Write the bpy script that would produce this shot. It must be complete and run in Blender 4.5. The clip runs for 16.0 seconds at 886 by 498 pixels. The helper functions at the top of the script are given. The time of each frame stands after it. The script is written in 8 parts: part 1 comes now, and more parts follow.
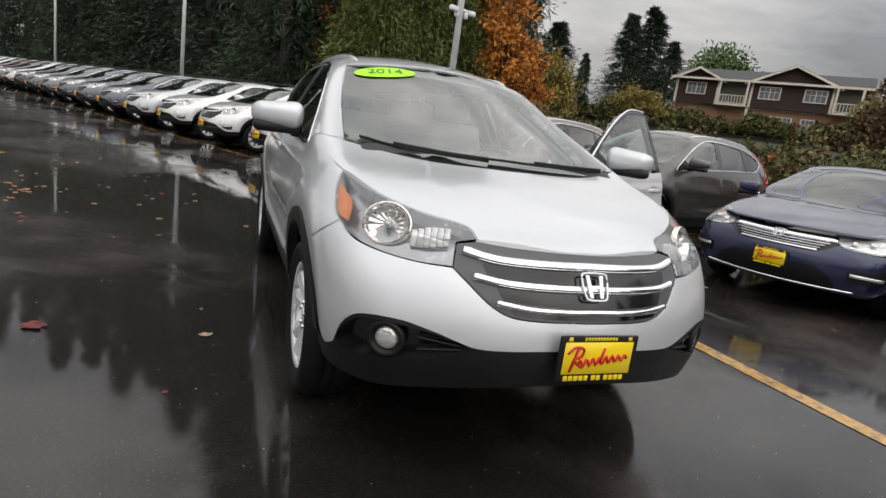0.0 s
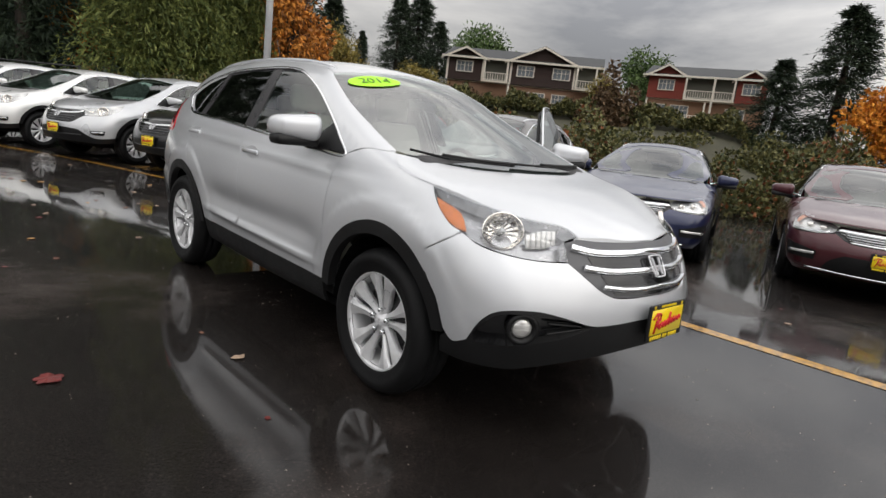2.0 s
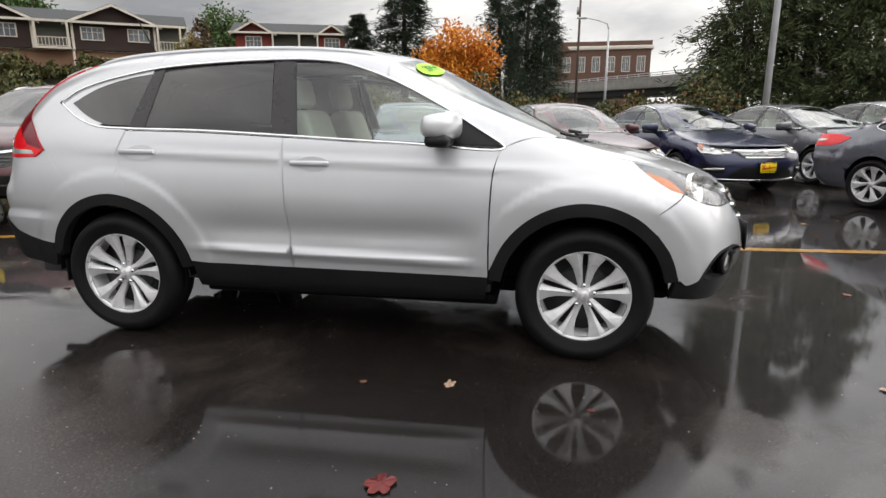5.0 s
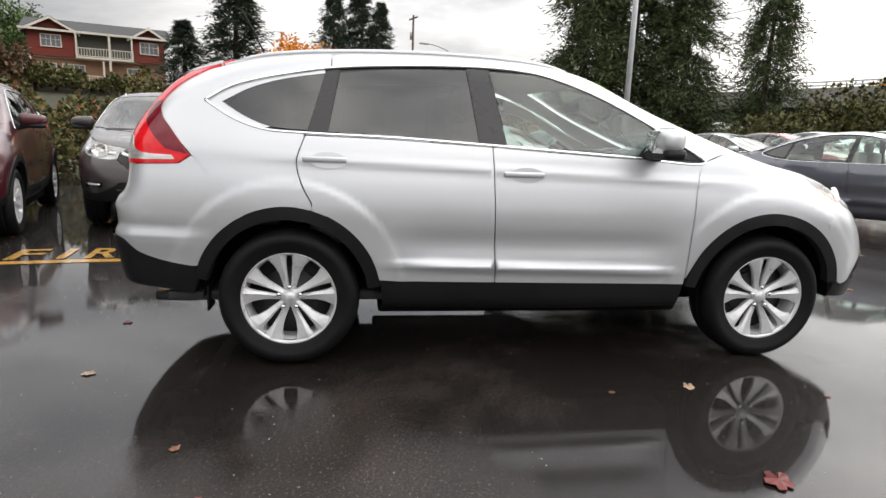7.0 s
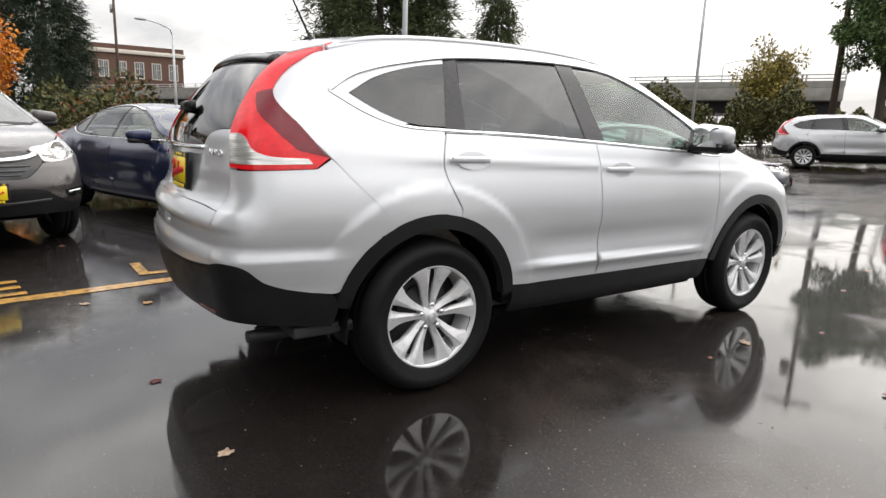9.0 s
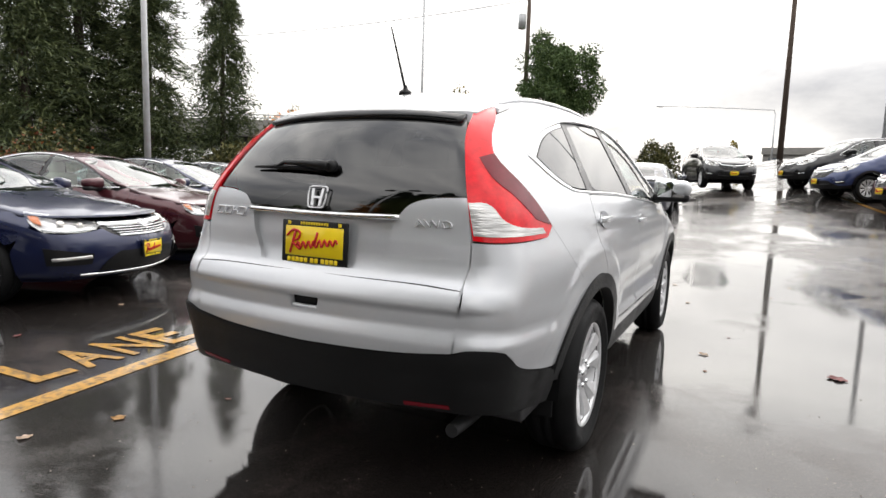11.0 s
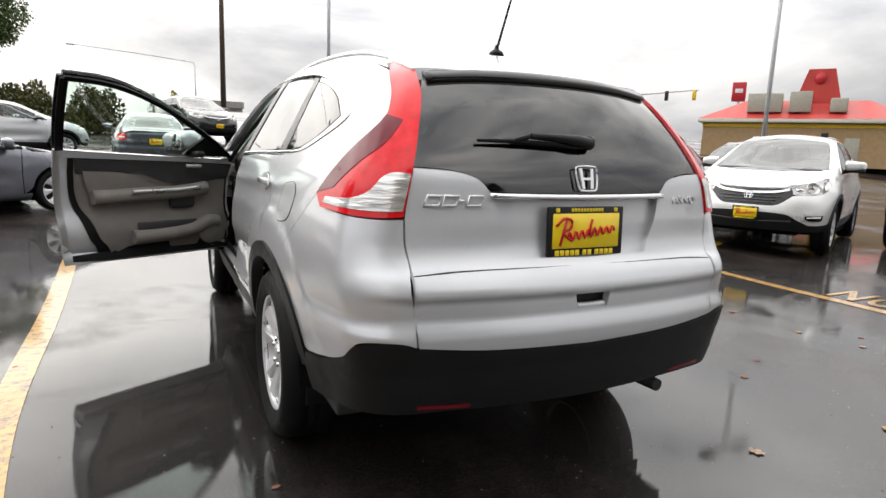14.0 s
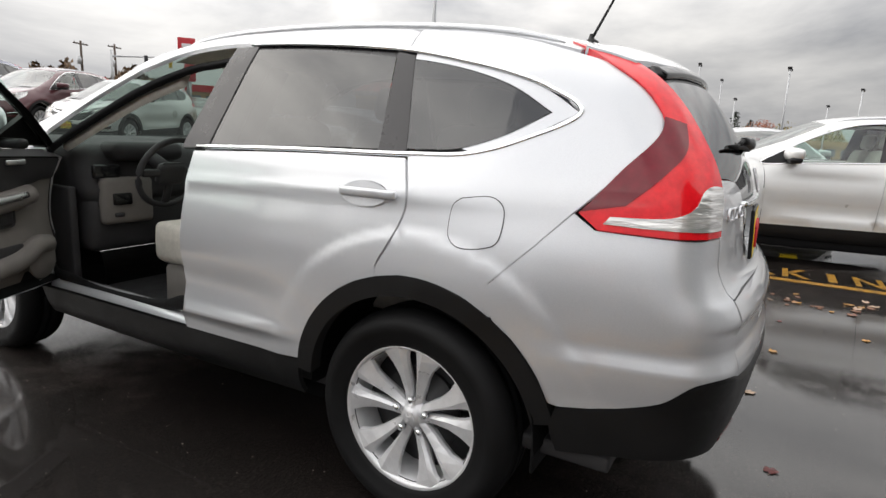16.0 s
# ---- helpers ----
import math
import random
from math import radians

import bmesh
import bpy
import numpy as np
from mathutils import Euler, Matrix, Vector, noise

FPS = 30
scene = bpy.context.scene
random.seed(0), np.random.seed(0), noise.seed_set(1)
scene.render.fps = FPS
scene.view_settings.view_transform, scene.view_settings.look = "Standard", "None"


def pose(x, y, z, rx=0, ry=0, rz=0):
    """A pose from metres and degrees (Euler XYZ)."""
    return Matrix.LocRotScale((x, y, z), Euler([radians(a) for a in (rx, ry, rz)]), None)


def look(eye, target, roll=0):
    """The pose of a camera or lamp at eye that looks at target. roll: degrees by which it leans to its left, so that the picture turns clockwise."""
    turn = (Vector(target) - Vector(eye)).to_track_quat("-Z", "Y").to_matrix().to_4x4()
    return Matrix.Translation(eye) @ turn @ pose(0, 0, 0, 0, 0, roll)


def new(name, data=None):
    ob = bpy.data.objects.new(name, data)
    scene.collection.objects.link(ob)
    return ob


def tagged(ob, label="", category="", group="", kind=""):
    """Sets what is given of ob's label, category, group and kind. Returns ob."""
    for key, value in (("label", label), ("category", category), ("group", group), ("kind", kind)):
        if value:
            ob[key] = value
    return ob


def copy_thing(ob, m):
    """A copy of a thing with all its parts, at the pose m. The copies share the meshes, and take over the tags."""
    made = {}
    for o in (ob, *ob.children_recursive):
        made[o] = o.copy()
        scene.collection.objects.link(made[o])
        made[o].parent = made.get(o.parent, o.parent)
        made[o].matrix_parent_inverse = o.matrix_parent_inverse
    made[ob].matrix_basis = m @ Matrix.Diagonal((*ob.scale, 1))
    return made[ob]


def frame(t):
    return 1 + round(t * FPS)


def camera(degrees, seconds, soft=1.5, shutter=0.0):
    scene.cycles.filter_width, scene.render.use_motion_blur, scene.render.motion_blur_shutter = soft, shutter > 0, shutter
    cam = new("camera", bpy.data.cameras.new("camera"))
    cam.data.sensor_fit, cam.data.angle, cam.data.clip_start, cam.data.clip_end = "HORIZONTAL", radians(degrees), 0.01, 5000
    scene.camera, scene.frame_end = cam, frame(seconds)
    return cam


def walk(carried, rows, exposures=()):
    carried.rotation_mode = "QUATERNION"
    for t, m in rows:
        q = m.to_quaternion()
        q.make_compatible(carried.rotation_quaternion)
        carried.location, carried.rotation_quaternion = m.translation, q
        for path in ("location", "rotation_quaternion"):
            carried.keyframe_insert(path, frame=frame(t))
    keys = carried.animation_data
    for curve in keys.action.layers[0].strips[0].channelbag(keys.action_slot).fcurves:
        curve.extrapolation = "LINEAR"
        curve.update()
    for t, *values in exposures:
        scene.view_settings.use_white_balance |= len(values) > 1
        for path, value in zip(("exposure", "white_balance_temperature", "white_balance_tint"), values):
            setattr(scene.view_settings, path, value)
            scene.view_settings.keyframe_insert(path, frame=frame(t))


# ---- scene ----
cam = camera(74.0, 16.0, soft=1.5)
PATH = [
    (0, (-1.261, -3.866, 1.275), (-0.53, -2.051, 0.862), 8.0),
    (0.5, (-1.601, -3.819, 1.317), (-0.695, -2.086, 0.896), 5.5),
    (1, (-1.901, -3.727, 1.302), (-0.849, -2.074, 0.902), 6.0),
    (1.5, (-2.212, -3.577, 1.31), (-1.002, -2.046, 0.873), 4.7),
    (2, (-2.508, -3.447, 1.284), (-1.164, -2.019, 0.887), 6.7),
    (2.5, (-2.814, -3.232, 1.308), (-1.315, -1.979, 0.884), 4.7),
    (3, (-3.059, -2.914, 1.281), (-1.441, -1.814, 0.865), 3.5),
    (3.5, (-3.332, -2.505, 1.278), (-1.612, -1.569, 0.872), 3.7),
    (4, (-3.584, -2.049, 1.285), (-1.761, -1.33, 0.884), 1.8),
    (6.5, (-3.906, 0.459, 1.209), (-1.956, 0.328, 0.782), 2.1),
    (7, (-3.83, 0.955, 1.192), (-1.886, 0.677, 0.815), 2.1),
    (7.5, (-3.717, 1.466, 1.206), (-1.83, 0.95, 0.79), 2.0),
    (8, (-3.539, 1.923, 1.148), (-1.714, 1.204, 0.755), 2.3),
    (10.5, (-1.879, 3.7, 1.214), (-0.771, 2.065, 0.9), 1.9),
    (11, (-1.468, 3.951, 1.221), (-0.559, 2.184, 0.986), 1.8),
    (11.5, (-1.019, 4.141, 1.224), (-0.373, 2.268, 0.958), 1.4),
    (12, (-0.522, 4.218, 1.211), (-0.117, 2.274, 0.973), 2.4),
    (12.5, (0.063, 4.268, 1.238), (0.016, 2.295, 0.912), 2.6),
    (13, (0.502, 4.134, 1.235), (0.244, 2.171, 0.955), 1.7),
    (13.5, (0.956, 3.933, 1.271), (0.311, 2.071, 0.929), 1.8),
    (14, (1.303, 3.727, 1.217), (0.425, 1.961, 0.884), 2.2),
    (14.5, (1.658, 3.406, 1.223), (0.515, 1.795, 0.906), 1.9),
    (15, (1.951, 3.052, 1.22), (0.561, 1.657, 0.867), 2.4),
    (15.5, (2.162, 2.651, 1.253), (0.62, 1.445, 0.883), 2.45),
    (16, (2.347, 2.23, 1.249), (0.633, 1.274, 0.864), 2.7),
]
walk(cam, [(t, look(eye, target, roll)) for t, eye, target, roll in PATH],
     exposures=[(0.0, -0.40), (4.0, -0.18), (8.0, 0.12), (10.5, 0.14), (13.0, 0.18), (14.5, 0.10), (16.0, -0.08)])

# ---- sky and light: overcast afternoon, brightest towards the south-east ----
SUN_AZ, SUN_EL = -72.0, 34.0
world = bpy.data.worlds.new("overcast_sky")
scene.world = world
world.use_nodes = True
wn, wl = world.node_tree.nodes, world.node_tree.links
wn.clear()


def wnode(kind, **values):
    n = wn.new(kind)
    for k, v in values.items():
        n.inputs[k].default_value = v
    return n


w_out = wn.new("ShaderNodeOutputWorld")
w_bg = wnode("ShaderNodeBackground", Strength=1.0)
w_tc = wn.new("ShaderNodeTexCoord")
w_sky = wn.new("ShaderNodeTexSky")
w_sky.sky_type, w_sky.sun_disc = "NISHITA", False
w_sky.sun_elevation, w_sky.sun_rotation = radians(SUN_EL), radians(90 - SUN_AZ)
w_sky.air_density, w_sky.dust_density = 1.0, 4.0
# clouds: soft layers of noise stretched along the horizon
w_map = wn.new("ShaderNodeMapping")
w_map.inputs["Scale"].default_value = (1.0, 1.0, 3.2)
w_n1 = wnode("ShaderNodeTexNoise", Scale=1.7, Detail=7.0, Roughness=0.56, Distortion=0.35)
w_ramp = wn.new("ShaderNodeValToRGB")
w_ramp.color_ramp.elements[0].position, w_ramp.color_ramp.elements[0].color = 0.36, (0.36, 0.365, 0.385, 1)
w_ramp.color_ramp.elements[1].position, w_ramp.color_ramp.elements[1].color = 0.68, (0.98, 0.955, 0.92, 1)
# a broad glow of cloud round the hidden sun
w_dot = wn.new("ShaderNodeVectorMath")
w_dot.operation = "DOT_PRODUCT"
w_dot.inputs[1].default_value = (math.cos(radians(SUN_EL)) * math.cos(radians(SUN_AZ)), math.cos(radians(SUN_EL)) * math.sin(radians(SUN_AZ)), math.sin(radians(SUN_EL)))
w_glow = wnode("ShaderNodeMapRange")
w_glow.inputs["From Min"].default_value, w_glow.inputs["From Max"].default_value = -0.55, 0.90
w_glow.inputs["To Min"].default_value, w_glow.inputs["To Max"].default_value = 0.90, 1.52
w_glow.interpolation_type = "SMOOTHSTEP"
w_mul = wn.new("ShaderNodeVectorMath")
w_mul.operation = "SCALE"
w_mix = wn.new("ShaderNodeMix")
w_mix.data_type = "RGBA"
w_mix.inputs[0].default_value = 0.93
w_skys = wn.new("ShaderNodeVectorMath")
w_skys.operation = "SCALE"
w_skys.inputs[3].default_value = 0.10
w_sep = wn.new("ShaderNodeSeparateXYZ")
w_high = wnode("ShaderNodeMapRange")
w_high.inputs["From Min"].default_value, w_high.inputs["From Max"].default_value = 0.13, 0.48
w_high.inputs["To Min"].default_value, w_high.inputs["To Max"].default_value = 0.95, 2.25
w_both = wn.new("ShaderNodeMath")
w_both.operation = "MULTIPLY"
wl.new(w_tc.outputs["Generated"], w_sep.inputs[0])
wl.new(w_sep.outputs["Z"], w_high.inputs["Value"])
wl.new(w_high.outputs[0], w_both.inputs[1])
wl.new(w_glow.outputs[0], w_both.inputs[0])
wl.new(w_tc.outputs["Generated"], w_map.inputs["Vector"])
wl.new(w_map.outputs[0], w_n1.inputs["Vector"])
wl.new(w_n1.outputs["Fac"], w_ramp.inputs[0])
wl.new(w_tc.outputs["Generated"], w_dot.inputs[0])
wl.new(w_dot.outputs["Value"], w_glow.inputs["Value"])
wl.new(w_ramp.outputs[0], w_mul.inputs[0])
wl.new(w_both.outputs[0], w_mul.inputs[3])
wl.new(w_sky.outputs[0], w_skys.inputs[0])
wl.new(w_skys.outputs[0], w_mix.inputs[6])
wl.new(w_mul.outputs[0], w_mix.inputs[7])
wl.new(w_mix.outputs[2], w_bg.inputs[0])
wl.new(w_bg.outputs[0], w_out.inputs[0])

sun_data = bpy.data.lights.new("sun", "SUN")
sun_data.energy, sun_data.angle, sun_data.color = 0.8, radians(75), (1.0, 0.96, 0.90)
sun = new("sun", sun_data)
sun.matrix_world = look((0, 0, 30), (-math.cos(radians(SUN_AZ)) * 20, -math.sin(radians(SUN_AZ)) * 20, 30 - 20 * math.tan(radians(SUN_EL))))

# ---- materials ----
def ensure(mesh, materials):
    for m in materials if isinstance(materials, (list, tuple)) else [materials]:
        mesh.materials.append(m)
    return mesh


def material(name):
    m = bpy.data.materials.new(name)
    m.use_nodes = True
    nt = m.node_tree
    return m, nt.nodes, nt.links, nt.nodes["Principled BSDF"]


def link_noise(nodes, links, scale, detail=4.0, rough=0.55, coord="Object", stretch=(1, 1, 1)):
    tc = nodes.new("ShaderNodeTexCoord")
    mp = nodes.new("ShaderNodeMapping")
    mp.inputs["Scale"].default_value = stretch
    n = nodes.new("ShaderNodeTexNoise")
    n.inputs["Scale"].default_value, n.inputs["Detail"].default_value, n.inputs["Roughness"].default_value = scale, detail, rough
    links.new(tc.outputs[coord], mp.inputs["Vector"])
    links.new(mp.outputs[0], n.inputs["Vector"])
    return n


def ramp(nodes, links, source, stops):
    r = nodes.new("ShaderNodeValToRGB")
    e = r.color_ramp.elements
    while len(e) < len(stops):
        e.new(0.5)
    for el, (pos, col) in zip(e, stops):
        el.position = pos
        el.color = (col, col, col, 1) if isinstance(col, (int, float)) else (*col, 1)
    links.new(source, r.inputs[0])
    return r.outputs[0]


def bump(nodes, links, bsdf, source, strength, distance=0.01):
    b = nodes.new("ShaderNodeBump")
    b.inputs["Strength"].default_value, b.inputs["Distance"].default_value = strength, distance
    links.new(source, b.inputs["Height"])
    links.new(b.outputs[0], bsdf.inputs["Normal"])


def simple(name, color, rough=0.5, metal=0.0, vary=0.12, scale=8.0, bumps=0.0, bump_scale=60.0, rough_vary=0.1, coat=0.0, spec=0.5, stretch=(1, 1, 1)):
    """Colour with grain at two scales, some gloss variation and fine relief."""
    m, nodes, links, b = material(name)
    n = link_noise(nodes, links, scale, 6.0, 0.6, stretch=stretch)
    lo, hi = (tuple(max(c * (1 + k), 0) for c in color) for k in (-vary, vary))
    links.new(ramp(nodes, links, n.outputs["Fac"], [(0.3, lo), (0.7, hi)]), b.inputs["Base Color"])
    links.new(ramp(nodes, links, n.outputs["Fac"], [(0.3, max(rough - rough_vary, 0.02)), (0.7, min(rough + rough_vary, 1))]), b.inputs["Roughness"])
    b.inputs["Metallic"].default_value, b.inputs["Coat Weight"].default_value, b.inputs["Specular IOR Level"].default_value = metal, coat, spec
    b.inputs["Coat Roughness"].default_value = 0.03
    if bumps:
        bump(nodes, links, b, link_noise(nodes, links, bump_scale, 3.0, stretch=stretch).outputs["Fac"], bumps)
    return m


def paint_material(name, color=None, flake=0.5, rough=0.32):
    """Clear-coated car paint with fine flakes, water beads and road film; the colour comes from the object where none is given."""
    m, nodes, links, b = material(name)
    n = link_noise(nodes, links, 900.0, 1.0)
    film = link_noise(nodes, links, 2.2, 5.0)
    hsv = nodes.new("ShaderNodeHueSaturation")
    if color is None:
        info = nodes.new("ShaderNodeObjectInfo")
        links.new(info.outputs["Color"], hsv.inputs["Color"])
    else:
        hsv.inputs["Color"].default_value = (*color, 1)
    links.new(ramp(nodes, links, n.outputs["Fac"], [(0.3, 0.86), (0.7, 1.10)]), hsv.inputs["Value"])
    links.new(hsv.outputs[0], b.inputs["Base Color"])
    links.new(ramp(nodes, links, film.outputs["Fac"], [(0.3, rough - 0.05), (0.7, rough + 0.08)]), b.inputs["Roughness"])
    links.new(ramp(nodes, links, film.outputs["Fac"], [(0.35, 0.02), (0.75, 0.10)]), b.inputs["Coat Roughness"])
    b.inputs["Metallic"].default_value, b.inputs["Coat Weight"].default_value = flake, 1.0
    drops = nodes.new("ShaderNodeTexVoronoi")
    drops.inputs["Scale"].default_value, drops.inputs["Randomness"].default_value = 95.0, 1.0
    tc = nodes.new("ShaderNodeTexCoord")
    links.new(tc.outputs["Object"], drops.inputs["Vector"])
    bead = ramp(nodes, links, drops.outputs["Distance"], [(0.05, 1.0), (0.22, 0.0)])
    cb = nodes.new("ShaderNodeBump")
    cb.inputs["Strength"].default_value, cb.inputs["Distance"].default_value = 0.12, 0.002
    links.new(bead, cb.inputs["Height"])
    links.new(cb.outputs[0], b.inputs["Coat Normal"])
    return m


def glass_material(name, tint, gloss=0.08, rough=0.0, streaks=True):
    """Thin tinted pane: see-through from both sides, with a reflection that grows at grazing angles."""
    m, nodes, links, b = material(name)
    nodes.remove(b)
    out = nodes["Material Output"]
    clear, shine, mix, lw = (nodes.new("ShaderNode" + k) for k in ("BsdfTransparent", "BsdfGlossy", "MixShader", "LayerWeight"))
    clear.inputs[0].default_value = (*tint, 1)
    shine.inputs["Roughness"].default_value = rough
    lw.inputs["Blend"].default_value = 0.5
    power, grow = nodes.new("ShaderNodeMath"), nodes.new("ShaderNodeMapRange")
    power.operation, power.inputs[1].default_value = "POWER", 4.0
    grow.inputs["To Min"].default_value, grow.inputs["To Max"].default_value = gloss, 1.0
    links.new(lw.outputs["Facing"], power.inputs[0])
    links.new(power.outputs[0], grow.inputs["Value"])
    if streaks:
        n = link_noise(nodes, links, 5.0, 4.0, stretch=(1, 1, 0.5))
        links.new(ramp(nodes, links, n.outputs["Fac"], [(0.4, 0.01), (0.8, 0.05)]), shine.inputs["Roughness"])
    links.new(grow.outputs[0], mix.inputs[0])
    links.new(clear.outputs[0], mix.inputs[1])
    links.new(shine.outputs[0], mix.inputs[2])
    links.new(mix.outputs[0], out.inputs[0])
    return m


SILVER = paint_material("silver_paint", (0.655, 0.666, 0.69), 0.45, 0.36)
PAINT = paint_material("car_paint", None, 0.35, 0.3)
GLASS = glass_material("clear_glass", (0.80, 0.93, 0.87), 0.11)
WINDSHIELD = glass_material("windshield_glass", (0.52, 0.64, 0.585), 0.27)
PARKED_GLASS = glass_material("parked_windshield_glass", (0.26, 0.34, 0.31), 0.17)
PRIVACY = glass_material("privacy_glass", (0.050, 0.052, 0.058), 0.11)
LENS = glass_material("lens_glass", (0.95, 0.96, 0.97), 0.045, streaks=False)
TRIM = simple("black_trim_plastic", (0.009, 0.009, 0.0095), 0.42, spec=0.31, vary=0.25, scale=5.0, bumps=0.15, bump_scale=700)
GLOSSBLACK = simple("gloss_black", (0.01, 0.01, 0.011), 0.12, vary=0.2)
PILLAR = simple("pillar_black", (0.022, 0.02, 0.022), 0.3, vary=0.2)
RUBBER = simple("tyre_rubber", (0.0075, 0.0075, 0.008), 0.6, spec=0.2, vary=0.35, scale=14, bumps=0.2, bump_scale=260)
CHROME = simple("chrome", (0.86, 0.87, 0.88), 0.10, 1.0, vary=0.04, rough_vary=0.04)
ALLOY = simple("alloy", (0.72, 0.72, 0.73), 0.33, 0.4, vary=0.10, scale=16, rough_vary=0.08)
# darkened alloy: stands for shade behind spokes and in gaps, and for dull metal
ALLOY_DARK = simple("alloy_shadow", (0.05, 0.05, 0.052), 0.5, 0.4, vary=0.2)
GREY_PLASTIC = simple("grille_grey", (0.085, 0.085, 0.09), 0.38, 0.2, vary=0.12)
DARK = simple("dark_underside", (0.006, 0.006, 0.0065), 0.8, vary=0.3, spec=0.1)
RED_LENS = simple("red_lens", (0.78, 0.010, 0.018), 0.12, vary=0.15, scale=30, coat=0.35, spec=0.3)
RED_DARK = simple("dark_red_lens", (0.17, 0.005, 0.014), 0.12, vary=0.15, scale=30, coat=0.35, spec=0.3)
AMBER = simple("amber_lens", (0.60, 0.150, 0.012), 0.25, vary=0.2, scale=40, coat=0.6)
CLEAR_LENS = simple("clear_reflector", (0.72, 0.71, 0.69), 0.12, 0.55, vary=0.3, scale=60, coat=1.0, bumps=0.5, bump_scale=60, stretch=(0.15, 0.15, 1))
REFLECTOR = simple("reflector_bowl", (0.86, 0.83, 0.79), 0.07, 1.0, vary=0.06, scale=40, rough_vary=0.03)
LAMP_INNER = simple("lamp_housing", (0.36, 0.36, 0.37), 0.22, 0.7, vary=0.25, scale=14)
YELLOW_PLATE = simple("yellow_plate", (0.90, 0.66, 0.008), 0.35, vary=0.06, coat=0.4)
PLATE_RED = simple("plate_red", (0.60, 0.012, 0.02), 0.4)
SEAT = simple("seat_cloth", (0.50, 0.47, 0.42), 0.85, vary=0.12, scale=30, bumps=0.3, bump_scale=500)
TRIM_TAN = simple("door_card_grey", (0.20, 0.182, 0.168), 0.7, vary=0.12, scale=8, bumps=0.2, bump_scale=500)
DASH = simple("dash_plastic", (0.035, 0.034, 0.036), 0.6, vary=0.2, bumps=0.2, bump_scale=400)
BADGE = simple("badge_metal", (0.80, 0.80, 0.82), 0.22, 0.55, vary=0.05)
SATIN = simple("satin_metal_trim", (0.50, 0.50, 0.50), 0.3, 0.8)
# ---- ground ----
def rise(x, y):
    """The yard is level round the car and climbs to the south and west."""
    u = max(0.0, -5.0 - y)
    k = min(1.0, max(0.0, (3.0 - x) / 5.0))
    side = 0.45 + 0.55 * k * k * (3 - 2 * k)
    return 0.102 * (u - 2.0 * (1 - math.exp(-u / 2.0))) * side


def ground_grid():
    xs = sorted(set([-900, -500, -250, -140] + list(np.linspace(-90, 90, 61)) + [140, 250, 500, 900]))
    ys = sorted(set([-900, -500, -250, -140, -90] + list(np.linspace(-60, 60, 81)) + [90, 140, 250, 500, 900]))
    return xs, ys


def ground_z(x, y):
    z = rise(x, max(y, -38.0))
    return z




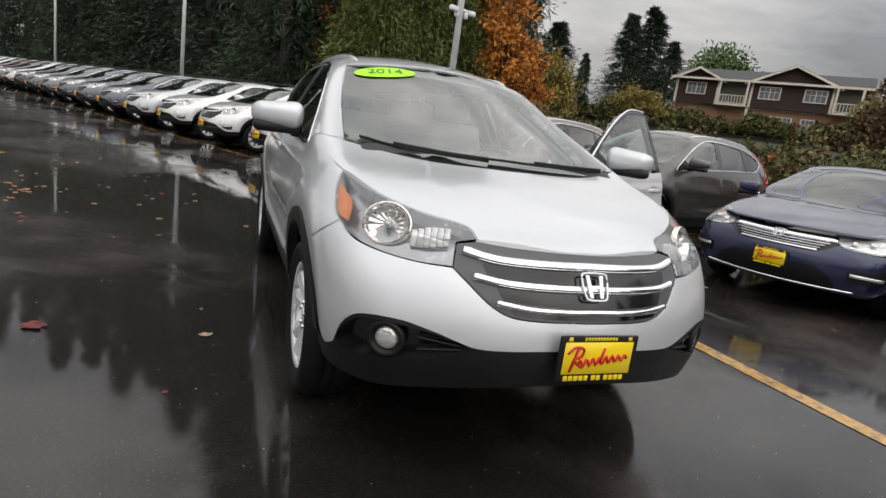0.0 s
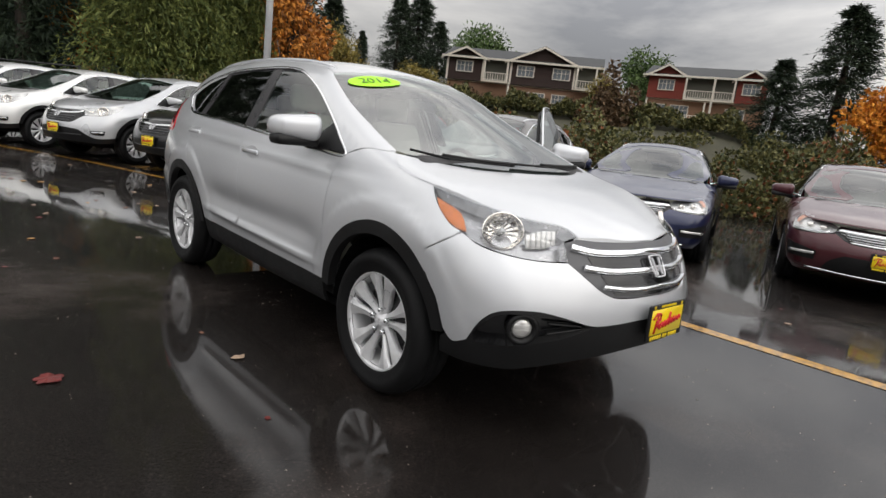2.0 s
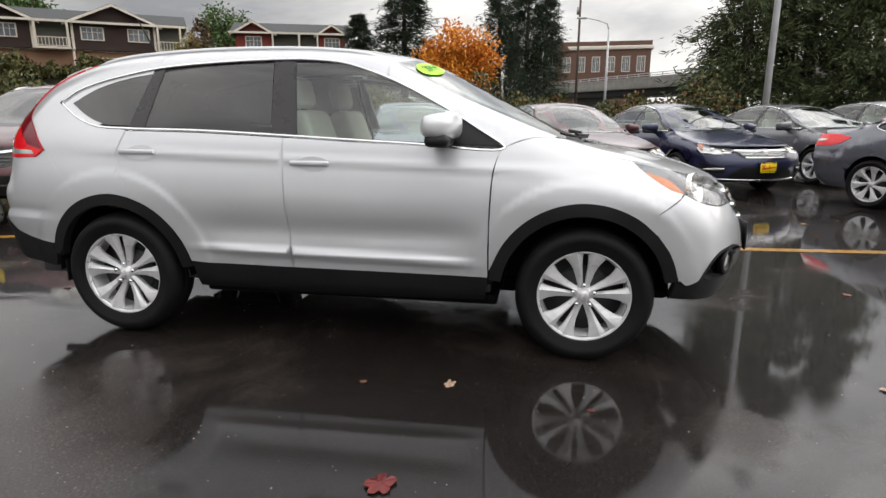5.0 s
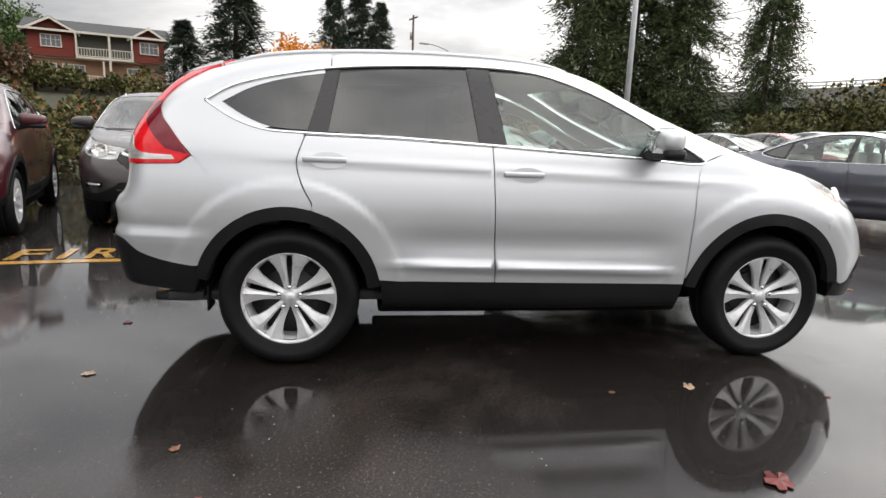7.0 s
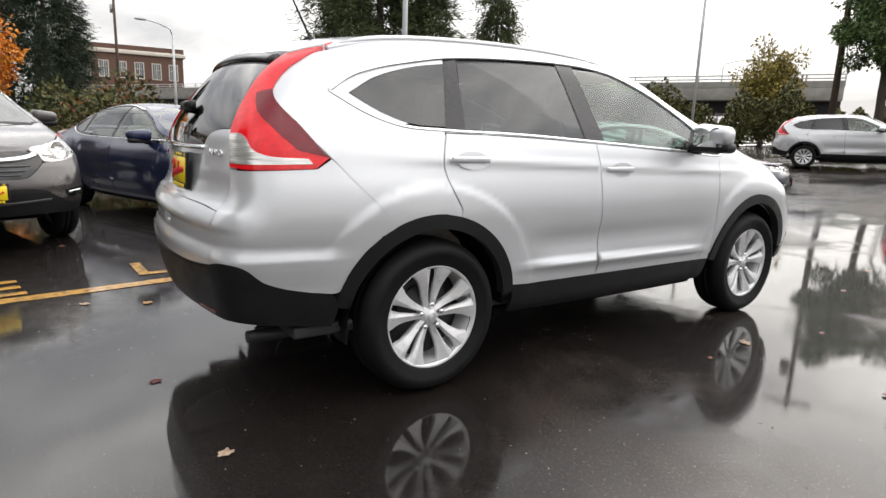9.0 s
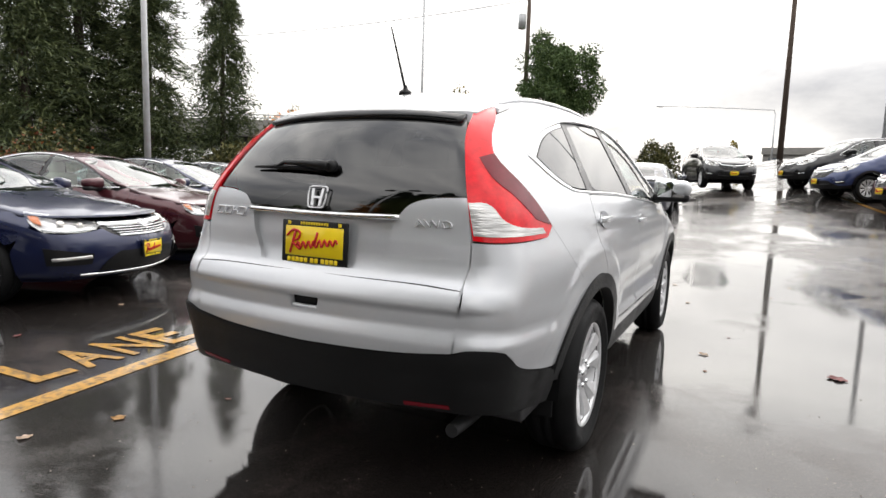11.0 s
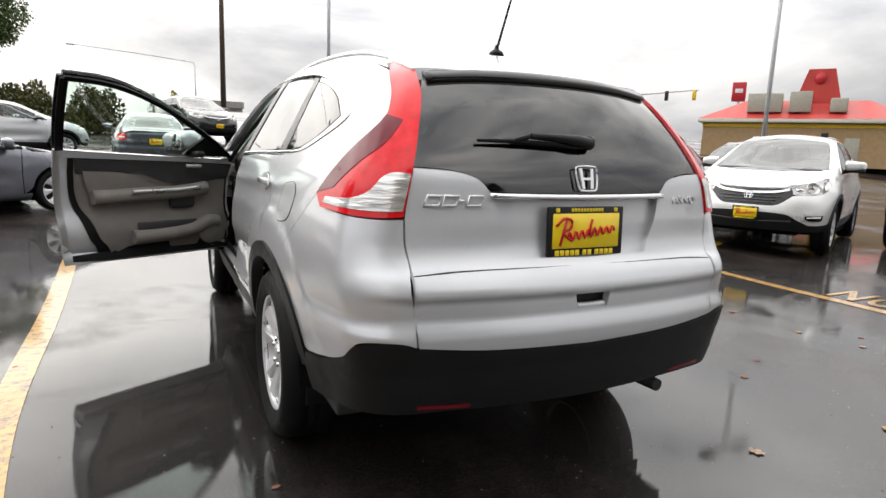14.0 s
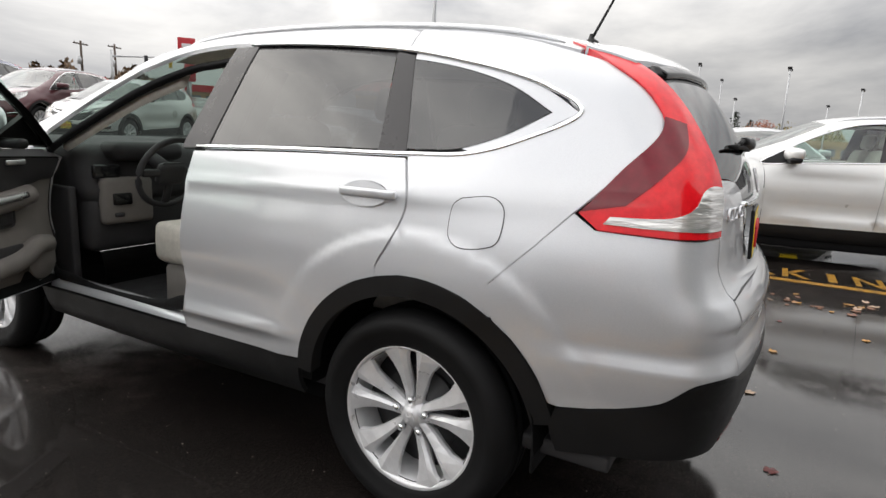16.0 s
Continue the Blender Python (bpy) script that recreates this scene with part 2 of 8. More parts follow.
def wet_asphalt():
    """Old asphalt under rain: sheets of standing water with ragged edges between duller, drier patches of open grain."""
    m, nodes, links, b = material("wet_asphalt")

    def tint(source, other, kind="MULTIPLY"):
        x = nodes.new("ShaderNodeMix")
        x.data_type, x.blend_type = "RGBA", kind
        x.inputs[0].default_value = 1.0
        links.new(source, x.inputs[6])
        links.new(other, x.inputs[7])
        return x.outputs[2]

    grain = link_noise(nodes, links, 300.0, 4.0, 0.8)
    stone = link_noise(nodes, links, 85.0, 3.0, 0.6)
    stain = link_noise(nodes, links, 0.8, 8.0, 0.68)
    sheet = link_noise(nodes, links, 0.42, 10.0, 0.62)
    ragged = link_noise(nodes, links, 7.0, 8.0, 0.75)
    edge = nodes.new("ShaderNodeMath")
    edge.operation = "MULTIPLY_ADD"
    edge.inputs[1].default_value = 0.12
    links.new(ragged.outputs["Fac"], edge.inputs[0])
    links.new(sheet.outputs["Fac"], edge.inputs[2])
    where = nodes.new("ShaderNodeTexCoord")
    split = nodes.new("ShaderNodeSeparateXYZ")
    links.new(where.outputs["Object"], split.inputs[0])
    level = edge.outputs[0]
    for axis, y0, y1, much in (("Y", -3.5, -8.0, 0.11), ("Y", 4.5, 8.0, 0.05), ("X", -2.0, -3.6, 0.035)):
        drain, add = nodes.new("ShaderNodeMapRange"), nodes.new("ShaderNodeMath")
        drain.inputs["From Min"].default_value, drain.inputs["From Max"].default_value = y0, y1
        drain.inputs["To Max"].default_value = much
        links.new(split.outputs[axis], drain.inputs["Value"])
        links.new(level, add.inputs[0])
        links.new(drain.outputs[0], add.inputs[1])
        level = add.outputs[0]
    base = ramp(nodes, links, stain.outputs["Fac"], [(0.3, (0.0095, 0.0072, 0.0062)), (0.7, (0.0230, 0.0180, 0.0158))])
    base = tint(base, ramp(nodes, links, grain.outputs["Fac"], [(0.30, 0.25), (0.55, 1.0), (0.72, 3.6)]))
    base = tint(base, ramp(nodes, links, stone.outputs["Fac"], [(0.35, 0.7), (0.60, 1.1), (0.70, 4.5)]))
    base = tint(base, ramp(nodes, links, level, [(0.57, 0.7), (0.66, 1.7), (0.74, 2.6)]))
    links.new(base, b.inputs["Base Color"])
    links.new(ramp(nodes, links, level, [(0.50, 0.003), (0.600, 0.010), (0.650, 0.085), (0.73, 0.24)]), b.inputs["Coat Roughness"])
    links.new(ramp(nodes, links, level, [(0.59, 1.0), (0.72, 0.72)]), b.inputs["Coat Weight"])
    b.inputs["Roughness"].default_value = 0.6
    b.inputs["Specular IOR Level"].default_value = 0.12
    b.inputs["Coat IOR"].default_value = 1.46
    bump(nodes, links, b, link_noise(nodes, links, 120.0, 4.0, 0.7).outputs["Fac"], 0.5, 0.004)
    ripple = link_noise(nodes, links, 34.0, 6.0, 0.75)
    cn = nodes.new("ShaderNodeBump")
    cn.inputs["Distance"].default_value = 0.0018
    links.new(ramp(nodes, links, level, [(0.50, 0.03), (0.59, 0.10), (0.64, 0.50), (0.70, 1.0)]), cn.inputs["Strength"])
    links.new(ripple.outputs["Fac"], cn.inputs["Height"])
    links.new(cn.outputs[0], b.inputs["Coat Normal"])
    return m


ASPHALT = wet_asphalt()
xs, ys = ground_grid()
gm = bpy.data.meshes.new("ground")
gm.from_pydata([(x, y, ground_z(x, y)) for y in ys for x in xs], [], [(j * len(xs) + i, j * len(xs) + i + 1, (j + 1) * len(xs) + i + 1, (j + 1) * len(xs) + i) for j in range(len(ys) - 1) for i in range(len(xs) - 1)])
gm.polygons.foreach_set("use_smooth", [True] * len(gm.polygons))
ensure(gm, ASPHALT)
ground = tagged(new("ground", gm), "wet dark asphalt yard with puddles", "ground", kind="structure")
# ---- car body as a smooth solid ----
def spline(points, n=None, closed=False):
    """Catmull-Rom through points; returns dense points."""
    p = np.array(points, float)
    m = len(p)
    n = n or 8
    out = []
    last = m if closed else m - 1
    for i in range(last):
        if closed:
            a, b, c, d = p[(i - 1) % m], p[i], p[(i + 1) % m], p[(i + 2) % m]
        else:
            b, c = p[i], p[i + 1]
            a = p[i - 1] if i > 0 else 2 * b - c
            d = p[i + 2] if i + 2 < m else 2 * c - b
        l1, l2, l3 = (max(np.linalg.norm(v), 1e-6) ** 0.5 for v in (b - a, c - b, d - c))
        for k in range(n):
            u = k / n * l2
            t0, t1, t2, t3, t = 0.0, l1, l1 + l2, l1 + l2 + l3, l1 + u
            a1 = a * (t1 - t) / (t1 - t0) + b * (t - t0) / (t1 - t0)
            a2 = b * (t2 - t) / (t2 - t1) + c * (t - t1) / (t2 - t1)
            a3 = c * (t3 - t) / (t3 - t2) + d * (t - t2) / (t3 - t2)
            b1 = a1 * (t2 - t) / (t2 - t0) + a2 * (t - t0) / (t2 - t0)
            b2 = a2 * (t3 - t) / (t3 - t1) + a3 * (t - t1) / (t3 - t1)
            out.append(b1 * (t2 - t) / (t2 - t1) + b2 * (t - t1) / (t2 - t1))
    if not closed:
        out.append(p[-1])
    return np.array(out)


def smooth(e0, e1, v):
    u = np.clip((v - e0) / (e1 - e0), 0, 1)
    return u * u * (3 - 2 * u)


def smax(a, b, r):
    """Smooth maximum with blend radius r."""
    h = np.clip(r - np.abs(a - b), 0, None) / np.maximum(r, 1e-6)
    return np.maximum(a, b) + h * h * r * 0.25


def curve1(pairs):
    """A smooth function of one variable through pairs."""
    p = spline(pairs, 12)
    return lambda v: np.interp(v, p[:, 0], p[:, 1])


class Solid:
    """A car body: a side profile swept across, cut by the flanks."""

    def __init__(self, profile, section, plan_low, plan_high, kf, kr, crown, belt, blend, arches, low_crease, high_crease):
        self.relief = 1.0
        self.arches, self.low_crease, self.high_crease = arches, low_crease, high_crease
        self.poly = spline(profile, 6, closed=True)
        self.table, self.cell = None, 0.015
        self.gy, self.gz = np.arange(-2.9, 2.9, 0.015), np.arange(-0.1, 2.1, 0.015)
        self.section = curve1(section)
        self.low, self.high = curve1(plan_low), curve1(plan_high)
        self.kf, self.kr, self.crown, self.belt, self.blend = kf, kr, crown, belt, blend

    def exact(self, y, z):
        """Signed distance to the side profile (inside negative)."""
        a = self.poly
        b = np.roll(a, -1, 0)
        best = np.full(y.shape, 1e9)
        inside = np.zeros(y.shape, bool)
        for (ay, az), (by, bz) in zip(a, b):
            ey, ez = by - ay, bz - az
            u = np.clip(((y - ay) * ey + (z - az) * ez) / (ey * ey + ez * ez + 1e-12), 0, 1)
            best = np.minimum(best, (y - ay - u * ey) ** 2 + (z - az - u * ez) ** 2)
            if az != bz:
                cross = ((az > z) != (bz > z)) & (y < (by - ay) * (z - az) / (bz - az) + ay)
                inside ^= cross
        d = np.sqrt(best)
        return np.where(inside, -d, d)

    def outline(self, y, z):
        """The same from a table, with smooth cubic interpolation."""
        if self.table is None:
            gy, gz = np.meshgrid(self.gy, self.gz, indexing="ij")
            self.table = self.exact(gy, gz)
        u = np.clip((y - self.gy[0]) / self.cell, 1, len(self.gy) - 3.001)
        v = np.clip((z - self.gz[0]) / self.cell, 1, len(self.gz) - 3.001)
        i, j = u.astype(int), v.astype(int)
        u, v = u - i, v - j

        def weights(t):
            return (-0.5 * t + t * t - 0.5 * t ** 3, 1 - 2.5 * t * t + 1.5 * t ** 3, 0.5 * t + 2 * t * t - 1.5 * t ** 3, -0.5 * t * t + 0.5 * t ** 3)

        wu, wv = weights(u), weights(v)
        total = 0.0
        for a in range(4):
            for b in range(4):
                total = total + wu[a] * wv[b] * self.table[i + a - 1, j + b - 1]
        return total

    def __call__(self, p):
        x, y, z = np.abs(p[..., 0]), p[..., 1], p[..., 2]
        kf = self.kf[0] + (self.kf[1] - self.kf[0]) * smooth(0.9, 1.12, z)
        yw = y - kf * x ** 1.9 * smooth(0.1, -0.7, y) + self.kr * x * x * smooth(0.3, 1.4, y)
        zw = z + self.crown * x * x * smooth(self.belt, self.belt + 0.35, z)
        a = self.outline(yw, zw)
        h = smooth(self.belt - 0.25, self.belt + 0.15, z)
        w = self.section(z) + (1 - h) * self.low(y) + h * self.high(y)
        for cy in self.arches:
            r = np.hypot(y - cy, z - 0.36)
            w = w + (0.013 * smooth(0.64, 0.50, r) * (1 - self.relief) + 0.007 * smooth(0.612, 0.565, r) * self.relief) * smooth(0.30, 0.46, z)
        mid = smooth(-0.85, -0.55, y) * smooth(0.95, 0.55, y)
        w = w + mid * ((0.012 + 0.009 * self.relief) * np.exp(-(((z - self.low_crease - 0.02 * y) / (0.03 - 0.006 * self.relief)) ** 2)) - (0.014 + 0.006 * self.relief) * np.exp(-(((z - self.low_crease - 0.13) / 0.07) ** 2)))
        w = w + 0.007 * np.exp(-(((z - self.high_crease - 0.03 * (y + 0.8)) / 0.025) ** 2)) * smooth(-1.4, -0.9, y) * smooth(1.7, 1.1, y)
        b = (x - w) * 0.93
        r = self.blend[0] + (self.blend[1] - self.blend[0]) * smooth(self.belt - 0.2, self.belt + 0.1, z)
        r = r + (self.blend[2] - r) * smooth(1.5, 2.0, y) 
        back = np.interp(z, [0.55, 0.625, 0.660, 0.682, 0.705, 0.765, 0.784, 0.800, 0.850, 0.858, 0.93, 1.0], [0.0, 0.010, 0.012, 0.003, -0.007, -0.001, 0.015, 0.015, 0.003, -0.008, -0.010, 0.0])
        return smax(a, b, r) - self.relief * back * smooth(1.62, 1.92, y) * (1 - smooth(0.70, 0.78, z) * smooth(0.62, 0.80, x)) * 0.8

    def reach(self, start, way, far=3.2):
        """How far along way from inside points the surface lies."""
        lo, hi = np.zeros(len(start)), np.full(len(start), far)
        step = np.linspace(0, far, 41)[1:]
        open_ = np.ones(len(start), bool)
        for s in step:
            out = self(start + way * s) > 0
            first = out & open_
            hi[first], lo[first] = s, s - far / 40
            open_ &= ~out
        for _ in range(14):
            mid = (lo + hi) / 2
            out = self(start + way * mid[:, None]) > 0
            hi, lo = np.where(out, mid, hi), np.where(out, lo, mid)
        return start + way * ((lo + hi) / 2)[:, None]

    def normal(self, p, e=0.006):
        g = np.stack([self(p + np.eye(3)[k] * e) - self(p - np.eye(3)[k] * e) for k in range(3)], -1)
        return g / np.maximum(np.linalg.norm(g, axis=1), 1e-9)[:, None]


SUV = Solid(
    profile=[(-2.02, 0.25), (-2.17, 0.30), (-2.235, 0.42), (-2.262, 0.56), (-2.235, 0.69), (-2.18, 0.80), (-2.10, 0.90), (-1.95, 0.972),
             (-1.70, 1.045), (-1.42, 1.10), (-1.28, 1.14), (-1.10, 1.215), (-0.80, 1.37), (-0.50, 1.520), (-0.28, 1.602), (0.05, 1.655), (0.50, 1.676),
             (1.0, 1.666), (1.45, 1.628), (1.75, 1.560), (1.90, 1.502), (2.00, 1.412), (2.09, 1.28), (2.155, 1.14), (2.175, 1.0), (2.195, 0.90), (2.235, 0.82),
             (2.25, 0.70), (2.245, 0.55), (2.20, 0.38), (2.08, 0.27), (1.2, 0.24), (-1.0, 0.22)],
    section=[(0.2, 0.82), (0.30, 0.855), (0.42, 0.875), (0.55, 0.893), (0.70, 0.908), (0.82, 0.912), (0.93, 0.900), (1.02, 0.880), (1.10, 0.862), (1.16, 0.838), (1.30, 0.765),
             (1.50, 0.655), (1.60, 0.59), (1.75, 0.48)],
    plan_low=[(-2.4, -0.13), (-2.0, -0.045), (-1.6, -0.01), (-1.2, -0.002), (-0.4, 0.0), (0.6, 0.0), (1.2, -0.004), (1.6, -0.03), (1.9, -0.075), (2.3, -0.16)],
    plan_high=[(-2.4, -0.22), (-1.9, -0.11), (-1.5, -0.05), (-1.1, -0.03), (-0.4, 0.0), (0.5, 0.0), (1.1, -0.012), (1.65, -0.055), (2.0, -0.11), (2.3, -0.2)],
    kf=(0.43, 0.15), kr=0.14, crown=0.19, belt=1.12, blend=(0.16, 0.07, 0.13), arches=(-1.295, 1.315), low_crease=0.52, high_crease=1.0)
# ---- panels draped on a body ----
from mathutils.geometry import delaunay_2d_cdt


def part(name, bm, mat, parent=None, label=""):
    """Links a bmesh (or a mesh) as one object under a thing or a part."""
    if isinstance(bm, bpy.types.Mesh):
        me = bm
    else:
        me = bpy.data.meshes.new(name)
        bm.to_mesh(me)
        bm.free()
    if not me.materials:
        ensure(me, mat)
    ob = new(name, me)
    if parent is not None:
        ob.parent = parent
        if PAINT_COLOR[0]:
            ob.color = PAINT_COLOR[0]
    return tagged(ob, label)


PAINT_COLOR = [None]


def dense(outline, step=0.03, corner=35.0):
    """A closed outline with smooth runs between sharp corners; points with a third entry 1 are corners."""
    pts = [np.array(p[:2], float) for p in outline]
    flags = [len(p) > 2 and p[2] == 1 for p in outline]
    m = len(pts)
    if not any(flags):
        q = spline(pts, 6, closed=True)
    else:
        start = flags.index(True)
        order = [(start + k) % m for k in range(m + 1)]
        q, run = [], [pts[order[0]]]
        for k in order[1:]:
            run.append(pts[k])
            if flags[k]:
                q.extend(spline(run, 6)[:-1] if len(run) > 2 else [run[0] + (run[1] - run[0]) * u for u in np.linspace(0, 1, 7)[:-1]])
                run = [pts[k]]
        q = np.array(q)
    d = np.linalg.norm(np.roll(q, -1, 0) - q, axis=1)
    out, carry = [], 1e9
    for p, l in zip(q, d):
        if carry >= step * 0.45:
            out.append(p)
            carry = 0.0
        carry += l
    return np.array(out)


def inside(poly, pts):
    x, y = pts[:, 0], pts[:, 1]
    res = np.zeros(len(pts), bool)
    for (ax, ay), (bx, by) in zip(poly, np.roll(poly, -1, 0)):
        if ay != by:
            res ^= ((ay > y) != (by > y)) & (x < (bx - ax) * (y - ay) / (by - ay) + ax)
    return res


def clear_of(poly, pts, gap):
    best = np.full(len(pts), 1e9)
    for a, b in zip(poly, np.roll(poly, -1, 0)):
        e = b - a
        u = np.clip(((pts - a) @ e) / (e @ e + 1e-12), 0, 1)
        best = np.minimum(best, ((pts - a - u[:, None] * e) ** 2).sum(1))
    return best > gap * gap


FRONT_AXIS, REAR_AXIS = -1.0, 1.0


def rays(proj, q, side):
    """Inside-out rays for 2D points of a projection."""
    n = len(q)
    o, w = np.zeros((n, 3)), np.zeros((n, 3))
    a, b = q[:, 0], q[:, 1]
    if proj == "side":
        o[:, 1], o[:, 2], w[:, 0] = a, b, side
    elif proj == "top":
        o[:, 0], o[:, 1], o[:, 2], w[:, 2] = a, b, 0.8, 1
    elif proj == "under":
        o[:, 0], o[:, 1], o[:, 2], w[:, 2] = a, b, 0.8, -1
    elif proj == "rear":
        o[:, 0], o[:, 1], o[:, 2], w[:, 1] = a, 0.5, b, 1
    elif proj == "front":
        o[:, 0], o[:, 1], o[:, 2], w[:, 1] = a, -0.5, b, -1
    elif proj == "fcyl":
        o[:, 1], o[:, 2], w[:, 0], w[:, 1] = FRONT_AXIS, b, side * np.sin(a), -np.cos(a)
    elif proj == "rcyl":
        o[:, 1], o[:, 2], w[:, 0], w[:, 1] = REAR_AXIS, b, side * np.sin(a), np.cos(a)
    return o, w


def cyl(proj, outline):
    """Outline points (x, y, z[, 1]) as angle and height round the front or rear axis."""
    out = []
    for x, y, z, *f in outline:
        a = math.atan2(x, -(y - FRONT_AXIS)) if proj == "fcyl" else math.atan2(x, y - REAR_AXIS)
        out.append((a, z, *f))
    return out


def drape(solid, proj, outline, side=1, step=0.035, lift=0.0, flange=0.018, holes=(), gap=0.002, thick=0.0):
    """A mesh of the body's surface inside an outline, with its rim folded inwards."""
    loops = [dense(outline, step)] + [dense(h, step) for h in holes]
    scale = np.array([0.8, 1.0]) if proj in ("fcyl", "rcyl") else np.ones(2)
    lo, hi = loops[0].min(0), loops[0].max(0)
    sx = step / scale[0]
    gx, gy = np.meshgrid(np.arange(lo[0] + sx / 2, hi[0], sx), np.arange(lo[1] + step / 2, hi[1], step))
    gx = gx + (np.arange(len(gx))[:, None] % 2) * sx / 2
    g = np.stack([gx.ravel(), gy.ravel()], 1)
    keep = inside(loops[0], g) & clear_of(loops[0] * scale, g * scale, step * 0.45)
    for l in loops[1:]:
        keep &= ~inside(l, g) & clear_of(l * scale, g * scale, step * 0.45)
    g = g[keep]
    verts, edges = [], []
    for l in loops:
        s = len(verts)
        verts += [Vector(p) for p in l]
        edges += [(s + i, s + (i + 1) % len(l)) for i in range(len(l))]
    rim = list(edges)
    nr = len(verts)
    verts += [Vector(p) for p in g]
    vo, _, fo, _, _, _ = delaunay_2d_cdt(verts, edges, [], 0, 1e-6)
    q = np.array([tuple(v) for v in vo])
    cent = np.array([q[list(f)].mean(0) for f in fo])
    ok = inside(loops[0], cent)
    for l in loops[1:]:
        ok &= ~inside(l, cent)
    faces = [tuple(f) for f, k in zip(fo, ok) if k]
    o, w = rays(proj, q, side)
    p = solid.reach(o, w)
    n = solid.normal(p)
    p = p + n * lift
    # outward winding
    f0 = np.array(faces)
    fn = np.cross(p[f0[:, 1]] - p[f0[:, 0]], p[f0[:, 2]] - p[f0[:, 0]])
    flip = (fn * n[f0[:, 0]]).sum(1) < 0
    faces = [tuple(reversed(f)) if k else f for f, k in zip(faces, flip)]
    count = {}
    for f in faces:
        for a, b in zip(f, f[1:] + f[:1]):
            count[(a, b)] = 1
    border = [(a, b) for (a, b) in count if (b, a) not in count]
    allp, alln = [*p], [*n]
    if flange and border:
        ids = {}
        for a, _ in border:
            ids[a] = (len(allp), len(allp) + 1)
            allp += [p[a] - n[a] * 0.0015, p[a] - n[a] * flange]
            alln += [n[a], n[a]]
        cen = p.mean(0)
        for a, b in border:
            faces.append((b, a, ids[a][0], ids[b][0]))
            faces.append((ids[b][0], ids[a][0], ids[a][1], ids[b][1]))
    me = bpy.data.meshes.new("panel")
    me.from_pydata([tuple(v) for v in allp], [], faces)
    me.polygons.foreach_set("use_smooth", [True] * len(me.polygons))
    me.update()
    me.normals_split_custom_set_from_vertices([tuple(v) for v in alln])
    return me


def ribbon(solid, proj, line, side=1, width=0.02, lift=0.004, height=0.01, n=8, closed=False):
    """A raised strip that follows a line on the body: flat-topped, with bevelled flanks."""
    c = spline([p[:2] for p in line], n, closed)
    t = np.gradient(c, axis=0)
    if proj in ("fcyl", "rcyl"):
        t[:, 0] *= 1.1
    t /= np.maximum(np.linalg.norm(t, axis=1), 1e-9)[:, None]
    m = np.stack([-t[:, 1], t[:, 0]], 1)
    if proj in ("fcyl", "rcyl"):
        m[:, 0] /= 1.1
    rows = []
    for off, up in ((-0.5, -0.004), (-0.42, height * 0.8), (-0.2, height), (0.2, height), (0.42, height * 0.8), (0.5, -0.004)):
        o, w = rays(proj, c + m * width * off, side)
        p = solid.reach(o, w)
        rows.append(p + solid.normal(p) * (lift + up))
    k, r = len(c), len(rows)
    verts = [tuple(v) for row in rows for v in row]
    faces = [(i * k + j, i * k + j + 1, (i + 1) * k + j + 1, (i + 1) * k + j) for i in range(r - 1) for j in range(k - 1)]
    faces += [tuple(i * k for i in range(r))[::-1], tuple(i * k + k - 1 for i in range(r))]
    me = bpy.data.meshes.new("ribbon")
    me.from_pydata(verts, [], faces)
    bm = bmesh.new()
    bm.from_mesh(me)
    bmesh.ops.recalc_face_normals(bm, faces=bm.faces)
    bm.to_mesh(me)
    bm.free()
    me.polygons.foreach_set("use_smooth", [True] * len(me.polygons))
    return me


# ---- small solid builders ----
def box_bm(sx, sy, sz, at=(0, 0, 0), bevel=0.0, seg=2, turn=None):
    bm = bmesh.new()
    bmesh.ops.create_cube(bm, size=1.0)
    bmesh.ops.scale(bm, vec=(sx, sy, sz), verts=bm.verts)
    if bevel:
        bmesh.ops.bevel(bm, geom=bm.edges[:], offset=bevel, segments=seg, profile=0.5, affect="EDGES")
        for f in bm.faces:
            f.smooth = True
    if turn is not None:
        bmesh.ops.transform(bm, matrix=turn, verts=bm.verts)
    bmesh.ops.translate(bm, vec=at, verts=bm.verts)
    return bm


def lathe_bm(profile, n=48, axis="x", at=(0, 0, 0), smooth_=True, capped=True):
    """Turns (radius, along) pairs round an axis."""
    bm = bmesh.new()
    rings = []
    for r, h in profile:
        ring = []
        for k in range(n):
            a = 2 * math.pi * k / n
            c, s = r * math.cos(a), r * math.sin(a)
            co = (h, c, s) if axis == "x" else (c, h, s) if axis == "y" else (c, s, h)
            ring.append(bm.verts.new(Vector(co) + Vector(at)))
        rings.append(ring)
    for a, b in zip(rings, rings[1:]):
        for k in range(n):
            f = bm.faces.new((a[k], a[(k + 1) % n], b[(k + 1) % n], b[k]))
            f.smooth = smooth_
    for ring, (r, _) in ((rings[0], profile[0]), (rings[-1], profile[-1])):
        if r > 1e-4 and capped:
            bm.faces.new(ring)
    bmesh.ops.remove_doubles(bm, verts=bm.verts, dist=1e-5)
    bmesh.ops.recalc_face_normals(bm, faces=bm.faces)
    return bm


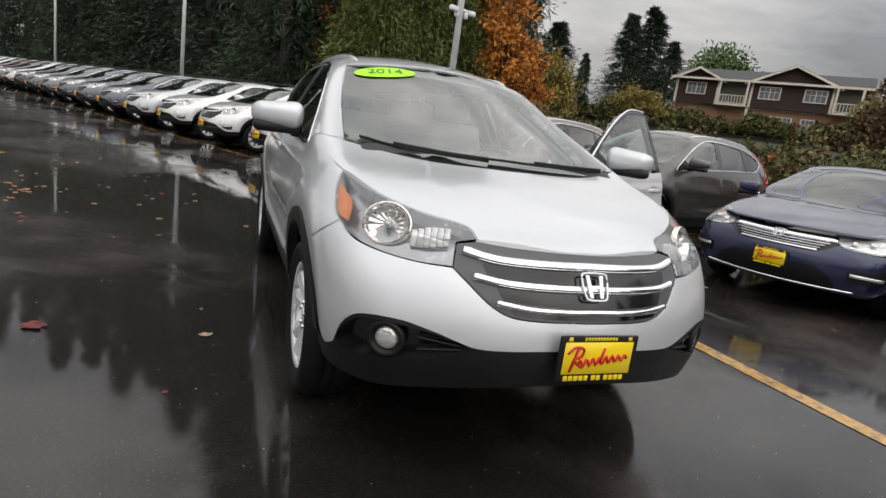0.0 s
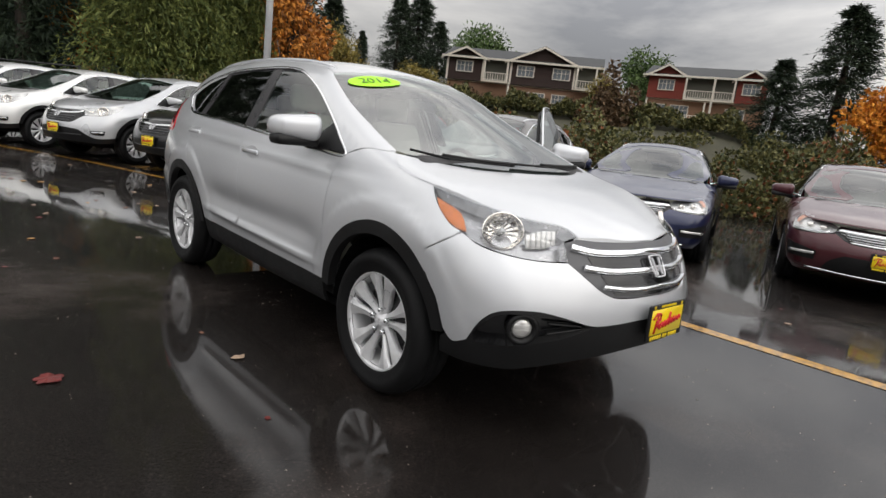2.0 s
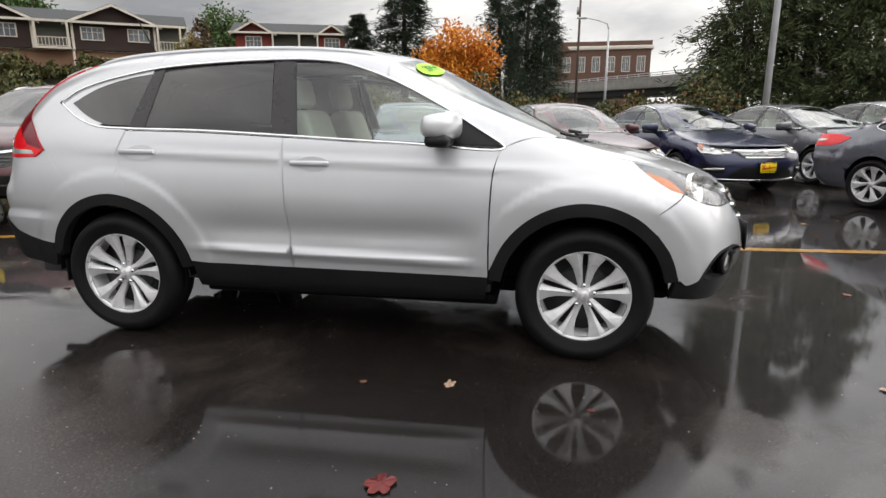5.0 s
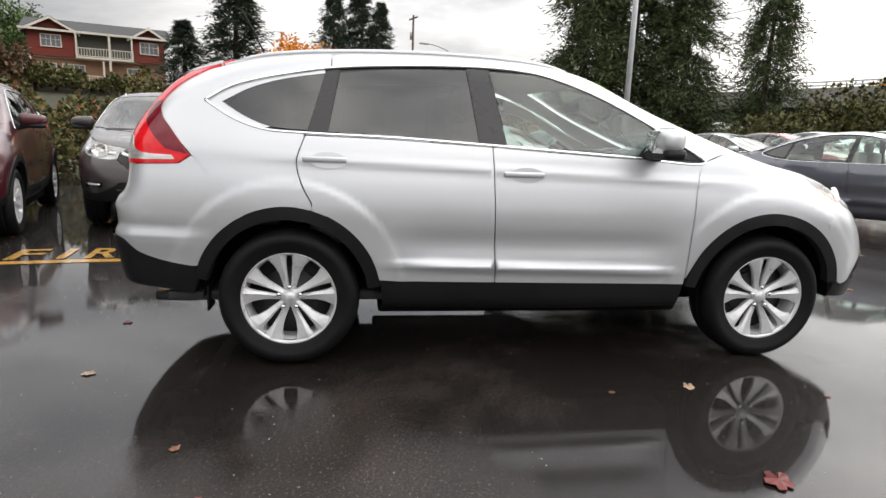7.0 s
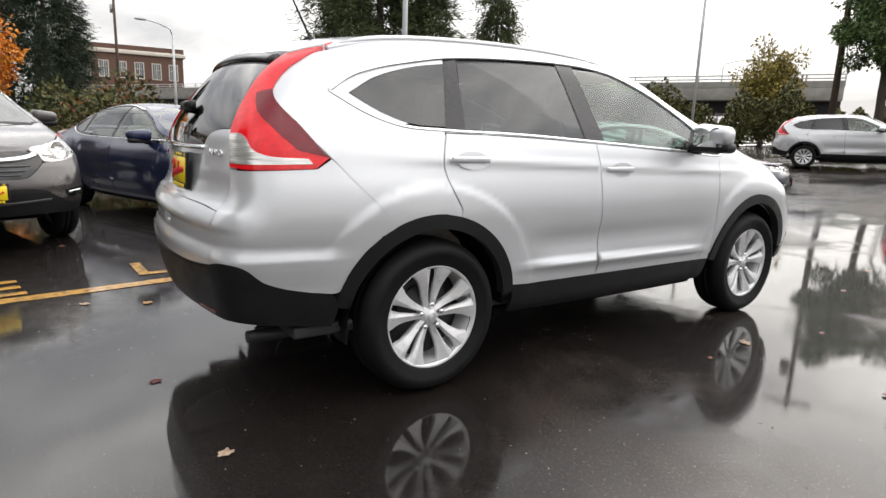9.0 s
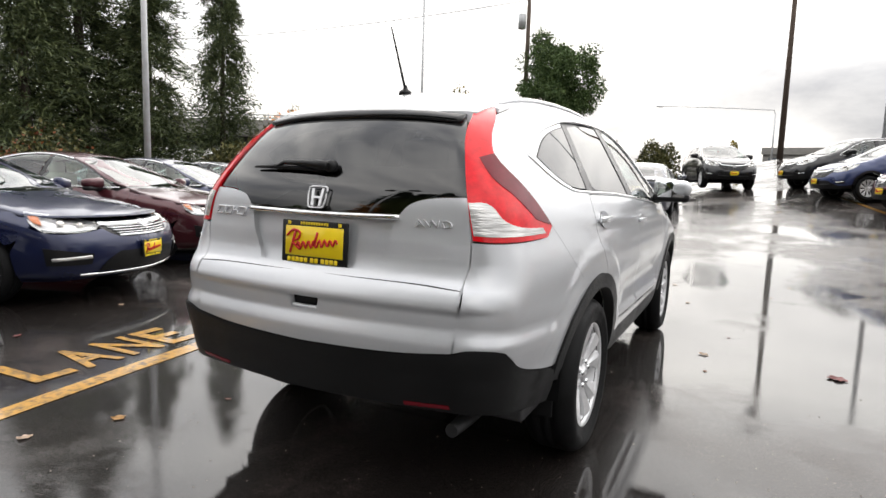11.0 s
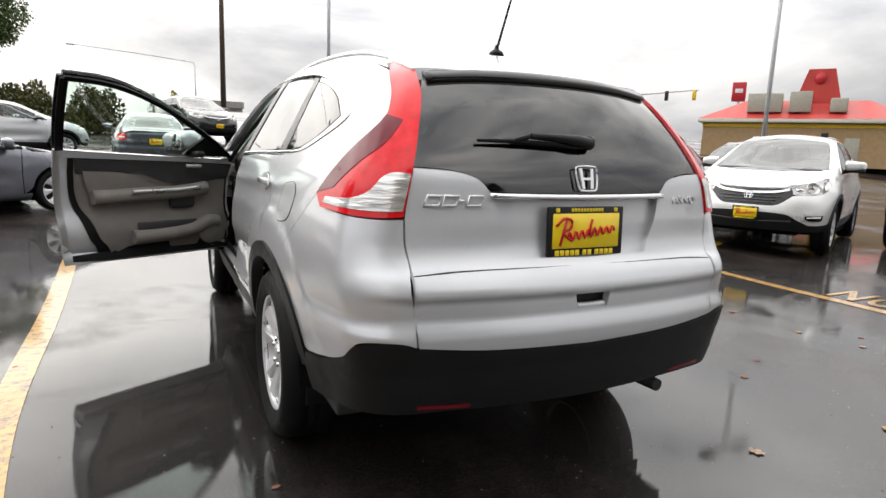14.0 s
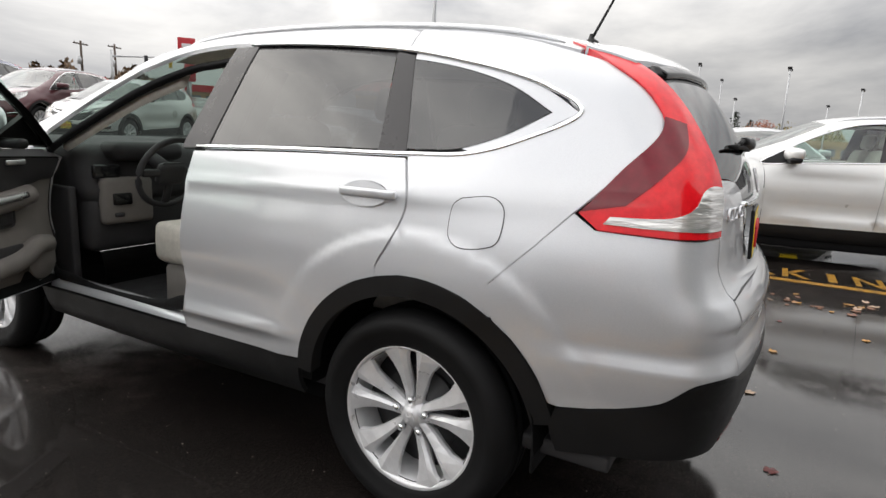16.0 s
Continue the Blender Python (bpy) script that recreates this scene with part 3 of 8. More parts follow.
def tube_bm(points, radius, n=8, closed=False, caps=True):
    """A round bar along points; radius may be a list."""
    pts = [Vector(p) for p in points]
    m = len(pts)
    rad = radius if isinstance(radius, (list, tuple)) else [radius] * m
    bm = bmesh.new()
    rings = []
    up = Vector((0, 0, 1))
    for i, p in enumerate(pts):
        t = (pts[(i + 1) % m if closed else min(i + 1, m - 1)] - pts[i - 1 if closed else max(i - 1, 0)]).normalized()
        u = t.cross(up)
        if u.length < 0.05:
            u = t.cross(Vector((1, 0, 0)))
        u.normalize()
        v = u.cross(t)
        rings.append([bm.verts.new(p + (u * math.cos(2 * math.pi * k / n) + v * math.sin(2 * math.pi * k / n)) * rad[i]) for k in range(n)])
    pairs = list(zip(rings, rings[1:])) + ([(rings[-1], rings[0])] if closed else [])
    for a, b in pairs:
        for k in range(n):
            bm.faces.new((a[k], a[(k + 1) % n], b[(k + 1) % n], b[k])).smooth = True
    if caps and not closed:
        bm.faces.new(rings[0][::-1])
        bm.faces.new(rings[-1])
    bmesh.ops.recalc_face_normals(bm, faces=bm.faces)
    return bm


def join_bm(*bms):
    out = bmesh.new()
    for b in bms:
        me = bpy.data.meshes.new("tmp")
        b.to_mesh(me)
        b.free()
        out.from_mesh(me)
        bpy.data.meshes.remove(me)
    return out


def prism_bm(outline, depth, axes="xz", at=(0, 0, 0), bevel=0.0):
    """An outline in a plane given thickness along the third axis."""
    bm = bmesh.new()
    vs = []
    for a, b in outline:
        co = {"xz": (a, 0, b), "xy": (a, b, 0), "yz": (0, a, b)}[axes]
        vs.append(bm.verts.new(Vector(co) + Vector(at)))
    f = bm.faces.new(vs)
    r = bmesh.ops.extrude_face_region(bm, geom=[f])
    d = {"xz": (0, depth, 0), "xy": (0, 0, depth), "yz": (depth, 0, 0)}[axes]
    bmesh.ops.translate(bm, vec=d, verts=[v for v in r["geom"] if isinstance(v, bmesh.types.BMVert)])
    bmesh.ops.recalc_face_normals(bm, faces=bm.faces)
    if bevel:
        bmesh.ops.bevel(bm, geom=bm.edges[:], offset=bevel, segments=2, profile=0.5, affect="EDGES")
    return bm


def thing(name, label, category, at=None, group="", kind=""):
    """An empty at a thing's base, to parent its parts."""
    e = new(name)
    e.empty_display_size = 0.2
    if at is not None:
        e.matrix_basis = at
    return tagged(e, label, category, group, kind)


def text_mesh(body, size, extrude=0.002, fat=0.0):
    c = bpy.data.curves.new("text", "FONT")
    c.offset = fat
    c.body, c.size, c.extrude, c.align_x, c.align_y = body, size, extrude, "CENTER", "CENTER"
    ob = bpy.data.objects.new("text", c)
    scene.collection.objects.link(ob)
    me = bpy.data.meshes.new_from_object(ob)
    bpy.data.objects.remove(ob)
    bpy.data.curves.remove(c)
    me.materials.clear()
    return me
# ---- the silver crossover ----
def arc(cy, cz, r, a0, a1, n=9):
    return [(cy + r * math.cos(radians(a)), cz + r * math.sin(radians(a))) for a in np.linspace(a0, a1, n)]


def corner(points, *which):
    """Marks points of an outline as sharp corners."""
    return [(*p[:2], 1) if k in which else tuple(p[:2]) for k, p in enumerate(points)]


HUB_F, HUB_R, HUB_Z = -1.31, 1.31, 0.355
ARCH_F, ARCH_R = (-1.295, 0.36, 0.478), (1.315, 0.36, 0.465)

# side view outlines: (along, height)
BELT = [(-0.865, 1.098), (-0.36, 1.116), (0.294, 1.148), (0.80, 1.170), (1.232, 1.178)]
DOOR_FRONT = [(-0.813, 0.435, 1), (-0.812, 0.62), (-0.818, 0.84), (-0.832, 1.0), (-0.865, 1.094, 1), (-0.36, 1.110), (0.2855, 1.142, 1), (0.2695, 0.82), (0.2470, 0.443, 1)]
DOOR_REAR = [(0.2540, 0.443, 1), (0.2765, 0.82), (0.2925, 1.142, 1), (0.80, 1.163), (1.228, 1.170, 1), (1.266, 1.04), (1.238, 0.935), (1.190, 0.845, 1)] + \
    [(a, b) for a, b in arc(*ARCH_R[:2], ARCH_R[2] + 0.002, 105, 168, 7)] + [(0.857, 0.449, 1)]
FENDER = [(-0.821, 0.47, 1), (-0.820, 0.62), (-0.826, 0.84), (-0.840, 1.0), (-0.872, 1.094), (-0.905, 1.112, 1), (-1.03, 1.150), (-1.168, 1.146, 1), (-1.22, 1.121), (-1.285, 1.085), (-1.40, 1.058), (-1.512, 1.039, 1), (-1.59, 0.974), (-1.70, 0.906),
          (-1.768, 0.884, 1), (-1.63, 0.787, 1)] + arc(*ARCH_F[:2], ARCH_F[2] + 0.002, 137, 20, 11) 
WIN_FRONT = [(0.280, 1.540, 1), (0.212, 1.160, 1), (-0.495, 1.128, 1), (-0.642, 1.265), (-0.52, 1.345), (-0.38, 1.425), (-0.20, 1.496), (0.0, 1.535)]
WIN_REAR = [(1.066, 1.496, 1), (0.95, 1.510), (0.706, 1.531), (0.412, 1.540, 1), (0.360, 1.166, 1), (0.80, 1.188), (1.120, 1.196, 1)]
WIN_QUARTER = [(1.640, 1.325, 1), (1.52, 1.392), (1.408, 1.433), (1.27, 1.466), (1.140, 1.486, 1), (1.222, 1.200, 1), (1.393, 1.210), (1.53, 1.258)]
MIRROR_SAIL = [(-0.500, 1.126, 1), (-0.640, 1.262, 1), (-0.78, 1.180), (-0.868, 1.112, 1)]
DLO = [(1.729, 1.328, 1), (1.614, 1.400), (1.48, 1.445), (1.355, 1.474), (1.109, 1.519), (0.678, 1.552), (0.286, 1.562), (0.12, 1.553), (-0.018, 1.532), (-0.286, 1.441), (-0.551, 1.310),
       (-0.756, 1.192), (-0.885, 1.102, 1), (-0.36, 1.122), (0.294, 1.154), (0.80, 1.176), (1.232, 1.184), (1.434, 1.196), (1.58, 1.242)]
QUARTER_MOULDING = [(1.142, 1.508, 1), (1.355, 1.468), (1.478, 1.439), (1.610, 1.394), (1.721, 1.328, 1), (1.575, 1.246), (1.434, 1.201, 1), (1.400, 1.212, 1), (1.533, 1.260), (1.646, 1.325, 1), (1.523, 1.395), (1.410, 1.436), (1.272, 1.469), (1.144, 1.489, 1)]
DLO_BACK = [(1.729, 1.328, 1), (1.614, 1.400), (1.48, 1.445), (1.355, 1.474), (1.109, 1.519), (0.678, 1.552), (0.36, 1.561, 1), (0.300, 1.160, 1), (0.80, 1.176), (1.232, 1.184), (1.434, 1.196), (1.58, 1.242)]
SILL = [(-0.812, 0.434, 1), (0.25, 0.440), (0.857, 0.446, 1), (0.845, 0.40), (0.84, 0.30, 1), (0.0, 0.285), (-0.80, 0.30, 1)]
FUEL_DOOR = [(1.45, 1.070), (1.54, 1.078), (1.574, 1.055), (1.582, 1.00), (1.572, 0.955), (1.54, 0.938), (1.46, 0.932), (1.428, 0.955), (1.420, 1.00), (1.426, 1.05)]
WINDSHIELD_EDGE = [(-1.16, 1.128), (-1.03, 1.186), (-0.85, 1.270), (-0.60, 1.395), (-0.48, 1.455), (-0.37, 1.505)]


def roof_edge(solid, y, x=0.548):
    return float(solid.reach(np.array([[x, y, 1.0]]), np.array([[0, 0, 1.0]]))[0, 2])


def mirror_points(points):
    """Outline of one half, doubled across the middle (points run from the middle outwards and back to it)."""
    return list(points) + [(-p[0], *p[1:]) for p in reversed(points) if abs(p[0]) > 1e-6]


def wheel(parent, hub, side, tyre_r=0.352, rim_r=0.233, width=0.215, style="twin", name="wheel"):
    """A wheel at the hub; its outer face looks to side."""
    w = new(name)
    w.parent = parent
    w.matrix_basis = pose(*hub, 0, 0, 0 if side > 0 else 180) @ pose(0, 0, 0, 18, 0, 0)
    k = (style, tyre_r)
    if k not in WHEELS:
        h, seg = width / 2, 56 if style == "twin" else 30
        tyre = lathe_bm([(rim_r - 0.012, -h + 0.02), (rim_r + 0.03, -h), (tyre_r - 0.045, -h - 0.008), (tyre_r - 0.012, -h + 0.016), (tyre_r, -h + 0.045),
                         (tyre_r + 0.001, -0.03), (tyre_r - 0.006, -0.026), (tyre_r - 0.006, -0.018), (tyre_r + 0.002, -0.014), (tyre_r + 0.002, 0.014), (tyre_r - 0.006, 0.018),
                         (tyre_r - 0.006, 0.026), (tyre_r + 0.001, 0.03), (tyre_r, h - 0.045), (tyre_r - 0.012, h - 0.016), (tyre_r - 0.03, h + 0.003), (tyre_r - 0.045, h + 0.008), (rim_r + 0.055, h + 0.008),
                         (rim_r + 0.05, h + 0.004), (rim_r + 0.02, h), (rim_r + 0.002, h - 0.012), (rim_r - 0.012, h - 0.03)], seg, capped=False)
        rim = lathe_bm([(rim_r - 0.03, -h + 0.03), (rim_r - 0.016, -h + 0.06), (rim_r - 0.022, 0.0), (rim_r - 0.014, h - 0.035), (rim_r - 0.006, h - 0.02), (rim_r + 0.004, h - 0.008),
                        (rim_r + 0.006, h - 0.014), (rim_r - 0.004, h - 0.04)], seg, capped=False)
        disc = lathe_bm([(0.0, 0.0), (0.145, 0.0), (0.145, 0.02), (0.08, 0.02), (0.08, 0.03), (0.0, 0.03)], 32)
        # dark plate added behind the spokes, in place of the shade there
        back = lathe_bm([(0.0, -0.03), (rim_r - 0.02, -0.03), (rim_r - 0.02, -0.025), (0.0, -0.025)], 24)
        spokes = []
        face = h - 0.022
        arms = 5 if style == "twin" else 7 if style == "swirl" else 10
        for a in range(arms):
            base = 2 * math.pi * a / arms
            pair = ((-1, 1) if style in ("twin",) else (0,))
            for s in pair:
                bm = bmesh.new()
                rings = []
                for r, off, wd, dep in ((0.030, 0.014, 0.022, -0.022), (0.075, 0.0215, 0.033, -0.022), (0.125, 0.0320, 0.044, -0.014), (0.165, 0.0440, 0.062, -0.004), (0.200, 0.0600, 0.094, 0.002), (rim_r - 0.004, 0.0735, 0.130, 0.004)):
                    if style == "swirl":
                        off, wd = (r - 0.045) * 0.35, wd * 1.35
                    if style == "ten":
                        off, wd = 0.0, wd * 1.0
                    q = s * off if style == "twin" else off
                    row = []
                    for du, dx in ((-wd * 0.50, -0.012), (-wd * 0.44, 0.0), (wd * (-0.22 if s >= 0 else 0.22), 0.009), (wd * 0.44, 0.0), (wd * 0.50, -0.012), (wd * 0.3, -0.035), (-wd * 0.3, -0.035)):
                        v = q + du
                        row.append(bm.verts.new((face + dep + dx - 0.006, r * math.cos(base) - v * math.sin(base), r * math.sin(base) + v * math.cos(base))))
                    rings.append(row)
                for ra, rb in zip(rings, rings[1:]):
                    for i in range(7):
                        bm.faces.new((ra[i], ra[(i + 1) % 7], rb[(i + 1) % 7], rb[i]))
                bm.faces.new(rings[0])
                bm.faces.new(rings[-1])
                bmesh.ops.recalc_face_normals(bm, faces=bm.faces)
                for f in bm.faces:
                    f.smooth = False
                spokes.append(bm)
        hubm = lathe_bm([(0.0, face - 0.06), (0.055, face - 0.06), (0.052, face - 0.030), (0.040, face - 0.022), (0.032, face - 0.014), (0.030, face - 0.006), (0.0, face - 0.004)], 32)
        nuts = []
        for a in range(5):
            b = 2 * math.pi * a / 5
            nuts.append(lathe_bm([(0.0, face - 0.02), (0.011, face - 0.02), (0.011, face - 0.001), (0.0, face + 0.001)], 8, at=(0, 0.056 * math.cos(b), 0.056 * math.sin(b))))
        ems = [box_bm(0.004, 0.006, 0.03, (face - 0.003, q, 0)) for q in (-0.011, 0.011)] + [box_bm(0.004, 0.02, 0.006, (face - 0.003, 0, 0))]
        meshes = []
        for nm, bm, mt in [("wheel_nut", b_, CHROME) for b_ in nuts] + [("tyre", tyre, RUBBER), ("rim", join_bm(rim, *spokes), ALLOY), ("hub_cap", join_bm(hubm, *ems), ALLOY), ("brake_disc", join_bm(disc, back), ALLOY_DARK)]:
            me = bpy.data.meshes.new(nm)
            bm.to_mesh(me)
            bm.free()
            ensure(me, mt)
            meshes.append((nm, me))
        WHEELS[k] = meshes
    for nm, me in WHEELS[k]:
        if nm == "wheel_nut" and style != "twin":
            continue
        part(nm, me, None, w)
    return w


WHEELS = {}


def door_handle(solid, y, z, side, parent, mat):
    """A pull handle over a round scoop."""
    p = solid.reach(np.array([[0, y, z]], float), np.array([[side, 0, 0]], float))[0]
    x = p[0]
    out = solid.normal(p[None], 0.02)[0] * np.array([1, 0, 1])
    scoop = lathe_bm([(0.0, -0.030), (0.35, -0.028), (0.70, -0.018), (0.92, -0.007), (1.02, 0.0)], 32)
    bmesh.ops.scale(scoop, vec=(1, 0.088, 0.040), verts=scoop.verts)
    bmesh.ops.transform(scoop, matrix=Matrix.Translation((x, y, z)) @ Matrix.Rotation(-side * math.atan2(out[2], abs(out[0])), 4, "Y") @ Matrix.Scale(side, 4, (1, 0, 0)), verts=scoop.verts)
    bmesh.ops.recalc_face_normals(scoop, faces=scoop.faces)
    if (scoop.faces[0].normal.x > 0) != (side > 0):
        bmesh.ops.reverse_faces(scoop, faces=scoop.faces)
    grip = box_bm(0.018, 0.215, 0.027, (0, 0, 0), 0.009, 3)
    for v in grip.verts:
        v.co.x -= (v.co.y / 0.1075) ** 2 * 0.014
    bmesh.ops.transform(grip, matrix=Matrix.Translation((x + side * 0.020, y + 0.018, z + 0.004)) @ Matrix.Scale(side, 4, (1, 0, 0)), verts=grip.verts)
    bmesh.ops.recalc_face_normals(grip, faces=grip.faces)
    part("handle_scoop", scoop, mat, parent)
    return part("door_handle", grip, mat, parent)


def side_mirror(parent, side, at, mat):
    """A door mirror: painted shell, black foot and glass, all one unit."""
    m = new("side_mirror")
    m.parent = parent
    m.matrix_basis = Matrix.Translation(at)
    shell = box_bm(0.262, 0.115, 0.128, (0.004, 0, 0.018), 0.050, 5)
    for v in shell.verts:
        u = v.co.x / 0.131
        if v.co.y < 0:
            v.co.y -= 0.035 * (1 - u * u)
        v.co.z *= 1 - 0.16 * u
        v.co.y += 0.03 * u
    bmesh.ops.transform(shell, matrix=Matrix.Scale(side, 4, (1, 0, 0)), verts=shell.verts)
    bmesh.ops.recalc_face_normals(shell, faces=shell.faces)
    part("shell", shell, mat, m)
    under = box_bm(0.250, 0.118, 0.06, (0, 0.002, -0.050), 0.026, 3)
    foot = box_bm(0.18, 0.06, 0.045, (side * -0.155, 0.0, -0.070), 0.018, 3)
    bmesh.ops.transform(under, matrix=Matrix.Scale(side, 4, (1, 0, 0)), verts=under.verts)
    bmesh.ops.recalc_face_normals(under, faces=under.faces)
    part("foot", join_bm(under, foot), TRIM, m)
    pane = box_bm(0.185, 0.006, 0.115, (0, 0.058, 0.008), 0.002, 1)
    part("mirror_glass", pane, MIRROR, m)
    return m


MIRROR = simple("mirror_glass", (0.85, 0.87, 0.88), 0.02, 1.0, vary=0.01, rough_vary=0.01)


PLATE_BEVEL = [0.002]


def number_plate(parent, at, tilt, scale=1.0):
    """A dealer plate: black frame, yellow sheet, a red scrawl and bars for the small print."""
    p = new("dealer_plate")
    p.parent = parent
    p.matrix_basis = at
    frame_ = join_bm(box_bm(0.318, 0.012, 0.165, (0, 0, 0), 0.005, 2))
    part("plate_frame", frame_, TRIM, p, "black plastic plate frame with yellow small print")
    part("plate_sheet", box_bm(0.280, 0.006, 0.116, (0, -0.005, 0.002), 0.002, 1), YELLOW_PLATE, p, "plain yellow plate")
    wave = [(-0.080 + 0.196 * k / 39, -0.0105, -0.016 + 0.022 * k / 39 + (0.015 if k < 30 else 0.012) * math.sin(k * 1.22)) for k in range(40)]
    strokes = [tube_bm(wave, 0.0042, 5)]
    strokes.append(tube_bm([(x, -0.0105, z) for x, z in ((-0.112, -0.046), (-0.098, 0.0), (-0.086, 0.040))], 0.0052, 5))
    strokes.append(tube_bm([(x, -0.0105, z) for x, z in spline([(-0.128, 0.020), (-0.098, 0.044), (-0.066, 0.036), (-0.072, 0.010), (-0.100, 0.000), (-0.080, -0.020), (-0.062, -0.030)], 4)], 0.0048, 5))
    strokes.append(tube_bm([(0.006, -0.0105, -0.014), (0.020, -0.0105, 0.040)], 0.0048, 5))
    part("red_scrawl", join_bm(*strokes), PLATE_RED, p, "broad red flourish")
    bars = [box_bm(0.017, 0.003, 0.019, (-0.120 + 0.0208 * k + (0.010 if k > 4 else 0) + (0.010 if k > 6 else 0), -0.0065, -0.0705), PLATE_BEVEL[0], 1) for k in range(11)]
    bars += [box_bm(0.0095, 0.003, 0.012, (-0.062 + 0.0125 * k, -0.0065, 0.0715), PLATE_BEVEL[0], 1) for k in range(11)]
    bars += [box_bm(0.016, 0.003, 0.014, (k * 0.122, -0.0065, 0.0715), PLATE_BEVEL[0], 1) for k in (-1, 1)]
    tagged(part("small_print", join_bm(*bars), YELLOW_PLATE, p), kind="stuff")
    return p


def emblem(parent, at, size=0.1):
    """A chrome badge: a rounded frame with two uprights and a bar."""
    s = size
    ring = [(-0.46 * s, 0.44 * s), (-0.2 * s, 0.48 * s), (0.2 * s, 0.48 * s), (0.46 * s, 0.44 * s), (0.5 * s, 0.3 * s), (0.43 * s, -0.3 * s), (0.36 * s, -0.43 * s), (0.15 * s, -0.46 * s),
            (-0.15 * s, -0.46 * s), (-0.36 * s, -0.43 * s), (-0.43 * s, -0.3 * s), (-0.5 * s, 0.3 * s)]
    pts = [(x, 0, z) for x, z in spline(ring, 4, closed=True)]
    bms = [tube_bm(pts, 0.042 * s, 6, closed=True)]
    for k in (-1, 1):
        bms.append(prism_bm([(k * 0.34 * s, 0.40 * s), (k * 0.20 * s, 0.40 * s), (k * 0.13 * s, -0.38 * s), (k * 0.26 * s, -0.38 * s)], 0.05 * s, "xz", (0, -0.02 * s, 0)))
    bms.append(box_bm(0.34 * s, 0.05 * s, 0.10 * s, (0, 0.005 * s, 0.0)))
    ob = part("badge", join_bm(*bms), BADGE, parent)
    ob.matrix_basis = at
    return ob


def at_surface(solid, proj, q, side, lift, spin=0.0):
    """A pose on the body whose -y looks outwards."""
    o, w = rays(proj, np.array([q], float), side)
    p = solid.reach(o, w)
    n = solid.normal(p, 0.02)[0]
    m = Vector(-n).to_track_quat("Y", "Z").to_matrix().to_4x4()
    return Matrix.Translation(Vector(p[0] + n * lift)) @ m


HEADLIGHT = [(0.787, -1.514, 1.037, 1), (0.700, -1.722, 0.992), (0.550, -1.875, 0.951), (0.416, -1.972, 0.929), (0.398, -2.022, 0.902, 1), (0.470, -2.012, 0.884, 1), (0.492, -2.064, 0.808, 1), (0.600, -2.012, 0.807),
             (0.710, -1.942, 0.820), (0.800, -1.850, 0.848), (0.836, -1.715, 0.903), (0.822, -1.600, 0.968)]
GRILLE = [(0.0, -2.115, 0.886, 1), (0.106, -2.109, 0.886), (0.30, -2.07, 0.889), (0.396, -2.03, 0.894, 1), (0.466, -2.016, 0.880, 1), (0.488, -2.064, 0.806, 1), (0.440, -2.105, 0.765), (0.364, -2.169, 0.698), (0.300, -2.197, 0.672), (0.063, -2.237, 0.668), (0.0, -2.237, 0.668, 1)]
BUMPER_F = [(0.0, -2.237, 0.664, 1), (0.063, -2.237, 0.664), (0.302, -2.197, 0.667), (0.368, -2.166, 0.694), (0.444, -2.100, 0.760), (0.492, -2.066, 0.801, 1), (0.600, -2.012, 0.802), (0.712, -1.940, 0.815), (0.804, -1.848, 0.843), (0.835, -1.771, 0.882, 1),
            (0.903, -1.632, 0.785, 1), (0.901, -1.648, 0.690), (0.885, -1.712, 0.598), (0.872, -1.762, 0.475, 1), (0.845, -1.80, 0.432), (0.833, -1.865, 0.455, 1), (0.820, -1.925, 0.555), (0.784, -1.969, 0.598), (0.660, -2.064, 0.612), (0.548, -2.123, 0.590),
            (0.412, -2.183, 0.553), (0.300, -2.22, 0.556), (0.177, -2.246, 0.566), (0.0, -2.26, 0.570, 1)]
LOWER_F = [(0.0, -2.26, 0.566, 1), (0.177, -2.246, 0.562), (0.300, -2.22, 0.552), (0.412, -2.183, 0.549), (0.548, -2.123, 0.586), (0.660, -2.064, 0.608), (0.784, -1.969, 0.594), (0.818, -1.925, 0.551), (0.831, -1.865, 0.450, 1), (0.845, -1.80, 0.427),
           (0.872, -1.757, 0.448, 1), (0.862, -1.745, 0.40), (0.845, -1.735, 0.362, 1), (0.790, -1.88, 0.350), (0.690, -1.99, 0.346), (0.506, -2.10, 0.378), (0.322, -2.18, 0.408), (0.15, -2.235, 0.432), (0.0, -2.25, 0.440, 1)]
LATE_BUMPER = BUMPER_F[:13] + [(0.872, -1.762, 0.455, 1), (0.80, -1.93, 0.432), (0.70, -2.03, 0.430, 1), (0.56, -2.11, 0.500), (0.47, -2.155, 0.560, 1), (0.30, -2.22, 0.576), (0.0, -2.26, 0.582, 1)]
LATE_LOWER = [(0.0, -2.26, 0.578, 1), (0.30, -2.22, 0.572), (0.468, -2.155, 0.556, 1), (0.557, -2.11, 0.496), (0.70, -2.03, 0.426, 1), (0.80, -1.93, 0.428), (0.872, -1.757, 0.450, 1), (0.845, -1.735, 0.362, 1), (0.790, -1.88, 0.350), (0.690, -1.99, 0.340), (0.506, -2.10, 0.345), (0.0, -2.25, 0.350, 1)]
FOG_BEZEL = [(0.820, -1.880, 0.462), (0.806, -1.920, 0.545), (0.770, -1.975, 0.588), (0.700, -2.035, 0.596), (0.600, -2.090, 0.591), (0.500, -2.140, 0.572), (0.415, -2.178, 0.545, 1), (0.502, -2.137, 0.510), (0.619, -2.075, 0.478), (0.745, -1.975, 0.456)]
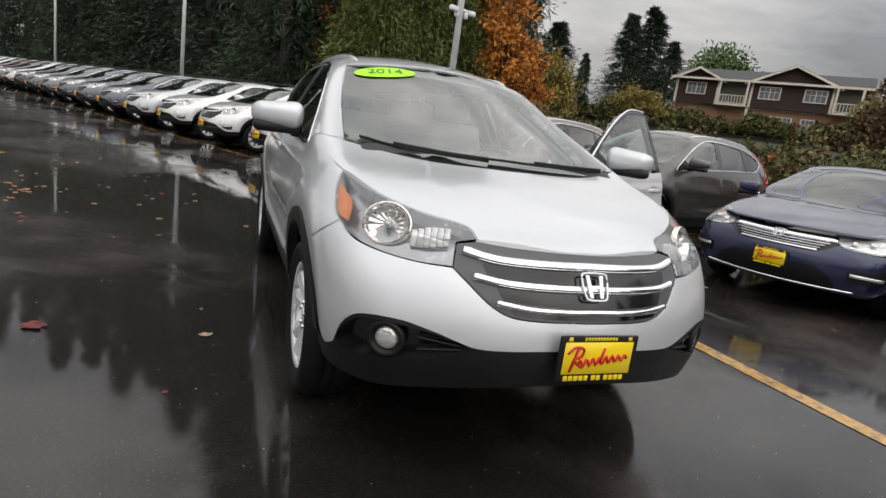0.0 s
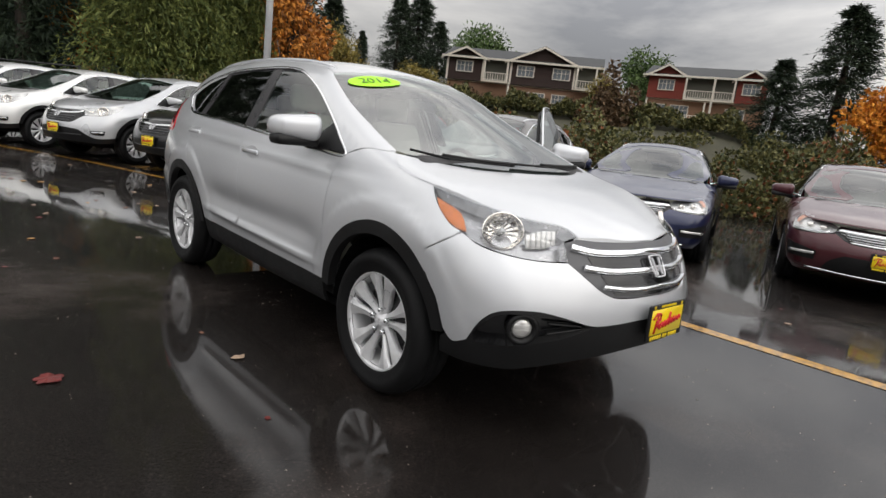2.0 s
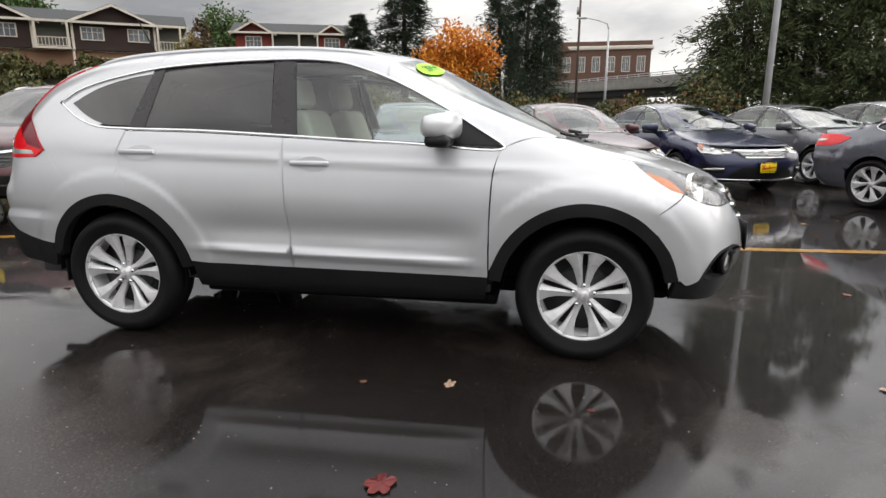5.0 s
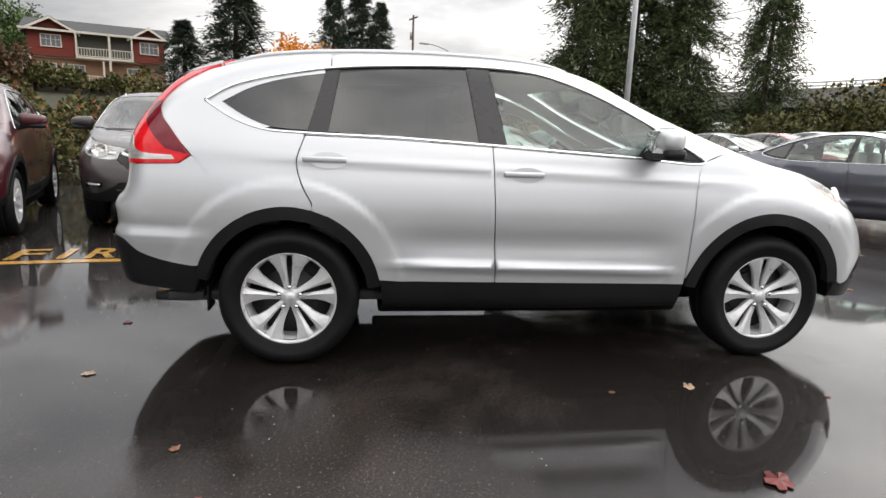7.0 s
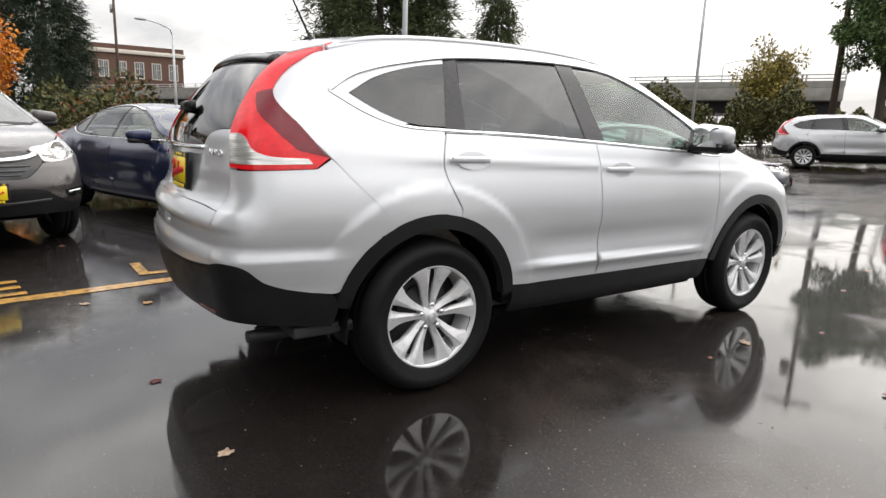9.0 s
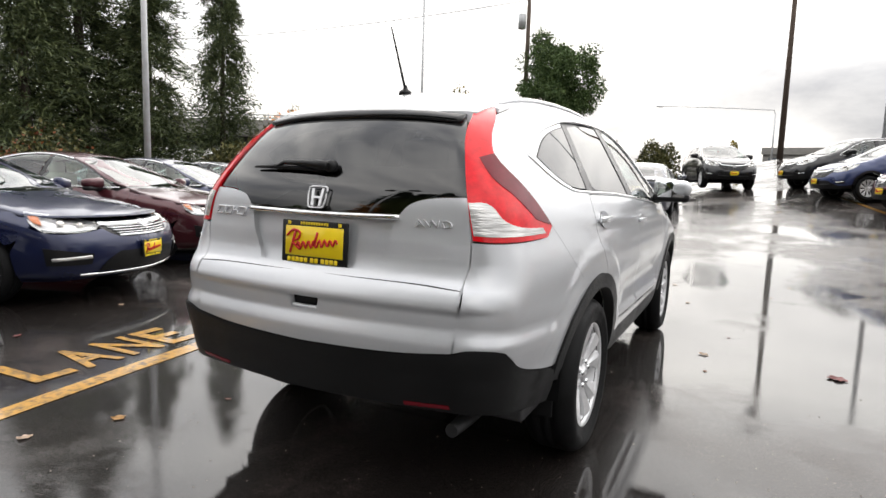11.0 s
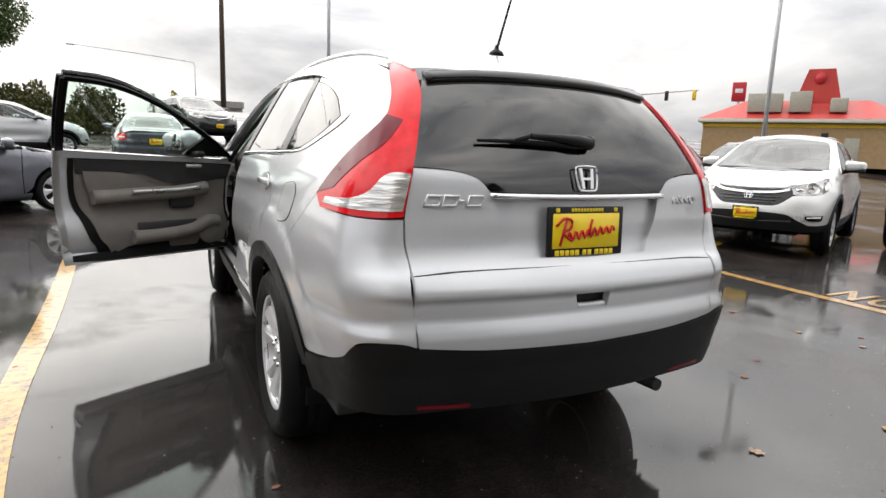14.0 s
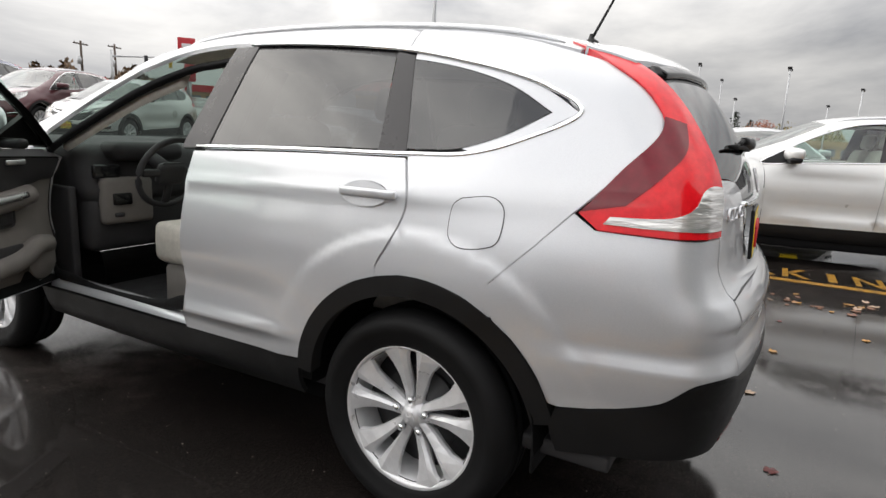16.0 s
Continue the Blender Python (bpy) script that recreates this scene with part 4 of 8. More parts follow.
TAILLIGHT = [(0.515, 1.668, 1.545, 1), (0.497, 1.800, 1.520, 1), (0.520, 1.945, 1.400), (0.560, 2.032, 1.292), (0.600, 2.092, 1.160), (0.637, 2.112, 1.014, 1), (0.700, 2.080, 1.010), (0.811, 1.836, 1.018, 1), (0.803, 1.776, 1.058, 1),
             (0.750, 1.868, 1.170), (0.665, 1.953, 1.280), (0.635, 1.949, 1.315), (0.603, 1.893, 1.395), (0.565, 1.775, 1.470)]
TAIL_CLEAR = [(0.606, 2.094, 1.140, 1), (0.638, 2.108, 1.030, 1), (0.700, 2.075, 1.028), (0.800, 1.842, 1.034, 1), (0.786, 1.850, 1.054, 1), (0.730, 1.965, 1.062), (0.700, 2.020, 1.085), (0.672, 2.050, 1.130), (0.650, 2.068, 1.142)]
TAIL_DARK = [(0.803, 1.782, 1.062, 1), (0.752, 1.872, 1.172), (0.668, 1.956, 1.282), (0.637, 1.953, 1.317, 1), (0.600, 2.000, 1.300, 1), (0.640, 1.985, 1.230), (0.700, 1.945, 1.170), (0.770, 1.880, 1.085, 1)]
QUARTER = [(0.78, 1.236, 1.172, 1), (0.86, 1.274, 1.04), (0.89, 1.246, 0.935), (0.905, 1.198, 0.845, 1)]


def side_cyl(solid, points):
    """Side-view points as rear angle and height."""
    q = np.array([p[:2] for p in points], float)
    o, w = rays("side", q, 1)
    p = solid.reach(o, w)
    return [(math.atan2(v[0], v[1] - REAR_AXIS), v[2], *src[2:]) for v, src in zip(p, points)]


def rear_cyl(solid, points):
    """Points seen from behind as rear angle and height."""
    o, w = rays("rear", np.array([p[:2] for p in points], float), 1)
    return [(math.atan2(v[0], v[1] - REAR_AXIS), v[2], *src[2:]) for v, src in zip(solid.reach(o, w), points)]


def side_top(solid, points):
    """Side-view points as places in plan."""
    o, w = rays("side", np.array([p[:2] for p in points], float), 1)
    return [(v[0], v[1], *src[2:]) for v, src in zip(solid.reach(o, w), points)]


def build_suv(name, label, paint, hero=False, step=0.035, color=None, style="twin", group="", face="early"):
    """A five-door crossover at the origin, its nose towards -y."""
    S = SUV
    PAINT_COLOR[0] = color
    car = thing(name, label, "car", group=group)

    def P(nm, proj, outline, mat, side=1, lbl="", parent=None, **kw):
        kw.setdefault("step", step)
        return part(nm, drape(S, proj, outline, side=side, **kw), mat, parent or car, lbl)

    edge = [(y, roof_edge(S, y)) for y in (-0.1, 0.3, 0.8, 1.2, 1.5, 1.64)]
    doors = {}
    for s in (-1, 1):
        P("fender", "side", FENDER, paint, s)
        # doors, glass and pillars
        for nm, out, wins in (("front_door", DOOR_FRONT, (("window", WIN_FRONT, GLASS), ("mirror_sail", MIRROR_SAIL, TRIM))), ("rear_door", DOOR_REAR, (("window", WIN_REAR, PRIVACY),))):
            hy, hz = (0.112, 1.008) if nm == "front_door" else (1.115, 1.055)
            d = P(nm, "side", out, paint, s, holes=[[(hy + 0.088 * math.cos(a), hz + 0.040 * math.sin(a)) for a in np.linspace(0, 2 * math.pi, 25)[:-1]]] if hero else (), step=0.021 if hero else step)
            doors[(nm, s)] = d
            for wn_, wo, wm in wins:
                ob = P(wn_, "side", wo, wm, s, lift=-0.006, parent=d, flange=0.0 if wn_ == "window" else 0.02)
                if wn_ == "window" and wm is not PRIVACY:
                    ob.visible_shadow = False
            if hero:
                door_handle(S, hy, hz, s, d, paint)
        P("quarter_window", "side", WIN_QUARTER, PRIVACY, s, lift=-0.004, flange=0.0)
        if hero:
            P("quarter_moulding", "side", QUARTER_MOULDING, paint, s, lift=-0.006, flange=0.0)
        # black pillar blades between the panes
        for nm, quad in (("b_pillar", [(0.286, 1.548, 1), (0.407, 1.548, 1), (0.356, 1.158, 1), (0.216, 1.152, 1)]), ("c_pillar", [(1.070, 1.512, 1), (1.140, 1.498, 1), (1.224, 1.186, 1), (1.122, 1.182, 1)])):
            P(nm, "side", quad, PILLAR, s, lift=-0.002, step=0.05)
        # body colour round the glass, from the windscreen pillar over the roof rail to the rear corner
        rail = [(-0.245, 1.463, 1)] + [(p[0] - 0.002, p[1] + 0.002) for p in DLO[8:3:-1]] + [(1.109, 1.521, 1), (1.11, roof_edge(S, 1.11), 1)]
        back = [(y, z) for y, z in reversed(edge) if y < 1.1] + [(-0.245, roof_edge(S, -0.245, 0.56), 1)]
        pil = [(0.562, -0.2485, 1), (0.583, -0.262, 1), (0.645, -0.529), (0.678, -0.737), (0.708, -0.973), (0.727, -1.143, 1)]
        pil += side_top(S, [(-1.12, 1.154), (-1.03, 1.154), (-0.905, 1.116, 1), (-0.885, 1.106, 1), (-0.756, 1.196), (-0.551, 1.314), (-0.286, 1.445), (-0.2485, 1.463, 1)])
        P("a_pillar", "top", [(s * p[0], *p[1:]) for p in pil], paint)
        P("roof_side", "side", rail + back, paint, s)
        q = side_cyl(S, [(1.236, 1.174, 1), (1.274, 1.04), (1.246, 0.935), (1.198, 0.845, 1)] + arc(*ARCH_R[:2], ARCH_R[2] + 0.002, 104.4, 56, 6) + [(1.558, 0.838, 1), (1.676, 0.958), (1.768, 1.058, 1)])
        q += [(a, z, *f) for a, z, *f in cyl("rcyl", [(0.745, 1.868, 1.174), (0.660, 1.950, 1.284), (0.630, 1.945, 1.318), (0.598, 1.888, 1.398), (0.560, 1.770, 1.473)])]
        q += side_cyl(S, [(1.645, roof_edge(S, 1.645) - 0.004, 1), (1.5, roof_edge(S, 1.5)), (1.3, roof_edge(S, 1.3)), (1.113, roof_edge(S, 1.11), 1), (1.113, 1.521, 1), (1.355, 1.477), (1.48, 1.448), (1.614, 1.403), (1.732, 1.330, 1), (1.582, 1.240), (1.434, 1.193), (1.30, 1.184)])
        P("quarter_panel", "rcyl", q, paint, s)
        # chrome line round the side glass
        P("window_surround", "side", DLO, PILLAR, s, lift=-0.012, holes=[[(p[0], p[1], 1) for p in w_] for w_ in (WIN_FRONT, WIN_REAR, WIN_QUARTER)], flange=0.0) if s < 0 or not hero else P("window_surround", "side", DLO_BACK, PILLAR, s, lift=-0.012, holes=[[(p[0], p[1], 1) for p in w_] for w_ in (WIN_REAR, WIN_QUARTER)], flange=0.0)
        part("window_chrome", ribbon(S, "side", [p[:2] for p in (DLO[:1] + DLO[::-1] if not hero or s < 0 else DLO_BACK[-5::1][::-1][:0] + [DLO_BACK[7], *DLO_BACK[8:], DLO_BACK[0], *DLO_BACK[1:7]])], s, 0.013, -0.001, 0.005, closed=False), CHROME, car, "bright chrome window line")
        if s < 0 or not hero:
            # dark strip set behind the panels so the door gap reads as shade
            part("door_gap", ribbon(S, "side", [(0.2505, 0.445), (0.273, 0.82), (0.289, 1.140)], s, 0.03, -0.024, 0.004, n=6), DARK, car)
        P("sill", "side", SILL, TRIM, s, step=max(step, 0.05))
        for nm, (cy, cz, r), a0, a1 in (("front_arch_trim", ARCH_F, 8, 168), ("rear_arch_trim", ARCH_R, 12, 172)):
            ring = [(*p, 1) if k in (0, 14) else p for k, p in enumerate(arc(cy, cz, r, a0, a1, 15))] + [(*p, 1) if k in (0, 14) else p for k, p in enumerate(arc(cy, cz, r - 0.062, a1, a0, 15))]
            P(nm, "side", ring, TRIM, s, lift=0.010, flange=0.05)
        side_mirror(doors[("front_door", s)], s, (s * 0.972, -0.580, 1.192), paint)
        # lamps
        h = cyl("fcyl", HEADLIGHT)
        hl = P("headlight", "fcyl", h, LENS, s, flange=0.02, lift=0.0015)
        hl.visible_shadow = False
        P("lamp_housing", "fcyl", h, LAMP_INNER if hero else CLEAR_LENS, s, lift=-0.062, flange=-0.058, parent=hl)
        P("indicator", "fcyl", cyl("fcyl", [(0.786, -1.545, 1.004, 1), (0.818, -1.60, 0.960), (0.832, -1.700, 0.910), (0.814, -1.770, 0.898, 1), (0.790, -1.705, 0.955)]), AMBER if hero else CLEAR_LENS, s, lift=-0.014, flange=0.012, parent=hl, step=0.025, lbl="amber turn signal")

        def facing_out(x, y, z, back_):
            """A pose in the lamp whose x looks forwards and out."""
            o, w = rays("fcyl", np.array([[math.atan2(x, -1.0 - y), z]]), s)
            c = S.reach(o, w)[0]
            n = S.normal(c[None], 0.03)[0] * np.array([1, 1, 0.25])
            n /= np.linalg.norm(n)
            return Matrix.Translation(Vector(c - n * back_)) @ Vector(n).to_track_quat("X", "Z").to_matrix().to_4x4()

        rad = 0.088
        # main bowl: a stepped parabola with facets, a bulb shield and a bright rim
        bowl = bmesh.new()
        rings = []
        n_ = 30
        for r_, d_ in ((0.022, -0.046), (0.034, -0.045), (0.034, -0.040), (0.055, -0.034), (0.056, -0.029), (0.074, -0.018), (rad - 0.006, -0.006), (rad, 0.004), (rad + 0.004, 0.002), (rad + 0.004, -0.02)):
            rings.append([bowl.verts.new((d_ + (0.003 if k % 2 and 0.03 < r_ < 0.08 else 0.0), r_ * math.cos(2 * math.pi * k / n_), r_ * math.sin(2 * math.pi * k / n_))) for k in range(n_)])
        for ra, rb_ in zip(rings, rings[1:]):
            for k in range(n_):
                bowl.faces.new((ra[k], ra[(k + 1) % n_], rb_[(k + 1) % n_], rb_[k]))
        bowl.faces.new(rings[0])
        bmesh.ops.recalc_face_normals(bowl, faces=bowl.faces)
        ob = part("reflector", bowl, REFLECTOR, hl, "faceted chrome bowl")
        ob.matrix_basis = facing_out(0.690, -1.872, 0.908, 0.026) @ Matrix.Diagonal((1, 1.0, 0.86, 1))
        if hero:
            bulb = part("bulb_shield", lathe_bm([(0.0, 0.0), (0.012, -0.002), (0.015, -0.012), (0.015, -0.045), (0.0, -0.05)], 20), SATIN, hl)
            bulb.matrix_basis = facing_out(0.690, -1.872, 0.908, 0.026)
            # inner high-beam panel with upright flutes
            flutes = []
            for k in range(6):
                u = (k - 2.5) / 2.5
                flutes.append(box_bm(0.010, 0.0235, 0.078 - 0.014 * abs(u), (-0.004 * abs(u), u * 0.058, -0.010 * u * s), 0.0048, 2))
            ob = part("side_reflector", join_bm(*flutes), CLEAR_LENS, hl, "fluted bright panel")
            ob.matrix_basis = facing_out(0.550, -1.965, 0.884, 0.034)
        else:
            ob = part("side_reflector", box_bm(0.03, 0.09, 0.045, (0, 0, 0), 0.012, 2), REFLECTOR, hl)
            ob.matrix_basis = facing_out(0.545, -1.98, 0.872, 0.022)
        tl = P("taillight", "rcyl", cyl("rcyl", TAILLIGHT), RED_LENS, s, lift=0.006, flange=0.03, lbl="red rear lamp that climbs the pillar")
        P("reversing_lens", "rcyl", cyl("rcyl", TAIL_CLEAR), CLEAR_LENS, s, lift=0.0085, flange=0.004, parent=tl, step=0.02, lbl="clear ribbed lens")
        P("dark_lens", "rcyl", cyl("rcyl", TAIL_DARK), RED_DARK, s, lift=0.0080, flange=0.003, parent=tl, step=0.02)
    # hood, windscreen, roof
    hood = mirror_points([(0.0, -1.415, 1), (0.37, -1.38), (0.60, -1.275), (0.752, -1.172, 1), (0.778, -1.222), (0.805, -1.287), (0.801, -1.40), (0.784, -1.512, 1), (0.696, -1.722), (0.546, -1.876), (0.412, -1.973), (0.392, -2.030, 1), (0.106, -2.106), (0.0, -2.112, 1)])
    P("hood", "top", hood, paint, flange=0.03)
    wind = mirror_points([(0.0, -0.318), (0.30, -0.310), (0.578, -0.262, 1), (0.640, -0.529), (0.673, -0.737), (0.703, -0.973), (0.722, -1.140, 1), (0.60, -1.245), (0.37, -1.345), (0.0, -1.378)])
    wob = P("windshield", "top", wind, WINDSHIELD if hero else PARKED_GLASS, lift=-0.004, flange=0.0)
    wob.visible_shadow = False
    P("cowl", "top", mirror_points([(0.0, -1.360, 1), (0.37, -1.328), (0.60, -1.225), (0.728, -1.130, 1), (0.728, -1.172, 1), (0.60, -1.288), (0.37, -1.392), (0.0, -1.425, 1)]), TRIM, lift=-0.016, step=0.05)
    P("roof", "top", mirror_points([(0.0, -0.308), (0.30, -0.300), (0.556, -0.248, 1), (0.546, -0.1), (0.544, 0.2), (0.544, 1.2), (0.530, 1.660, 1), (0.30, 1.715), (0.0, 1.725)]), paint)
    P("rear_glass", "rear", mirror_points([(0.0, 1.502, 1), (0.25, 1.498), (0.470, 1.478, 1), (0.520, 1.390), (0.560, 1.285), (0.598, 1.166, 1), (0.47, 1.156), (0.40, 1.132), (0.362, 1.092, 1), (0.0, 1.088, 1)]), PRIVACY if hero else PRIVACY, lift=-0.004, flange=0.0, lbl="dark tinted rear window")
    gate = mirror_points([(0.0, 1.082, 1), (0.356, 1.086, 1), (0.396, 1.128), (0.468, 1.151), (0.600, 1.160, 1), (0.620, 1.085), (0.632, 1.010), (0.630, 0.93), (0.622, 0.86), (0.626, 0.77), (0.612, 0.632, 1), (0.40, 0.612), (0.0, 0.600, 1)])
    recess = mirror_points([(0.0, 1.070, 1), (0.345, 1.070, 1), (0.325, 0.99), (0.272, 0.885, 1), (0.0, 0.880, 1)])
    pull = [(-0.073, 0.768, 1), (0.073, 0.768, 1), (0.062, 0.718, 1), (-0.062, 0.718, 1)]
    P("tailgate", "rear", gate, paint, holes=[recess, pull], flange=0.03, step=0.018 if hero else step)
    P("plate_recess", "rear", [(p[0] * 1.03, p[1] + (0.004 if p[1] > 1 else -0.004), *p[2:]) for p in recess], paint, lift=-0.024, flange=0.0)
    # black floor puts the shade of the pull hollow into its colour
    P("pull_recess", "rear", [(p[0] * 1.05, p[1] + (0.004 if p[1] > 0.74 else -0.004), *p[2:]) for p in pull], TRIM, lift=-0.034, flange=-0.030)
    if hero:
        part("pull_lip", ribbon(S, "rear", [(-0.058, 0.7245), (0.0, 0.7235), (0.058, 0.7245)], 1, 0.016, -0.018, 0.012), paint, car)
        # a thin dark ribbon draws the shade along the tailgate crease
        part("tailgate_crease", ribbon(S, "rear", [(-0.622, 0.845), (-0.50, 0.853), (-0.2, 0.857), (0.0, 0.858), (0.2, 0.857), (0.50, 0.853), (0.622, 0.845)], 1, 0.0035, -0.0022, 0.003), ALLOY_DARK, car)
    part("tailgate_chrome", ribbon(S, "rear", [(-0.362, 1.080), (-0.18, 1.078), (0, 1.077), (0.18, 1.078), (0.362, 1.080)], 1, 0.020, 0.0, 0.014), CHROME, car, "chrome bar over the plate")
    for s in (-1, 1):
        rb = cyl("rcyl", [(0.700, 2.080, 1.004)]) + rear_cyl(S, [(0.638, 1.006, 1), (0.636, 0.93), (0.628, 0.86), (0.632, 0.77), (0.618, 0.634, 1)])
        rb += cyl("rcyl", [(0.66, 2.188, 0.648), (0.768, 2.113, 0.640), (0.790, 2.03, 0.575), (0.812, 1.94, 0.540), (0.835, 1.780, 0.515, 1)])
        rb += side_cyl(S, [(p[0], p[1]) for p in arc(*ARCH_R[:2], ARCH_R[2] + 0.002, 20, 55, 5)] + [(1.560, 0.8362, 1), (1.678, 0.9562, 1), (1.7705, 1.0556, 1), (1.83, 1.016, 1)])
        P("rear_bumper", "rcyl", rb, paint, s, step=0.018 if hero else step)
    lower = cyl("rcyl", [(0.0, 2.25, 0.594, 1), (0.40, 2.23, 0.606), (0.610, 2.199, 0.626), (0.66, 2.188, 0.643), (0.768, 2.113, 0.635), (0.790, 2.03, 0.570), (0.812, 1.94, 0.535), (0.842, 1.775, 0.510, 1), (0.842, 1.765, 0.45), (0.828, 1.79, 0.375, 1), (0.765, 1.97, 0.398), (0.70, 2.05, 0.410), (0.55, 2.13, 0.413), (0.0, 2.19, 0.403, 1)])
    P("lower_bumper", "rcyl", [(a, z, *f) for a, z, *f in lower] + [(-a, z, *f) for a, z, *f in reversed(lower) if a > 1e-6], TRIM, lbl="black textured plastic bumper", lift=0.010, flange=0.04)
    for s in (-1, 1):
        P("bumper_reflector", "rear", [(s * 0.43, 0.434, 1), (s * 0.60, 0.442, 1), (s * 0.60, 0.428, 1), (s * 0.43, 0.420, 1)], RED_DARK, lift=0.0125, step=0.03)
    # front face
    late = face == "late"

    def whole(points):
        c = cyl("fcyl", points)
        return c + [(-a, z, *f) for a, z, *f in reversed(c) if a > 1e-6]

    P("front_bumper", "fcyl", whole(LATE_BUMPER if late else BUMPER_F), paint)
    bez = cyl("fcyl", FOG_BEZEL)
    pockets = [[(k * a, z, *f) for a, z, *f in bez] for k in (-1, 1)] if hero else ()
    P("lower_grille", "fcyl", whole(LATE_LOWER if late else LOWER_F), TRIM, lbl="black plastic lower bumper", holes=pockets, flange=0.05, lift=0.004)
    if hero:
        for s in (-1, 1):
            P("fog_pocket", "fcyl", bez, GLOSSBLACK, s, lift=-0.045, flange=-0.048, step=0.03, lbl="deep black fog lamp pocket")
            for z0, z1 in ((0.560, 0.548), (0.512, 0.536)):
                part("pocket_fin", ribbon(S, "fcyl", [(s * math.atan2(0.60, 1.10), z0), (s * math.atan2(0.53, 1.13), (z0 + z1) / 2), (s * math.atan2(0.455, 1.165), z1)], 1, 0.012, -0.022, 0.016), TRIM, car)
    grille = P("grille", "fcyl", whole(GRILLE), GLOSSBLACK if late else GREY_PLASTIC, lift=-0.006, flange=0.03, lbl="black grille under a chrome wing" if late else "grey grille with three chrome bars")
    for z0, z1, x0, x1 in ((0.830, 0.791, 0.380, 0.405), (0.760, 0.718, 0.315, 0.345), (0.692, 0.678, 0.275, 0.290)) if not late else ():
        a0, a1 = math.atan2(x0, 1.13), math.atan2(x1, 1.13)
        part("slot", drape(S, "fcyl", [(-a1, z0, 1), (0, z0 - 0.004), (a1, z0, 1), (a0, z1, 1), (0, z1 - 0.004), (-a0, z1, 1)], lift=-0.003, flange=0.0, step=step), GLOSSBLACK, grille)
    bars_ = (((0.861, 0.844, 0.842, 0.845), (0.490, 0.373, 0.180, 0.0), 0.026), ((0.786, 0.774, 0.773, 0.775), (0.440, 0.325, 0.16, 0.0), 0.024), ((0.712, 0.701, 0.700, 0.703), (0.352, 0.240, 0.12, 0.0), 0.020))
    for zs, xs, hh in bars_ if not late else (((0.872, 0.842, 0.824, 0.820), (0.480, 0.360, 0.160, 0.0), 0.034),):
        half = [(math.atan2(x, 1.03 + 0.2 * (1 - x)), z) for x, z in zip(xs, zs)]
        line = half[:-1] + [half[-1]] + [(-a, z) for a, z in reversed(half[:-1])]
        part("chrome_bar", ribbon(S, "fcyl", line, 1, hh, 0.0, 0.014), CHROME, grille, "chrome grille bar")
    if late:
        for zz in (0.775, 0.735, 0.700):
            part("grille_slat", ribbon(S, "fcyl", [(k * math.atan2((zz - 0.52) * 1.45, 1.13), zz) for k in (-1, 0, 1)], 1, 0.012, -0.002, 0.008, n=4), GREY_PLASTIC, grille)
        part("skid_bar", ribbon(S, "fcyl", [(k * math.atan2(0.50, 1.12), 0.475 - 0.02 * (1 - abs(k))) for k in (-1, -0.5, 0, 0.5, 1)], 1, 0.022, 0.004, 0.010, n=4), ALLOY_DARK, car)
        for s in (-1, 1):
            P("fog_insert", "fcyl", cyl("fcyl", [(0.815, -1.91, 0.565, 1), (0.640, -2.07, 0.548, 1), (0.665, -2.05, 0.488, 1), (0.808, -1.92, 0.490, 1)]), GLOSSBLACK, s, lift=0.012, flange=0.016)
            part("fog_strip", ribbon(S, "fcyl", [(s * math.atan2(x, -1.0 - y), z) for x, y, z in ((0.80, -1.93, 0.540), (0.72, -2.01, 0.532), (0.66, -2.05, 0.528))], 1, 0.022, 0.013, 0.008, n=4), CHROME, car)
    emblem(grille, at_surface(S, "front", (0.0, 0.781), 1, 0.018), 0.105)
    for s in (-1, 1) if not late else ():
        o = at_surface(S, "fcyl", (s * math.atan2(0.689, 1.035) * 1.0, 0.530), 1, -0.014 if hero else 0.0)
        fog = part("fog_lamp", join_bm(lathe_bm([(0.068, 0.02), (0.070, -0.004), (0.060, -0.012), (0.048, -0.006), (0.046, 0.02)], 36, "y")), TRIM, car)
        fog.matrix_basis = o
        ob = part("fog_lens", lathe_bm([(0.0, -0.006), (0.025, -0.005), (0.040, 0.002), (0.046, 0.012), (0.0, 0.02)], 32, "y"), CLEAR_LENS, fog, "clear round fog lens")
    number_plate(car, at_surface(S, "front", (0.0, 0.560), 1, 0.028), 0)
    pr = at_surface(S, "rear", (0.0, 0.965), 1, 0.002)
    number_plate(car, pr, 0)
    emblem(car, at_surface(S, "rear", (0.0, 1.136), 1, 0.010), 0.088)
    # wheels, wells and floor
    for y in (HUB_F, HUB_R):
        for s in (-1, 1):
            wheel(car, (s * 0.785, y, HUB_Z), s, style=style)
            well = bmesh.new()
            pts = arc(0, 0, 0.42, 0, 180, 13)
            rows = [[well.verts.new((s * x, y + a, HUB_Z + b)) for a, b in pts] for x in (0.86, 0.52)]
            for k in range(12):
                well.faces.new((rows[0][k], rows[0][k + 1], rows[1][k + 1], rows[1][k]))
            well.faces.new(rows[1])
            part("wheel_well", well, DARK, car)
    under = join_bm(box_bm(1.50 if hero else 1.62, 1.72, 0.06 if hero else 0.12, (0, 0, 0.27 if hero else 0.25), 0.02), box_bm(1.1, 3.6, 0.08, (0, 0.0, 0.30), 0.03))
    part("underbody", under, DARK, car)
    for s in (-1, 1):
        part("roof_rail", *rail_args(S, s), car, "silver roof rail")
